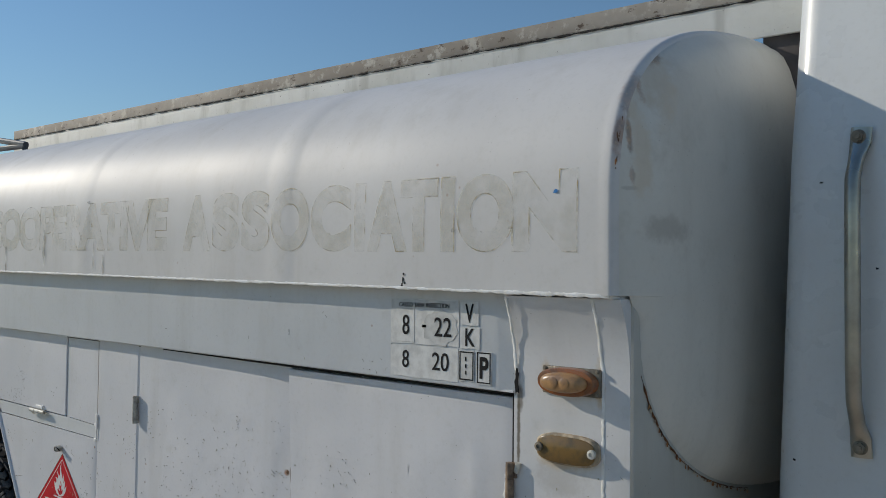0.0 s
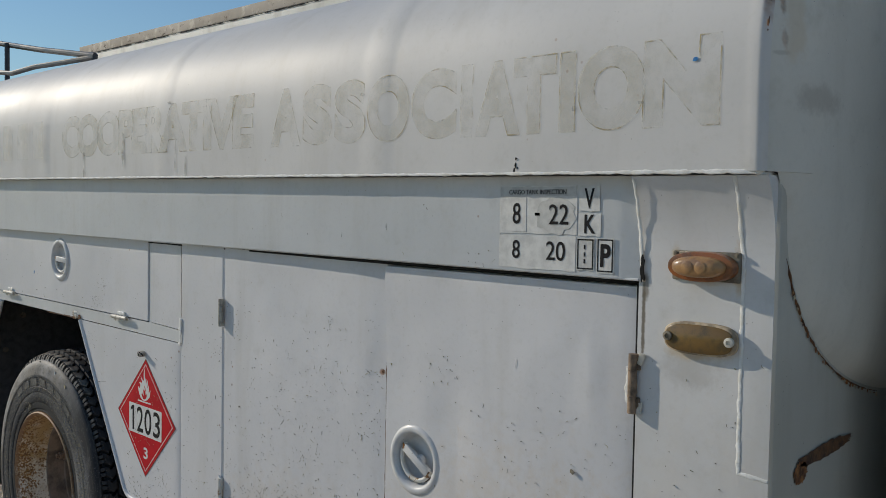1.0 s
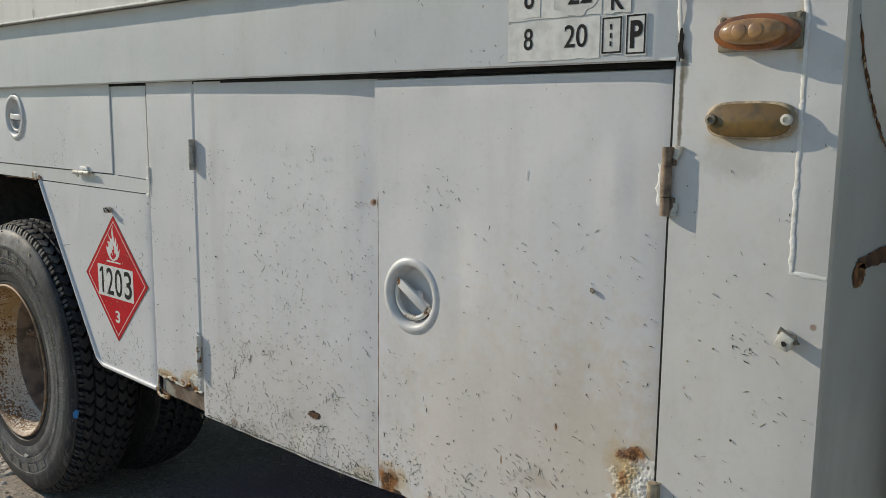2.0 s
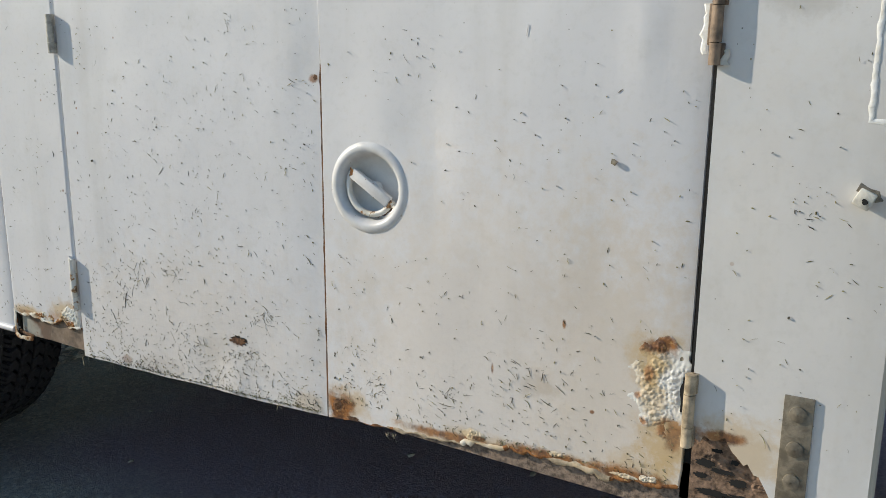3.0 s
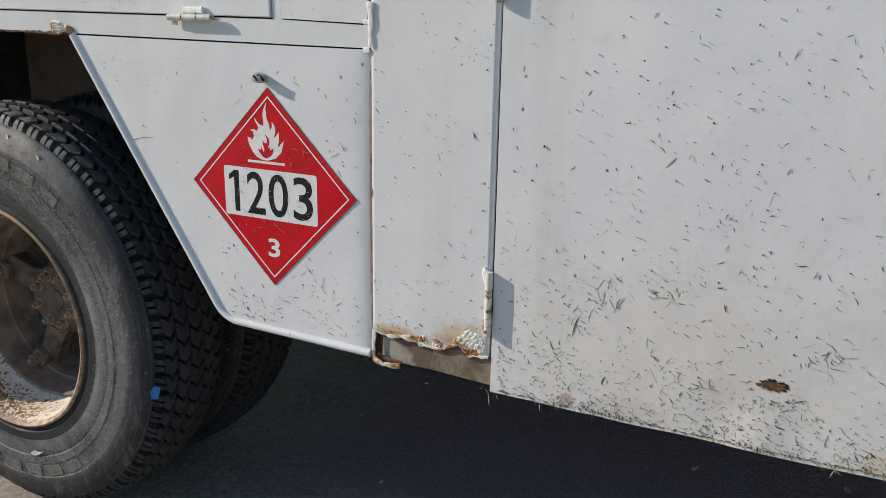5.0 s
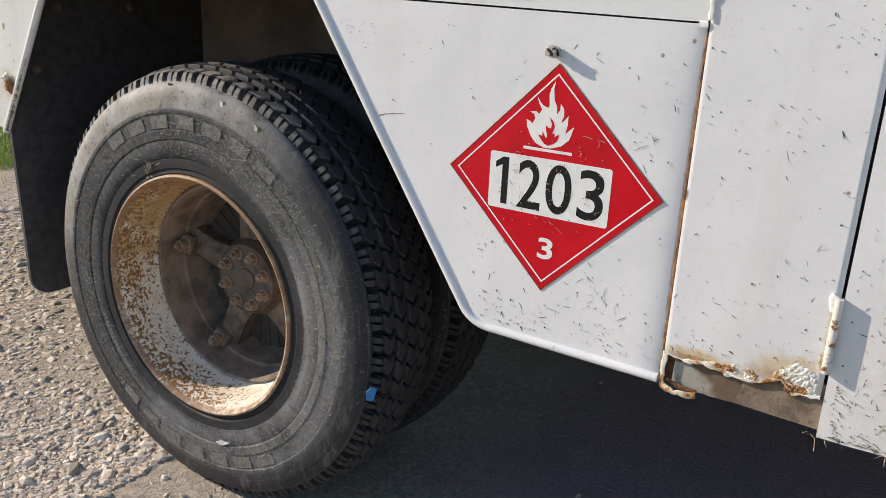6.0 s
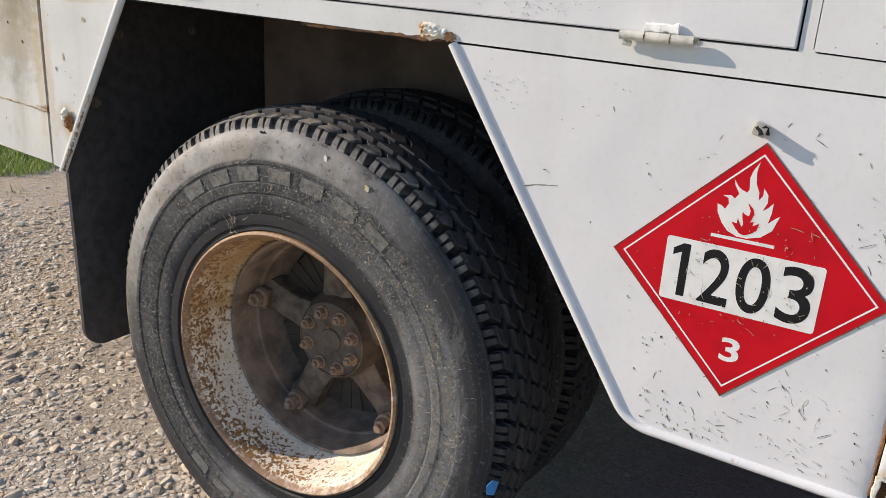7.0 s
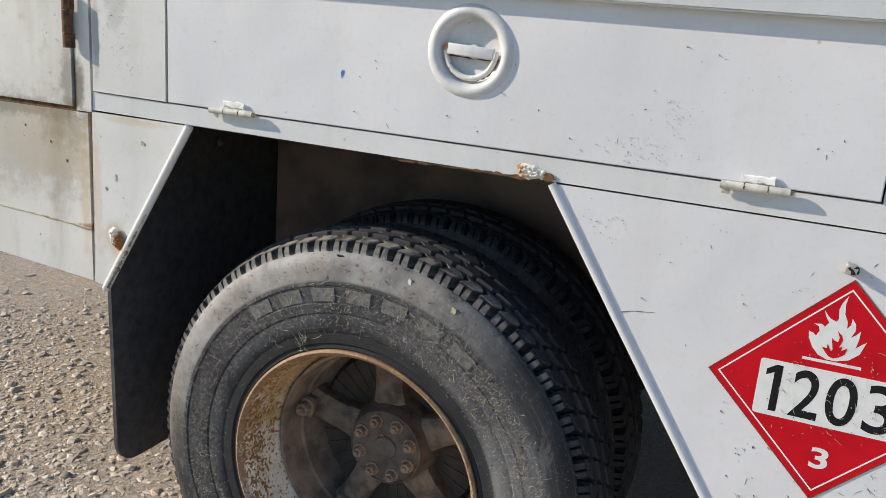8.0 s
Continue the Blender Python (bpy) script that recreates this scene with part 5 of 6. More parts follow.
panel = part("skirt_panel", plate([(-0.9625, 1.231)] + edge, 0.001, 0.006, 0.0015, lambda x, z: 0.006 * math.exp((x + 0.9625) / 0.014), ([-1.02, -1.0, -0.99, -0.98, -0.975, -0.97, -0.966], [])), M_PANEL, truck, "white skirt panel in front of the rear wheel")
part("rolled_lip", tube(bmesh.new(), [(x, 0.0015, z) for x, z in edge], 0.0082, 12), M_PANEL, panel, "rounded lip of the skirt panel", 60)
part("gap_line", boxed(-0.966, -0.9555, 0.009, 0.013, 0.65, 1.23), M_SEAL, panel, "dark joint beside the post")
part("joint_rust", bead([(-0.9615, 0.0068, 1.22), (-0.9615, 0.0068, 0.95), (-0.9615, 0.0068, 0.66)], 0.0016, rnd, 1.0, 0.006), M_RUST, panel, "rust along the joint")
part("scratch", bead([(-1.56, 0.0005, 1.02), (-1.54, 0.0005, 1.026), (-1.50, 0.0005, 1.031)], 0.0006, rnd, 0.9, 0.004), M_STEEL, panel)
bm = boxed(-0.009, 0.009, -0.022, 0.0, -0.0085, 0.0085, bevel=0.0025)
bmesh.ops.transform(bm, verts=bm.verts, matrix=Matrix.Translation((-1.203, 0.0, 1.171)) @ Matrix.Rotation(0.25, 4, "Y"))
stud = part("placard_bolt", bm, M_HINGE_GREY, panel, "square bright steel bolt stub", 40)
part("bolt_mud", bead([(-1.198, -0.0215, 1.177), (-1.195, -0.018, 1.174), (-1.194, -0.010, 1.166)], 0.0038, rnd, 0.9, 0.003), M_SEAL, stud, "dark grime on the stud")
part("bolt_end", bead([(-1.207, -0.021, 1.176), (-1.203, -0.0225, 1.172), (-1.199, -0.022, 1.166)], 0.0030, rnd, 0.9, 0.003), M_SEAL, stud, "dirty bolt end")

# placard
PC, PZ, PH = -1.191, 0.951, 0.2015
PX = -1.193
PY = -0.0003
placard = part("hazard_placard", plate([(PX - PH, PZ), (PX, PZ - PH), (PX + PH, PZ), (PX, PZ + PH)], PY, 0.001, 0), M_RED, truck, "red diamond hazard placard with white numbers", 0)


def diamond_frame(h, w, y):
    bm = bmesh.new()
    a = [bm.verts.new((PX + dx * h, y, PZ + dz * h)) for dx, dz in ((-1, 0), (0, -1), (1, 0), (0, 1))]
    b = [bm.verts.new((PX + dx * (h - w), y, PZ + dz * (h - w))) for dx, dz in ((-1, 0), (0, -1), (1, 0), (0, 1))]
    for k in range(4):
        bm.faces.new((a[k], a[(k + 1) % 4], b[(k + 1) % 4], b[k]))
    made = bmesh.ops.extrude_face_region(bm, geom=bm.faces[:])
    bmesh.ops.translate(bm, verts=[v for v in made["geom"] if isinstance(v, bmesh.types.BMVert)], vec=(0, -0.0002, 0))
    return bm


part("border_line", diamond_frame(PH - 0.0165, 0.0036, PY - 0.0001), M_PWHITE, placard, "thin white border", 0)
part("edge_wear", diamond_frame(PH, 0.0022, PY - 0.0001), M_RUST_DARK, placard, "dark worn edge", 0)
part("number_field", plate([(x, z) for x, z in arc(-1.306, 0.893, 0.005, 180, 270, 4) + arc(-1.087, 0.893, 0.005, 270, 360, 4) + arc(-1.087, 0.985, 0.005, 0, 90, 4) + arc(-1.306, 0.985, 0.005, 90, 180, 4)], PY - 0.0003, 0.0002, 0), M_PWHITE, placard, "white number field", 0)
part("digit", plate([(-1.286, 0.897), (-1.2735, 0.897), (-1.2735, 0.982), (-1.2845, 0.982), (-1.299, 0.972), (-1.299, 0.961), (-1.286, 0.968)], PY - 0.0005, 0.0002, 0), M_BLACK, placard, "tall black digit", 0)
for d, x0, x1 in (("2", -1.2535, -1.2085), ("0", -1.1995, -1.1515), ("3", -1.139, -1.0925)):
    part("digit", text(d, x0, x1, 0.896, 0.983, PY - 0.0003, 0.0002, 0.010), M_BLACK, placard, "tall black digit", 0)
part("class_digit", text("3", PC - 0.0145, PC + 0.0145, 0.810, 0.849, PY, 0.0003, 0.022), M_PWHITE, placard, "white digit", 0)
part("flame_bar", plate(rect(-1.248, -1.157, 1.0020, 1.0070), PY - 0.0003, 0.0002, 0), M_PWHITE, placard, "", 0)
FLAME = [(-.006, .058), (.013, .064), (.027, .077), (.034, .100), (.028, .095), (.019, .086), (.022, .102), (.022, .117), (.016, .109), (.009, .103), (.014, .116), (.013, .127), (.006, .136),
         (.006, .125), (.001, .117), (.000, .129), (-.006, .141), (-.008, .158), (-.006, .173), (-.013, .159), (-.016, .148), (-.014, .131), (-.016, .126), (-.025, .129), (-.030, .133), (-.037, .142),
         (-.034, .133), (-.027, .122), (-.032, .114), (-.038, .118), (-.049, .116), (-.041, .113), (-.039, .105), (-.043, .096), (-.048, .100), (-.055, .102), (-.053, .090), (-.045, .075), (-.035, .064), (-.020, .058)]
part("flame_symbol", plate([(PC + x, PZ + z) for x, z in FLAME], PY - 0.0003, 0.0002, 0), M_PWHITE, placard, "white flame symbol", 0)
INNER = [(-.031, .079), (-.023, .078), (-.023, .086), (-.016, .074), (-.014, .078), (-.017, .089), (-.018, .097), (-.013, .093), (-.008, .092), (-.007, .100), (-.012, .111), (-.004, .104),
         (-.001, .096), (-.005, .083), (.000, .085), (-.001, .078), (.008, .084), (.006, .073), (-.002, .066), (-.011, .062), (-.018, .064), (-.024, .070)]
part("flame_core", plate([(PC + x, PZ + z) for x, z in INNER], PY - 0.0006, 0.0002, 0), M_RED, placard, "", 0)

# ---- front pillar ----
QY = -0.016
out = [(0.698, 1.733), (0.698, 0.80)] + jagged(0.706, 0.75, 0.755, 0.765, 0.012, 6, rnd) + jagged(0.755, 0.81, 0.755, 0.70, 0.008, 7, rnd) + [(0.83, 0.665), (0.944, 0.65), (0.944, 1.731)]
def pillar_skew(x, z):
    """The pillar leans out to the tank at its top, and its front edge is bent back."""
    t = min(1.0, max(0.0, (z - 1.60) / 0.13))
    return -0.036 * t * t + 0.05 * max(0.0, x - 0.893)


pillar = part("corner_pillar", plate(out, QY, 0.035, 0.004, pillar_skew, ([0.893], [1.600 + 0.0115 * k for k in range(12)])), M_PILLAR, truck, "white corner pillar with marker lamp and rusted foot")
part("front_face", boxed(0.915, 0.952, -0.012, 0.95, 0.62, 1.728, bevel=0.010), M_FRONT, pillar, "grey-white front end of the cabinet")
part("foot_rust", plate([(0.70, 0.80), (0.70, 0.625), (0.94, 0.625), (0.94, 0.72)], 0.0, 0.02, 0.002), M_RUST_MID, pillar, "flaking rusty plate in the pillar's foot")
for x, z, rx, rz in ((0.722, 0.712, 0.014, 0.006), (0.748, 0.703, 0.016, 0.004), (0.738, 0.735, 0.008, 0.003), (0.772, 0.690, 0.014, 0.006), (0.716, 0.690, 0.010, 0.005), (0.79, 0.664, 0.035, 0.007), (0.735, 0.665, 0.022, 0.006), (0.765, 0.722, 0.006, 0.004)):
    part("rust_hole", blob(x, z, rx, rz, -0.0025, rnd, 36, 0.22, 0.001), M_SEAL, pillar)
for x, z, rx, rz in ((0.735, 0.748, 0.022, 0.014), (0.762, 0.738, 0.022, 0.014), (0.728, 0.722, 0.018, 0.010), (0.775, 0.708, 0.020, 0.012), (0.752, 0.718, 0.014, 0.008), (0.80, 0.69, 0.016, 0.010)):
    part("rust_scab", crust_patch(x, z, rx, rz, -0.0008, 0.0034, rnd, 36, 30, 0.6), M_RUST_MID, pillar, "scaly rust", 70)
part("caulk_joint", bead([(x, QY - 0.0004 + pillar_skew(x, z), z) for x, z in ((0.889, 1.729), (0.889, 1.70), (0.888, 1.675), (0.888, 1.65), (0.889, 1.62), (0.893, 1.60), (0.893, 1.30), (0.894, 1.235), (0.944, 1.232))], 0.0034, rnd, 0.35, 0.006, 0.2), M_CAULK, pillar, "white caulk line along the corner plate")

# marker lamp
lamp = part("marker_lamp", boxed(0.766, 0.890, QY - 0.006, QY + 0.002, 1.553, 1.604, bevel=0.003), M_STEEL, pillar, "oval amber marker lamp on a steel base")


def oval(bm, cx, cz, a, b, rows, n=40, power=2.3):
    last = None
    for s, y in rows:
        ring = []
        for k in range(n):
            t = 2 * math.pi * k / n
            c, d = math.cos(t), math.sin(t)
            ring.append(bm.verts.new((cx + math.copysign(abs(c) ** (2 / power), c) * (a * s if s > 0 else 0), y, cz + math.copysign(abs(d) ** (2 / power), d) * max(b * s - (1 - s) * 0.0, 0))))
        if last:
            bridge(bm, last, ring)
        last = ring
    bm.faces.new(last)
    return bm


Y0 = QY - 0.006
part("lens_rim", oval(bmesh.new(), 0.826, 1.578, 0.061, 0.026, ((1, Y0), (1, Y0 - 0.012), (0.96, Y0 - 0.017), (0.86, Y0 - 0.018))), M_AMBER, lamp, "amber lens rim", 50)
part("lens", oval(bmesh.new(), 0.826, 1.578, 0.048, 0.0185, ((1, Y0 - 0.014), (0.97, Y0 - 0.026), (0.88, Y0 - 0.034), (0.6, Y0 - 0.038))), M_AMBER_OLD, lamp, "faded amber lens dome", 50)
for dx in (-0.012, 0.012):
    bm = bmesh.new()
    rings = lathe(bm, [(0.0105, 0.0), (0.0105, -0.003), (0.008, -0.004)], 20)
    bm.faces.new(rings[-1])
    bmesh.ops.translate(bm, verts=bm.verts, vec=(0.826 + dx, Y0 - 0.036, 1.578))
    part("lens_boss", bm, M_AMBER_OLD, lamp, "", 50)
for x, z in ((0.773, 1.599), (0.884, 1.600), (0.884, 1.558)):
    part("lamp_screw", nut(bmesh.new(), (x, Y0, z), 0.0035, 0.003, False), M_STEEL, lamp)

# brown reflector
refl = part("side_reflector", oval(bmesh.new(), 0.823, 1.4535, 0.066, 0.028, ((1, QY + 0.001), (1, QY - 0.010), (0.97, QY - 0.0125), (0.93, QY - 0.013)), 44, 3.2), M_HINGE_RUST, pillar, "brown oval side reflector", 50)
part("reflector_face", oval(bmesh.new(), 0.823, 1.4535, 0.061, 0.0245, ((1, QY - 0.011), (1, QY - 0.0145), (0.96, QY - 0.0155)), 44, 3.2), M_REFLECTOR, refl, "dirty amber-brown reflector face", 50)
for x, m in ((0.767, M_STEEL), (0.879, M_HINGE)):
    bm = bmesh.new()
    rings = lathe(bm, [(0.0085, 0.0), (0.008, -0.005), (0.004, -0.006), (0.0035, -0.003)], 20)
    bm.faces.new(rings[-1])
    bmesh.ops.translate(bm, verts=bm.verts, vec=(x, QY - 0.0145, 1.4545))
    part("reflector_screw", bm, m, refl, "", 50)

bm = boxed(-0.011, 0.011, -0.022, 0.0, -0.012, 0.012, bevel=0.002)
bmesh.ops.transform(bm, verts=bm.verts, matrix=Matrix.Translation((0.898, QY, 1.137)) @ Matrix.Rotation(0.45, 4, "Y"))
stub = part("bracket_stub", bm, M_HINGE, pillar, "square bracket stub with a bolt hole", 40)
part("bolt_hole", blob(0.899, 1.134, 0.004, 0.004, QY - 0.0235, rnd, 12, 0.2, 0.001), M_SEAL, stub)
part("torn_weld", bead([(0.89, QY - 0.018, 1.152), (0.912, QY - 0.018, 1.146), (0.915, QY - 0.016, 1.135)], 0.005, rnd, 0.6), M_STEEL, stub)

# riveted foot plate on the pillar
foot = part("foot_plate", boxed(0.826, 0.866, QY - 0.005, QY, 0.66, 0.85, bevel=0.001), M_STEEL, pillar, "bare riveted steel strap")
for z in (0.825, 0.772, 0.722):
    bm = bmesh.new()
    rings = lathe(bm, [(0.012, 0.0), (0.0115, -0.003), (0.006, -0.005), (0.001, -0.0055)], 20)
    bmesh.ops.translate(bm, verts=bm.verts, vec=(0.846, QY - 0.005, z))
    part("rivet", bm, M_STEEL, foot, "", 60)

# ---- rear fender, rear door and plate ----
fedge = [(-2.540, 1.243), (-2.792, 0.822)]
fender = part("rear_fender", plate([(-2.819, 1.244), (-2.826, 0.833), (-2.795, 0.828), (-2.540, 1.243)], 0.001, 0.008, 0.002), M_FENDER, truck, "white fender plate behind the rear wheel with a little rust")
part("rolled_lip", tube(bmesh.new(), [(x, 0.001, z) for x, z in (fedge[0], (-2.665, 1.034), fedge[1])], 0.0095, 12), M_FENDER, fender, "rounded fender lip with rust", 60)
for xa, xb, wide in ((-2.668, -2.722, 0.0030), (-2.700, -2.738, 0.0042), (-2.742, -2.788, 0.0048)):
    part("rust_patch", bead([(x + 0.006, -0.0045, 1.243 + (x + 2.540) * 1.6706) for x in (xa, xa * 0.5 + xb * 0.5, xb)], wide, rnd, 1.1, 0.004), M_HINGE_RUST if wide < 0.004 else M_FOOT, fender, "flaking rust along the lip's inner edge")
part("paint_flake", crust_patch(-2.752, 0.955, 0.022, 0.028, -0.006, 0.009, rnd, 30, 34, 0.5), M_CRUST, fender, "crusted lump", 70)
rear_plate = part("rear_plate", plate([(-2.831, 0.835), (-2.831, 1.240), (-4.7, 1.23), (-4.7, 0.95)], 0.0, 0.01, 0.002), M_REAR, truck, "stained white plate behind the fender")
part("weld_seam", bead([(-2.83, -0.001, 0.964), (-2.98, -0.001, 0.972), (-3.6, -0.001, 0.99)], 0.0018, rnd, 0.9), M_HINGE_RUST, rear_plate, "rusty weld seam")
part("rear_post", plate(rect(-2.866, -2.821, 1.243, 1.572), 0.001, 0.01, 0.002), M_REAR, truck, "grimy post beside the rear door")
rear_door = part("rear_cabinet_door", plate(rect(-4.7, -2.874, 1.252, 1.575), -0.003, 0.012, 0.003), M_REAR, truck, "grimy white rear cabinet door")
hinge(rear_door, -2.868, 1.385, 1.50, -0.006, M_RUST_DARK, 0.010, False, 0.012)
part("gap_line", boxed(-3.5, -2.86, 0.003, 0.006, 1.236, 1.253), M_RUST_DARK, rear_door)
part("gap_line", boxed(-2.835, -2.816, 0.009, 0.012, 0.84, 1.24), M_RUST, fender)
for x, z, rx, rz in ((-2.752, 1.10, 0.003, 0.008), (-2.782, 1.07, 0.0025, 0.004), (-2.67, 1.19, 0.005, 0.005)):
    part("paint_chip", blob(x, z, rx, rz, -0.0003, rnd, 14, 0.4, 0.0005), M_HINGE_RUST, fender)
for x, z in ((-2.95, 1.16), (-3.03, 1.19), (-2.90, 1.12)):
    part("paint_chip", blob(x, z, 0.002, 0.0035, -0.0012, rnd, 14, 0.4, 0.0005), M_RUST_DARK, rear_plate)

# ---- wheel well and mudflap ----
well = part("wheel_well_liner", boxed(-2.78, -1.0, 0.70, 0.72, 0.62, 1.26), M_WELL, truck, "dark brown steel wheel well")
part("well_roof", boxed(-2.80, -0.97, 0.02, 0.72, 1.255, 1.268), M_WELL, well)
part("well_front", boxed(-1.02, -1.0, 0.03, 0.72, 0.66, 1.24), M_INSIDE, well)
# unseen inner width is added, to keep sun off the ground beneath
out = [(0.012, 1.24), (0.012, 0.80), (0.018, 0.42)] + [(0.078 + 0.06 * math.cos(radians(a)), 0.395 + 0.06 * math.sin(radians(a))) for a in range(180, 271, 15)] + [(1.0, 0.31), (1.0, 0.84), (0.73, 0.84), (0.73, 1.24)]
bm = plate(out, 0.0, 0.010, 0.001)
for v in bm.verts:
    x, y, z = v.co
    v.co = Vector((-2.788 - y + 0.012 * math.sin(x * 9) * (1.2 - z), x, z))
flap = part("mudflap", bm, M_FLAP, truck, "black rubber mudflap behind the wheel")
for y, z in ((0.18, 1.14), (0.42, 1.14), (0.1, 0.98)):
    bm = nut(bmesh.new(), (0, 0, 0), 0.010, 0.008)
    bmesh.ops.transform(bm, verts=bm.verts, matrix=Matrix.Translation((-2.781, y, z)) @ Matrix.Rotation(radians(90), 4, "Z"))
    part("flap_bolt", bm, M_IRON, flap)

# ---- wheels ----
WX, WZ, TR = -2.107, 0.502, 0.527


def swell(x, z):
    """The tyre's radius grows a little from bead to tread."""
    k = 1 + 0.034 * min(1.0, max(0.0, (math.hypot(x, z) - 0.31) / 0.2))
    return x * k, z * k


def finish(bm):
    for v in bm.verts:
        v.co.x, v.co.z = swell(v.co.x, v.co.z)
    return bm


def tyre_mesh():
    bm = bmesh.new()
    side = [(0.293, 0.046), (0.300, 0.024), (0.309, 0.015), (0.318, 0.017), (0.321, 0.013), (0.335, 0.0125), (0.343, 0.0135), (0.346, 0.0110), (0.375, 0.0100),
            (0.383, 0.0128), (0.386, 0.0098), (0.398, 0.009), (0.404, 0.0088), (0.4055, 0.0108), (0.440, 0.0118), (0.4415, 0.0098), (0.449, 0.010), (0.453, 0.0112), (0.470, 0.0128), (0.485, 0.0168), (0.4955, 0.0225), (0.502, 0.0285), (0.5035, 0.0330), (0.500, 0.0370), (0.495, 0.048)]
    full = side + [(0.501, 0.075), (0.502, 0.145)] + [(a, 0.29 - b) for a, b in [(0.501, 0.075)] + side[::-1]]
    rings = lathe(bm, full, 144)
    bridge(bm, rings[-1], rings[0])
    return finish(bm)


BLOCKS = 68
ROWS_OF_TREAD = [(0.050, 0.083, -0.016, 0.0), (0.0870, 0.121, -0.018, 0.5), (0.1250, 0.165, -0.018, 0.0), (0.169, 0.203, -0.018, 0.5), (0.207, 0.240, -0.016, 0.0)]
PITCH = 2 * math.pi / BLOCKS


def tread_block(bm, row, k):
    ya, yb, d, off = ROWS_OF_TREAD[row]
    crown = (0.002, 0.009, 0.012, 0.009, 0.002)[row]
    a0, da, w, ym = (k + off) * PITCH, d / TR, PITCH * (0.82 if 0 < row < 4 else 0.74), (ya + yb) / 2
    pts = [(a0, ya), (a0 + da, ym), (a0, yb), (a0 + w, yb), (a0 + w + da, ym), (a0 + w, ya)]
    drop = [0.004 if (row == 0 and p[1] == ya) or (row == 4 and p[1] == yb) else 0.0 for p in pts]
    lo = [bm.verts.new((0.500 * math.cos(t), y, 0.500 * math.sin(t))) for t, y in pts]
    mid = [bm.verts.new(((TR + crown - 0.0025 - q) * math.cos(t + 0.05 * (a0 + w / 2 - t)), y + (ym - y) * 0.03, (TR + crown - 0.0025 - q) * math.sin(t + 0.05 * (a0 + w / 2 - t)))) for (t, y), q in zip(pts, drop)]
    up = [bm.verts.new(((TR + crown - q) * math.cos(t + 0.16 * (a0 + w / 2 - t)), y + (ym - y) * 0.10, (TR + crown - q) * math.sin(t + 0.16 * (a0 + w / 2 - t)))) for (t, y), q in zip(pts, drop)]
    for p, q in ((lo, mid), (mid, up)):
        for i in range(6):
            j = (i + 1) % 6
            bm.faces.new((p[i], p[j], q[j], q[i]))
    bm.faces.new((up[0], up[1], up[4], up[5]))
    bm.faces.new((up[1], up[2], up[3], up[4]))


def shoulder_teeth(bm):
    """Two ribs below the outer edge of each block, down the shoulder."""
    for k in range(BLOCKS):
        for off, wid in ((0.00, 0.31), (0.38, 0.31)):
            for side in (0, 1):
                a, b = (k + off) * PITCH, (k + off + wid) * PITCH
                rows = ((0.498, 0.0335, -0.02), (0.512, 0.0375, 0.08), (0.5215, 0.0435, 0.16), (0.5255, 0.058, 0.08), (0.496, 0.058, 0.0))
                rows = [(rr, 0.29 - y if side else y, n) for rr, y, n in rows]
                q = [bm.verts.new((rr * math.cos(t), y, rr * math.sin(t))) for rr, y, n in rows for t in (a + n * (b - a), b - n * (b - a))]
                for f in ((0, 1, 3, 2), (2, 3, 5, 4), (4, 5, 7, 6), (0, 2, 4, 6), (0, 6, 8), (1, 3, 5, 7), (1, 7, 9)):
                    bm.faces.new([q[i] for i in f])


def sidewall_marks():
    """The maker's name as plain raised blocks, and small moulded marks."""
    bm = bmesh.new()

    def slab(a0, a1, r0, r1, y0, high):
        v = [bm.verts.new((rr * math.cos(t), y, rr * math.sin(t))) for y in (y0 + 0.003, y0 - high) for rr in (r0, r1) for t in (a0, a1)]
        for f in ((4, 5, 7, 6), (0, 1, 5, 4), (2, 3, 7, 6), (0, 2, 6, 4), (1, 3, 7, 5)):
            bm.faces.new([v[i] for i in f])

    for base in (128, 305):
        for i in range(7):
            a = radians(base - i * 11.4)
            slab(a - radians(7.6), a, 0.4095, 0.436, 0.0105, 0.0016)
    for base, cnt, rr in ((200, 16, 0.363), (330, 18, 0.363), (20, 7, 0.415), (225, 7, 0.415)):
        for i in range(cnt):
            a = radians(base + i * 1.7)
            slab(a, a + radians(1.1), rr, rr + 0.009, 0.0108, 0.001)
    return finish(bm)


def rim_mesh():
    bm = bmesh.new()
    prof = [(0.292, 0.048), (0.301, 0.030), (0.306, 0.018), (0.306, 0.010), (0.301, 0.0065), (0.295, 0.010), (0.290, 0.020), (0.284, 0.034), (0.279, 0.068), (0.276, 0.115), (0.272, 0.130),
            (0.268, 0.135), (0.264, 0.15), (0.264, 0.245), (0.27, 0.262), (0.30, 0.262)]
    lathe(bm, prof, 128)
    return bm


rnd = random.Random(21)
wheel = part("wheel", rim_mesh(), M_RIM, truck, "dual rear wheel with a rusty cream rim", 40)
wheel.location = (WX, 0, WZ)
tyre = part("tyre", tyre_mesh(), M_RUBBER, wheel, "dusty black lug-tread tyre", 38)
marks = tagged(part("sidewall_mark", sidewall_marks(), M_MARK, wheel, "raised moulded marks on the sidewall", 30), kind="stuff")
# blocks on the open arc of the outer tyre stand alone; the rest are joined
shown = range(-11, 36)
for row in range(5):
    bm = bmesh.new()
    tread_block(bm, row, 0)
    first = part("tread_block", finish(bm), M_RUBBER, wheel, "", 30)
    for k in shown:
        ob = first if k == 0 else new("tread_block", first.data)
        ob.parent = wheel
        ob.rotation_euler = (0, -k * PITCH, 0)
bm, whole = bmesh.new(), bmesh.new()
shoulder_teeth(bm), shoulder_teeth(whole)
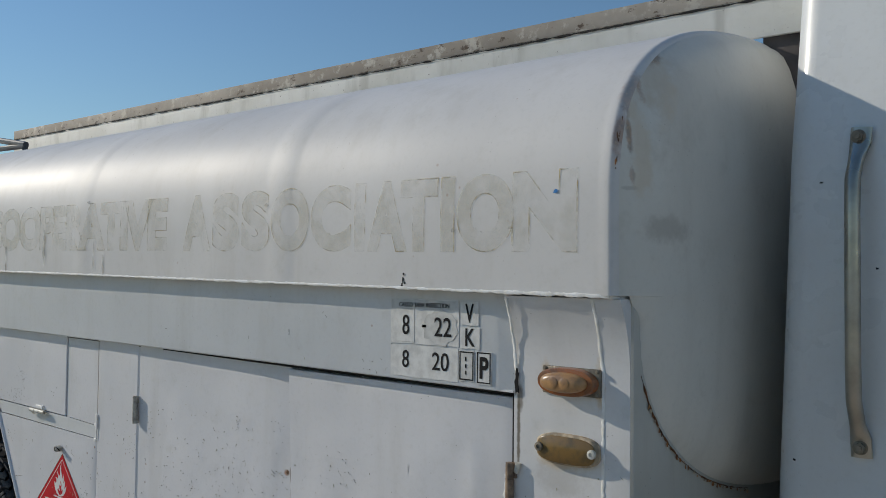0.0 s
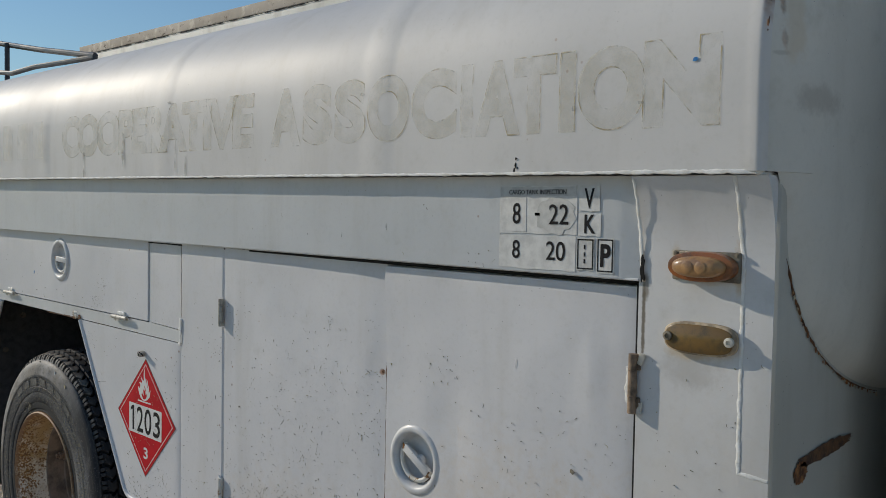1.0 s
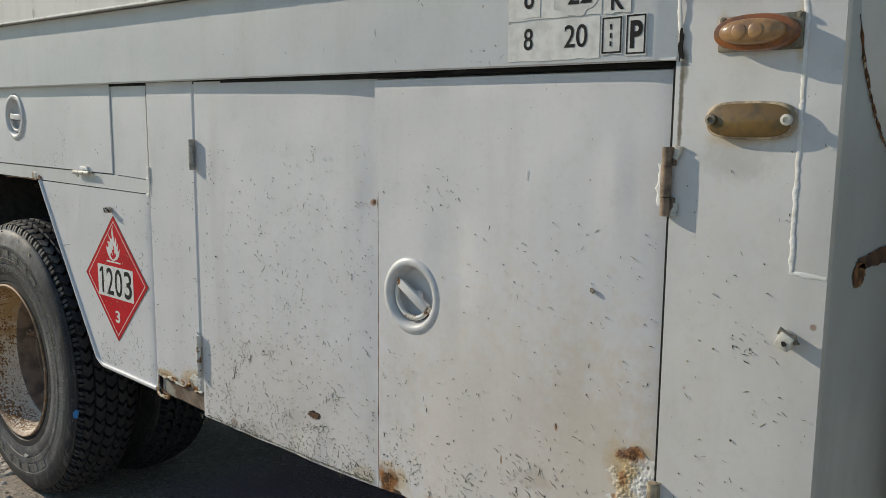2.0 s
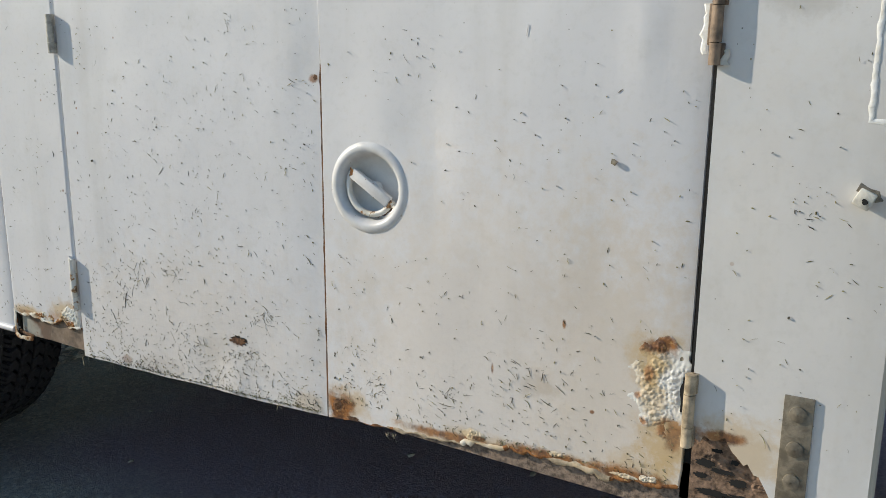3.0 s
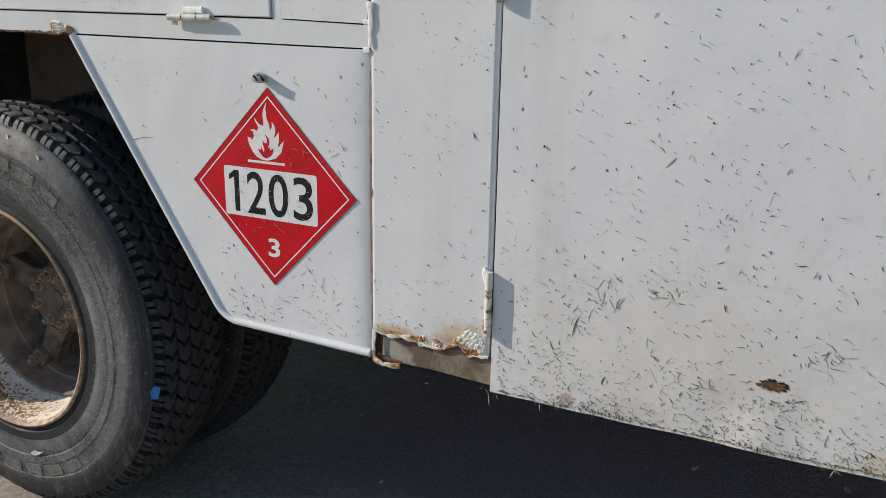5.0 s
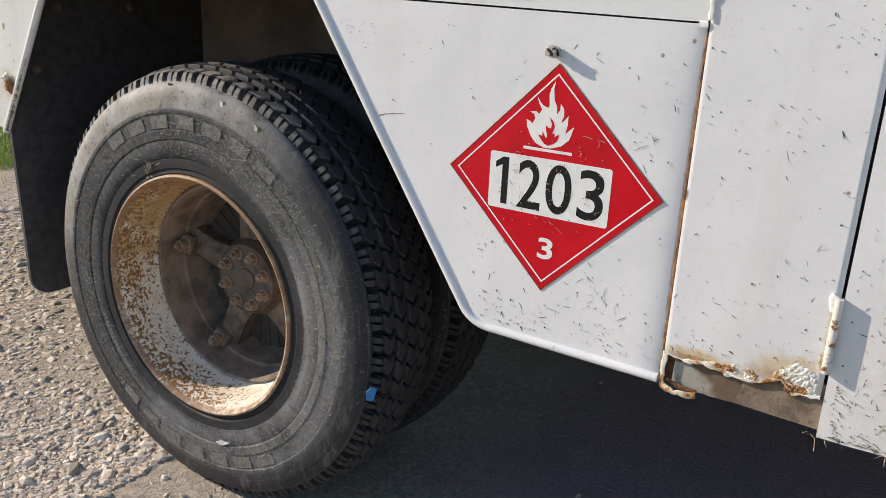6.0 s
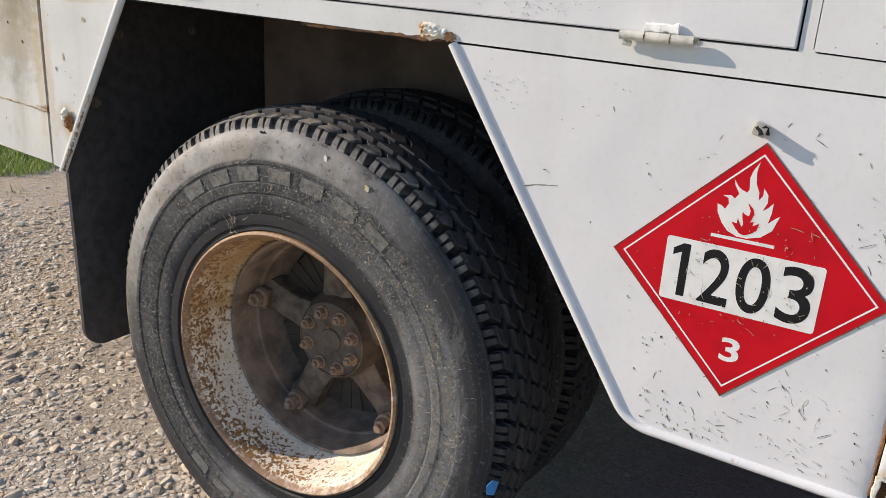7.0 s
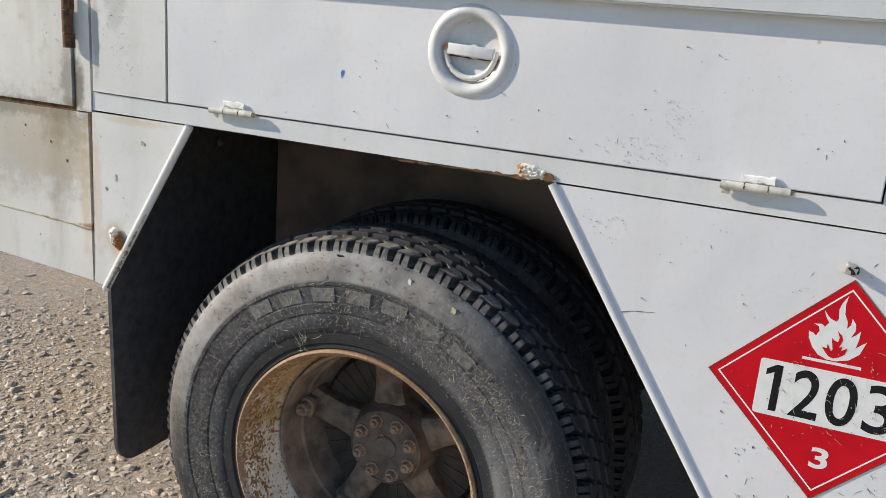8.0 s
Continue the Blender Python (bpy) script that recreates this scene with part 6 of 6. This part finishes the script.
for k in range(BLOCKS):
    for row in range(5):
        tread_block(whole, row, k)
        if k not in [q % BLOCKS for q in shown]:
            tread_block(bm, row, k)
tagged(part("tread", finish(bm), M_RUBBER, wheel, "rest of the lug tread and shoulder teeth", 30), kind="stuff")
bm = bmesh.new()
lathe(bm, [(0.266, 0.133), (0.262, 0.128), (0.256, 0.130), (0.253, 0.140), (0.251, 0.185), (0.247, 0.200), (0.241, 0.204), (0.239, 0.215), (0.238, 0.262), (0.225, 0.285)], 96)
part("spacer_band", bm, M_BAND, wheel, "brown rusty spacer band", 40)
bm = bmesh.new()
rings = lathe(bm, [(0.255, 0.40), (0.235, 0.30), (0.215, 0.268), (0.213, 0.263), (0.16, 0.262), (0.03, 0.262)], 72)
part("brake_drum", bm, M_DRUM, wheel, "dark finned brake drum", 40)
bm = bmesh.new()
v = [bm.verts.new((r * math.cos(t), y, r * math.sin(t))) for r, y in ((0.226, 0.30), (0.214, 0.2595), (0.135, 0.2595), (0.135, 0.27)) for t in (0, 0.05)]
for f in ((0, 1, 3, 2), (2, 3, 5, 4), (4, 5, 7, 6), (0, 2, 4, 6), (1, 3, 5, 7)):
    bm.faces.new([v[i] for i in f])
fin = part("drum_fin", bm, M_DRUM, wheel)
for k in range(1, 36):
    ob = new("drum_fin", fin.data)
    ob.parent = wheel
    ob.rotation_euler = (0, 2 * math.pi * k / 36, 0)
# cast hub with five spokes
bm = bmesh.new()
rings = lathe(bm, [(0.115, 0.262), (0.110, 0.225), (0.096, 0.196), (0.094, 0.186), (0.091, 0.184), (0.088, 0.187), (0.030, 0.188), (0.028, 0.183), (0.012, 0.182)], 56)
bm.faces.new(rings[-1])
hub = part("hub", bm, M_HUB, wheel, "rusty cast hub", 40)
SPOKES = [240.8 + 72 * i for i in range(5)]
bm = bmesh.new()
sec = []
for r, half, yf, yb in ((0.080, 0.046, 0.212, 0.262), (0.14, 0.036, 0.212, 0.265), (0.20, 0.036, 0.216, 0.27), (0.232, 0.042, 0.213, 0.28), (0.245, 0.040, 0.213, 0.28)):
    sec.append([bm.verts.new((r, y, u)) for u, y in ((-half, yb), (-half, yf + 0.012), (-half * 0.6, yf), (half * 0.6, yf), (half, yf + 0.012), (half, yb))])
for p, q in zip(sec, sec[1:]):
    for i in range(5):
        bm.faces.new((p[i], p[i + 1], q[i + 1], q[i]))
bm.faces.new(sec[-1])
spoke = part("spoke", bm, M_IRON, wheel, "cast hub spoke", 40)
for i, deg in enumerate(SPOKES):
    ob = new("spoke", spoke.data) if i else spoke
    ob.parent = wheel
    ob.rotation_euler = (0, -radians(deg), 0)
for i in range(8):
    a = radians(20 + 45 * i)
    part("hub_nut", nut(bmesh.new(), (0.070 * math.cos(a), 0.187, 0.070 * math.sin(a)), 0.0125, 0.019), M_NUT, wheel, "rusty hub nut", 30)
for deg in SPOKES:
    a = radians(deg)
    c, s = math.cos(a), math.sin(a)
    bm = boxed(-0.028, 0.028, 0.196, 0.216, -0.026, 0.018, bevel=0.005)
    m = Matrix.Translation((0.238 * c, 0, 0.238 * s)) @ Matrix.Rotation(-(a - math.pi / 2), 4, "Y")
    bmesh.ops.transform(bm, verts=bm.verts, matrix=m)
    part("rim_clamp", bm, M_IRON, wheel, "rusty rim clamp", 40)
    part("clamp_nut", nut(bmesh.new(), (0.233 * c, 0.197, 0.233 * s), 0.018, 0.026), M_NUT, wheel, "rusty clamp nut", 30)
part("hub_rust_mark", blob(-0.004, 0.006, 0.016, 0.024, 0.1855, rnd, 18, 0.4, 0.001), M_RUST, wheel)
bm = plate([(-0.011, -0.016), (0.003, -0.017), (0.006, -0.008), (0.011, 0.012), (-0.002, 0.016), (-0.013, 0.004)], 0, 0.002, 0)
bmesh.ops.transform(bm, verts=bm.verts, matrix=Matrix.Translation((0.532, 0.018, -0.092)) @ Matrix.Rotation(radians(40), 4, "Z"))
chip = part("blue_chip", bm, M_BLUE, wheel, "blue plastic chip caught in the tread")


def on_side(r):
    a = r.uniform(0, 2 * math.pi) if r.random() < 0.55 else r.gauss(0.35, 0.75)
    q = r.triangular(0.335, 0.485, 0.42)
    return q * math.cos(a), q * math.sin(a)


def side_y(x, z):
    q = math.hypot(x, z)
    return 0.0125 + max(0, 0.385 - q) * 0.05 + max(0, q - 0.45) * 0.3 - 0.0040


straw = part("stuck_straw", clippings(on_side, side_y, 3600, rnd, (0.002, 0.018), 0.5, 1.6, 0.00048), M_STRAW, wheel, "bits of dry grass stuck to the tyre", 0)
tagged(straw, kind="stuff")
scratch = part("sidewall_scratch", clippings(on_side, lambda x, z: side_y(x, z) - 0.0002, 1500, rnd, (0.003, 0.020), 1.1, 0.9, 0.00040), M_SCRATCH, wheel, "pale scratches in the sidewall", 0)
tagged(scratch, kind="stuff")
crumbs = part("mud_crumb", clippings(on_side, side_y, 2600, rnd, (0.0008, 0.0030), 0.5, 1.6, 0.0008), M_CRUMB, wheel, "crumbs of dry mud on the sidewall", 0)
tagged(crumbs, kind="stuff")
tuft = part("straw_tuft", clippings(lambda r: (-0.130 + r.gauss(0, 0.006), 0.305 + r.gauss(0, 0.012)), 0.009, 26, rnd, (0.012, 0.03), 1.0, 1.2, 0.0008), M_STRAW, wheel, "tuft of dry grass", 0)

for x, z, rx, rz, y, m, lab in ((0.078, -0.371, 0.024, 0.006, 0.0065, M_PAPER, "white scuff on the sidewall"), (-0.051, 0.508, 0.010, 0.005, 0.0225, M_BLACK, "dark nick in the shoulder"),
                             (0.113, 0.486, 0.0035, 0.009, 0.0155, M_PAPER, "white chip stuck to the shoulder"), (0.214, 0.446, 0.006, 0.006, 0.0135, M_STRAW, "tan crumb on the shoulder")):
    bm = blob(0, 0, rx, rz, 0, rnd, 16, 0.4, 0.002)
    bmesh.ops.transform(bm, verts=bm.verts, matrix=Matrix.Translation((x, y, z)) @ Matrix.Rotation(-0.3 if z < 0 else -math.atan2(x, z) * 0.6, 4, "Y"))
    part("tyre_mark", bm, m, wheel, lab, 0)
inner = part("inner_wheel", rim_mesh(), M_IRON, truck, "inner dual wheel", 40)
inner.matrix_basis = Matrix.Translation((WX, 0.62, WZ)) @ Matrix.Rotation(math.pi, 4, "Z")
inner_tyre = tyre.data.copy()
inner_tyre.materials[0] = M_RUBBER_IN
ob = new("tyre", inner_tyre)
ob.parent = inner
tagged(ob, "inner dual tyre, darkened for the shade of the wheel well")
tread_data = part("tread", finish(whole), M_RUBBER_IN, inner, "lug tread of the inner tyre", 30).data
tagged(inner.children[-1], kind="stuff")
for y, turn in ((2.40, math.pi), (1.78, 0.0)):
    far = new("dual_wheel", inner.data)
    far.parent = truck
    far.matrix_basis = Matrix.Translation((WX, y, WZ)) @ Matrix.Rotation(turn, 4, "Z")
    ob = new("tyre", inner_tyre)
    ob.parent = far
    ob = tagged(new("tread", tread_data), "lug tread", kind="stuff")
    ob.parent = far
for y, turn in ((0.32, 0.0), (2.08, math.pi)):
    front = new("front_wheel", inner.data)
    front.parent = truck
    front.matrix_basis = Matrix.Translation((2.35, y, WZ)) @ Matrix.Rotation(turn, 4, "Z")
    ob = new("tyre", inner_tyre)
    ob.parent = front
    ob = tagged(new("tread", tread_data), "lug tread", kind="stuff")
    ob.parent = front
# unseen, added to keep far-side skylight off the ground below
part("side_locker", boxed(-1.5, 0.93, 1.72, 2.38, 0.14, 0.64, bevel=0.01), M_INSIDE, truck, "unseen dark block along the far side that keeps skylight out")
# plain box, out of sight, that blocks sky light coming in beneath the cab
part("front_axle_beam", boxed(1.9, 2.6, 0.62, 1.78, 0.40, 0.62, bevel=0.02), M_INSIDE, truck, "unseen block for front axle and sump that keeps light out")
bm = bmesh.new()
lathe(bm, [(0.07, 0.40), (0.07, 2.0)], 24)
bmesh.ops.translate(bm, verts=bm.verts, vec=(WX, 0, WZ))
part("axle", bm, M_INSIDE, truck, "dark rear axle")

# ---- cab ----
CY = 0.30
bm = bmesh.new()
sec = []
for z, x0 in ((0.55, 1.048), (1.0, 1.064), (1.5, 1.083), (2.0, 1.102), (2.35, 1.114), (2.55, 1.125), (2.66, 1.17), (2.70, 1.24)):
    lean = max(0, z - 2.2) * 0.25
    row = [(2.75, CY + lean)]
    row += [(x0 + 0.05 - 0.05 * math.cos(radians(a)) * 1.0, CY + lean + 0.05 - 0.05 * math.sin(radians(a))) for a in (90, 70, 50, 30, 10, 0)]
    row += [(x0, 2.10 - lean), (2.75, 2.10 - lean)]
    sec.append([bm.verts.new((x, y, z)) for x, y in row])
for a, b in zip(sec, sec[1:]):
    for i in range(len(a)):
        j = (i + 1) % len(a)
        bm.faces.new((a[i], a[j], b[j], b[i]))
bm.faces.new(sec[-1]), bm.faces.new(sec[0])
cab = part("cab", bm, M_CAB, truck, "white cab rear corner with a metal grab handle", 50)
HX = 1.234
pts = [(HX + 0.008, CY - 0.006, 2.045), (HX + 0.006, CY - 0.008, 2.015), (HX + 0.002, CY - 0.020, 1.985), (HX + 0.000, CY - 0.036, 1.95), (HX + 0.000, CY - 0.040, 1.89), (HX + 0.000, CY - 0.040, 1.62),
       (HX + 0.000, CY - 0.036, 1.555), (HX + 0.002, CY - 0.020, 1.51), (HX + 0.004, CY - 0.008, 1.488), (HX + 0.005, CY - 0.006, 1.452)]
handle = part("grab_handle", tube(bmesh.new(), pts, 0.0135, 14, lambda i: (1.35, 0.45) if i in (0, 1, 8, 9) else (1, 1)), M_HANDLE, cab, "bent metal grab handle", 60)
for z in (2.028, 1.470):
    part("handle_bolt", nut(bmesh.new(), (HX + 0.004, CY - 0.012, z), 0.0095, 0.008), M_STEEL, handle)
for x, z in ((1.265, 1.79), (1.17, 1.95), (1.12, 1.43), (1.28, 1.48)):
    part("paint_chip", blob(x, z, 0.003, 0.002, CY - 0.0008, rnd, 10, 0.4, 0.0006), M_BLACK, cab)

# ---- grass clippings on the panels ----
rnd = random.Random(33)


def patch(x0, x1, z0, z1, power):
    """Places that crowd towards the lower edge, in loose clusters."""
    seeds = []

    def pick(r):
        if seeds and r.random() < 0.35:
            x, z = seeds[int(len(seeds) * r.random())]
            x, z = x + r.gauss(0, 0.028), z + r.gauss(0, 0.022)
        else:
            x, z = r.uniform(x0, x1), z0 + (z1 - z0) * r.random() ** power
            if r.random() < 0.2:
                seeds.append((x, z))
        return min(max(x, x0), x1), min(max(z, z0), z1)

    return pick


for parent, x0, x1, z0, z1, power, count, y in ((left_door, -0.69, -0.02, 0.628, 1.40, 4.0, 1900, door_skew), (right_door, 0.02, 0.67, 0.665, 1.36, 3.0, 640, lambda x, z: right_skew(x, z) - 0.004),
                                                (post, -0.95, -0.72, 0.70, 1.40, 2.0, 170, -0.001), (panel, -1.36, -0.98, 0.67, 1.18, 1.7, 230, 0.001), (pillar, 0.72, 0.93, 0.78, 1.5, 1.6, 110, QY),
                                                (locker, -2.5, -1.25, 1.30, 1.52, 1.5, 40, 0.0), (strip, -0.6, 0.68, 1.56, 1.72, 1.0, 20, SY), (fender, -2.80, -2.70, 0.97, 1.2, 1.0, 8, 0.001), (panel, -1.60, -1.40, 0.98, 1.2, 1.0, 12, 0.001)):
    ob = part("stuck_grass", clippings(patch(x0, x1, z0, z1, power), y, count, rnd, (0.0011, 0.0125), -0.95, 0.85, 0.00072), M_BLADE, parent, "dark bits of cut grass stuck to the paint", 0)
    tagged(ob, kind="stuff")
for cx, cz, skew, parent, y in ((-0.40, 0.87, 0.02, left_door, door_skew), (-0.50, 0.86, 0.02, left_door, door_skew), (-0.55, 0.80, 0.02, left_door, door_skew), (-0.24, 0.70, 0.02, left_door, door_skew),
                                (-0.20, 0.71, 0.015, left_door, door_skew), (-0.37, 0.72, 0.025, left_door, door_skew), (-0.15, 0.80, 0.02, left_door, door_skew), (0.12, 0.70, 0.015, right_door, lambda x, z: right_skew(x, z) - 0.004),
                                (-0.62, 0.72, 0.03, left_door, door_skew), (0.28, 0.72, 0.02, right_door, lambda x, z: right_skew(x, z) - 0.004), (-1.08, 0.75, 0.03, panel, 0.001)):
    bm = clippings(lambda r: (cx + r.gauss(0, skew), cz + r.gauss(0, skew * 0.8)), y, 26, rnd, (0.005, 0.024), -0.8, 1.2, 0.0006)
    tagged(part("stuck_grass", bm, M_BLADE, parent, "clump of dried grass stuck to the paint", 0), kind="stuff")
for cx, cz, sx, sz, count, parent, y in ((-2.745, 1.47, 0.022, 0.05, 110, truck, 0.0), (-2.70, 1.37, 0.02, 0.03, 30, truck, 0.0), (-1.516, 1.387, 0.02, 0.018, 50, locker, 0.0), (-1.555, 1.318, 0.05, 0.012, 70, locker, 0.0),
                                         (-1.62, 1.18, 0.02, 0.015, 26, panel, 0.001), (-3.0, 1.18, 0.10, 0.05, 40, rear_plate, 0.0), (-2.93, 1.45, 0.02, 0.05, 50, rear_door, -0.003)):
    bm = clippings(lambda r: (cx + r.gauss(0, sx), cz + r.gauss(0, sz)), y, count, rnd, (0.0006, 0.0022), -1.2, 0.8, 0.00042)
    tagged(part("paint_speck", bm, M_STEEL, parent, "dark specks of worn paint", 0), kind="stuff")
part("paint_chip", blob(-2.163, 1.392, 0.004, 0.007, -0.0006, rnd, 14, 0.4, 0.0004), M_BLUE, locker)
bm = clippings(lambda r: (0.43 + r.gauss(0, 0.045), 0.785 + r.gauss(0, 0.025)), -0.004, 42, rnd, (0.006, 0.024), -0.5, 0.6, 0.0008)
tagged(part("stuck_grass", bm, M_BLADE, right_door, "clump of dried grass stuck to the paint", 0), kind="stuff")
pl = part("stuck_grass", clippings(lambda r: (PC + r.uniform(-0.09, 0.09), PZ + r.uniform(-0.09, 0.09)), PY - 0.0012, 90, rnd), M_STRAW, placard, "dry bits stuck to the placard", 0)
tagged(pl, kind="stuff")
bm = clippings(lambda r: (r.choice((-0.60, -0.58, -0.32, -0.13, -0.10, -0.69, 0.15)) + r.gauss(0, 0.012), 0.628), -0.001, 34, rnd, (0.008, 0.024), -1.4, 0.5, 0.0006)
part("hanging_straw", bm, M_STRAW, left_door, "straws hanging from the door's edge", 0)

# ---- ground ----
GZ = WZ - TR * 1.034 + 0.004
rnd = random.Random(8)
bm = bmesh.new()
bmesh.ops.create_grid(bm, x_segments=60, y_segments=60, size=0.5)
for v in bm.verts:
    for i in (0, 1):
        u = v.co[i] * 2
        v.co[i] = math.copysign(abs(u) ** 3.2, u) * 600
    v.co.x -= 3.0
    d = v.co.length
    v.co.z = GZ + 0.02 * noise.noise(v.co * 0.5) * min(1, d / 4) - 0.004
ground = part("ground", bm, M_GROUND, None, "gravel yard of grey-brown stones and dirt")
tagged(ground, category="ground", kind="structure")


def ground_z(x, y):
    return GZ - 0.004


def scatter(count, place, size, r, fine=False):
    """Loose stones in one mesh: crushed chips, or rounder pebbles."""
    verts, faces = [], []
    t = (1 + 5 ** 0.5) / 2
    if fine:
        form = [Vector(p) for p in ((-0.8, -0.8, -0.5), (0.8, -0.8, -0.5), (0.8, 0.8, -0.5), (-0.8, 0.8, -0.5), (-0.6, -0.55, 0.8), (0.55, -0.6, 0.65), (0.6, 0.5, 0.8), (-0.5, 0.6, 0.7))]
        tri = ((0, 1, 5, 4), (1, 2, 6, 5), (2, 3, 7, 6), (3, 0, 4, 7), (4, 5, 6), (4, 6, 7))
    else:
        form = [Vector(p).normalized() for p in ((-1, t, 0), (1, t, 0), (-1, -t, 0), (1, -t, 0), (0, -1, t), (0, 1, t), (0, -1, -t), (0, 1, -t), (t, 0, -1), (t, 0, 1), (-t, 0, -1), (-t, 0, 1))]
        tri = ((0, 11, 5), (0, 5, 1), (0, 1, 7), (0, 7, 10), (0, 10, 11), (1, 5, 9), (5, 11, 4), (11, 10, 2), (10, 7, 6), (7, 1, 8), (3, 9, 4), (3, 4, 2), (3, 2, 6), (3, 6, 8), (3, 8, 9), (4, 9, 5), (2, 4, 11), (6, 2, 10), (8, 6, 7), (9, 8, 1))
    for _ in range(count):
        x, y = place(r)
        if noise.noise(Vector((x * 1.7, y * 1.7, 3.3))) + 0.5 * noise.noise(Vector((x * 5, y * 5, 7.1))) < r.uniform(-1.5, -0.35):
            continue
        if y > 0.1 and -2.2 < x < 1.2 and r.random() < 0.97:
            continue
        s = min(size * math.exp(r.gauss(0, 0.5)), size * 3.2)
        a, sx, sy, sz = r.uniform(0, 6.3), r.uniform(0.8, 1.4), r.uniform(0.6, 1.0), r.uniform(0.35, 0.62)
        c, d = math.cos(a), math.sin(a)
        base = len(verts)
        for p in form:
            k = s * r.uniform(0.62, 1.2)
            px, py = p.x * sx * k, p.y * sy * k
            verts.append((x + c * px - d * py, y + d * px + c * py, ground_z(x, y) + s * sz * 0.35 + p.z * sz * k))
        faces += [tuple(base + i for i in f) for f in tri]
    me = bpy.data.meshes.new("gravel")
    me.from_pydata(verts, [], faces)
    me.materials.append(M_STONE)
    return me


for count, size, place, fine, lab in ((130000, 0.0046, lambda r: (-2.3 - 2.8 * r.random() ** 1.2, r.gauss(0.15, 0.55)), True, "loose grey-brown gravel beside the truck"),
                                      (15000, 0.0082, lambda r: (-2.3 - 3.0 * r.random() ** 1.15, r.gauss(0.2, 0.6)), False, "flat grey-brown lumps packed into the dirt"),
                                      (4200, 0.0078, lambda r: (-2.3 - 2.9 * r.random() ** 1.15, r.gauss(0.3, 0.7)), False, "larger grey stones in the gravel"),
                                      (9000, 0.0075, lambda r: (r.gauss(-1.5, 3.2), r.gauss(-1.2, 2.2)), False, "stray stones over the yard")):
    tagged(new("gravel", scatter(count, place, size, rnd, fine)), lab, "gravel", kind="stuff")


def blades(count, place, r):
    verts, faces = [], []
    for _ in range(count):
        x, y = place(r)
        h, a, w = r.uniform(0.02, 0.075), r.uniform(0, 6.3), r.uniform(0.002, 0.006)
        if noise.noise(Vector((x * 3, y * 3, 1.0))) + (x + 5.9) * -0.9 < r.uniform(-0.3, 0.3):
            continue
        dx, dy = math.cos(a), math.sin(a)
        bend = r.uniform(0.2, 0.9) * h
        b = len(verts)
        for t in (0, 0.5, 1):
            k = w * (1 - t * 0.95)
            ox, oy = x + dx * bend * t * t, y + dy * bend * t * t
            verts += [(ox - dy * k, oy + dx * k, GZ - 0.006 + h * t), (ox + dy * k, oy - dx * k, GZ - 0.006 + h * t)]
        faces += [(b, b + 1, b + 3, b + 2), (b + 2, b + 3, b + 5, b + 4)]
    me = bpy.data.meshes.new("grass")
    me.from_pydata(verts, [], faces)
    me.materials.append(M_GRASS)
    return me


tagged(new("grass", blades(42000, lambda r: (-5.35 - 3.2 * r.random() ** 1.3, r.uniform(0.2, 4.0)), rnd)), "short green grass at the yard's edge", "grass", kind="stuff")


def stone(x, y, size, r):
    """A single pebble or lump of rock, half sunk in the gravel."""
    bm = bmesh.new()
    bmesh.ops.create_icosphere(bm, subdivisions=2, radius=1.0)
    off, turn = Vector((r.uniform(0, 90), r.uniform(0, 90), r.uniform(0, 90))), r.uniform(0, 6.3)
    sx, sy, sz = size, size * r.uniform(0.6, 0.9), size * r.uniform(0.38, 0.6)
    for v in bm.verts:
        k = 1 + 0.28 * noise.noise(v.co * 1.3 + off) + 0.10 * noise.noise(v.co * 3.5 + off)
        px, py = v.co.x * k * sx, v.co.y * k * sy
        v.co = Vector((x + px * math.cos(turn) - py * math.sin(turn), y + px * math.sin(turn) + py * math.cos(turn), GZ - 0.004 + sz * 0.45 + v.co.z * k * sz))
    return bm


for x, y, size, pale in ((-3.073, 0.026, 0.020, True), (-2.791, -0.164, 0.022, True), (-2.583, -0.170, 0.022, True), (-2.678, 0.091, 0.020, True), (-2.612, 0.002, 0.016, True), (-3.065, 0.155, 0.016, False),
                         (-2.683, -0.244, 0.024, False), (-2.587, -0.097, 0.015, False), (-4.009, 0.720, 0.024, True), (-2.535, 0.144, 0.018, False), (-2.50, 0.10, 0.014, False), (-3.35, 0.36, 0.022, False),
                         (-3.55, 0.22, 0.018, True), (-3.22, -0.05, 0.016, False), (-2.92, 0.02, 0.015, False), (-6.041, 2.392, 0.06, True)):
    tagged(part("stone", stone(x, y, size, rnd), M_PALE_STONE if pale else M_DARK_STONE, None, "pale smooth stone lying in the gravel" if pale else "grey-brown rough stone lying in the gravel", 50), category="stone", group="stones in the gravel")
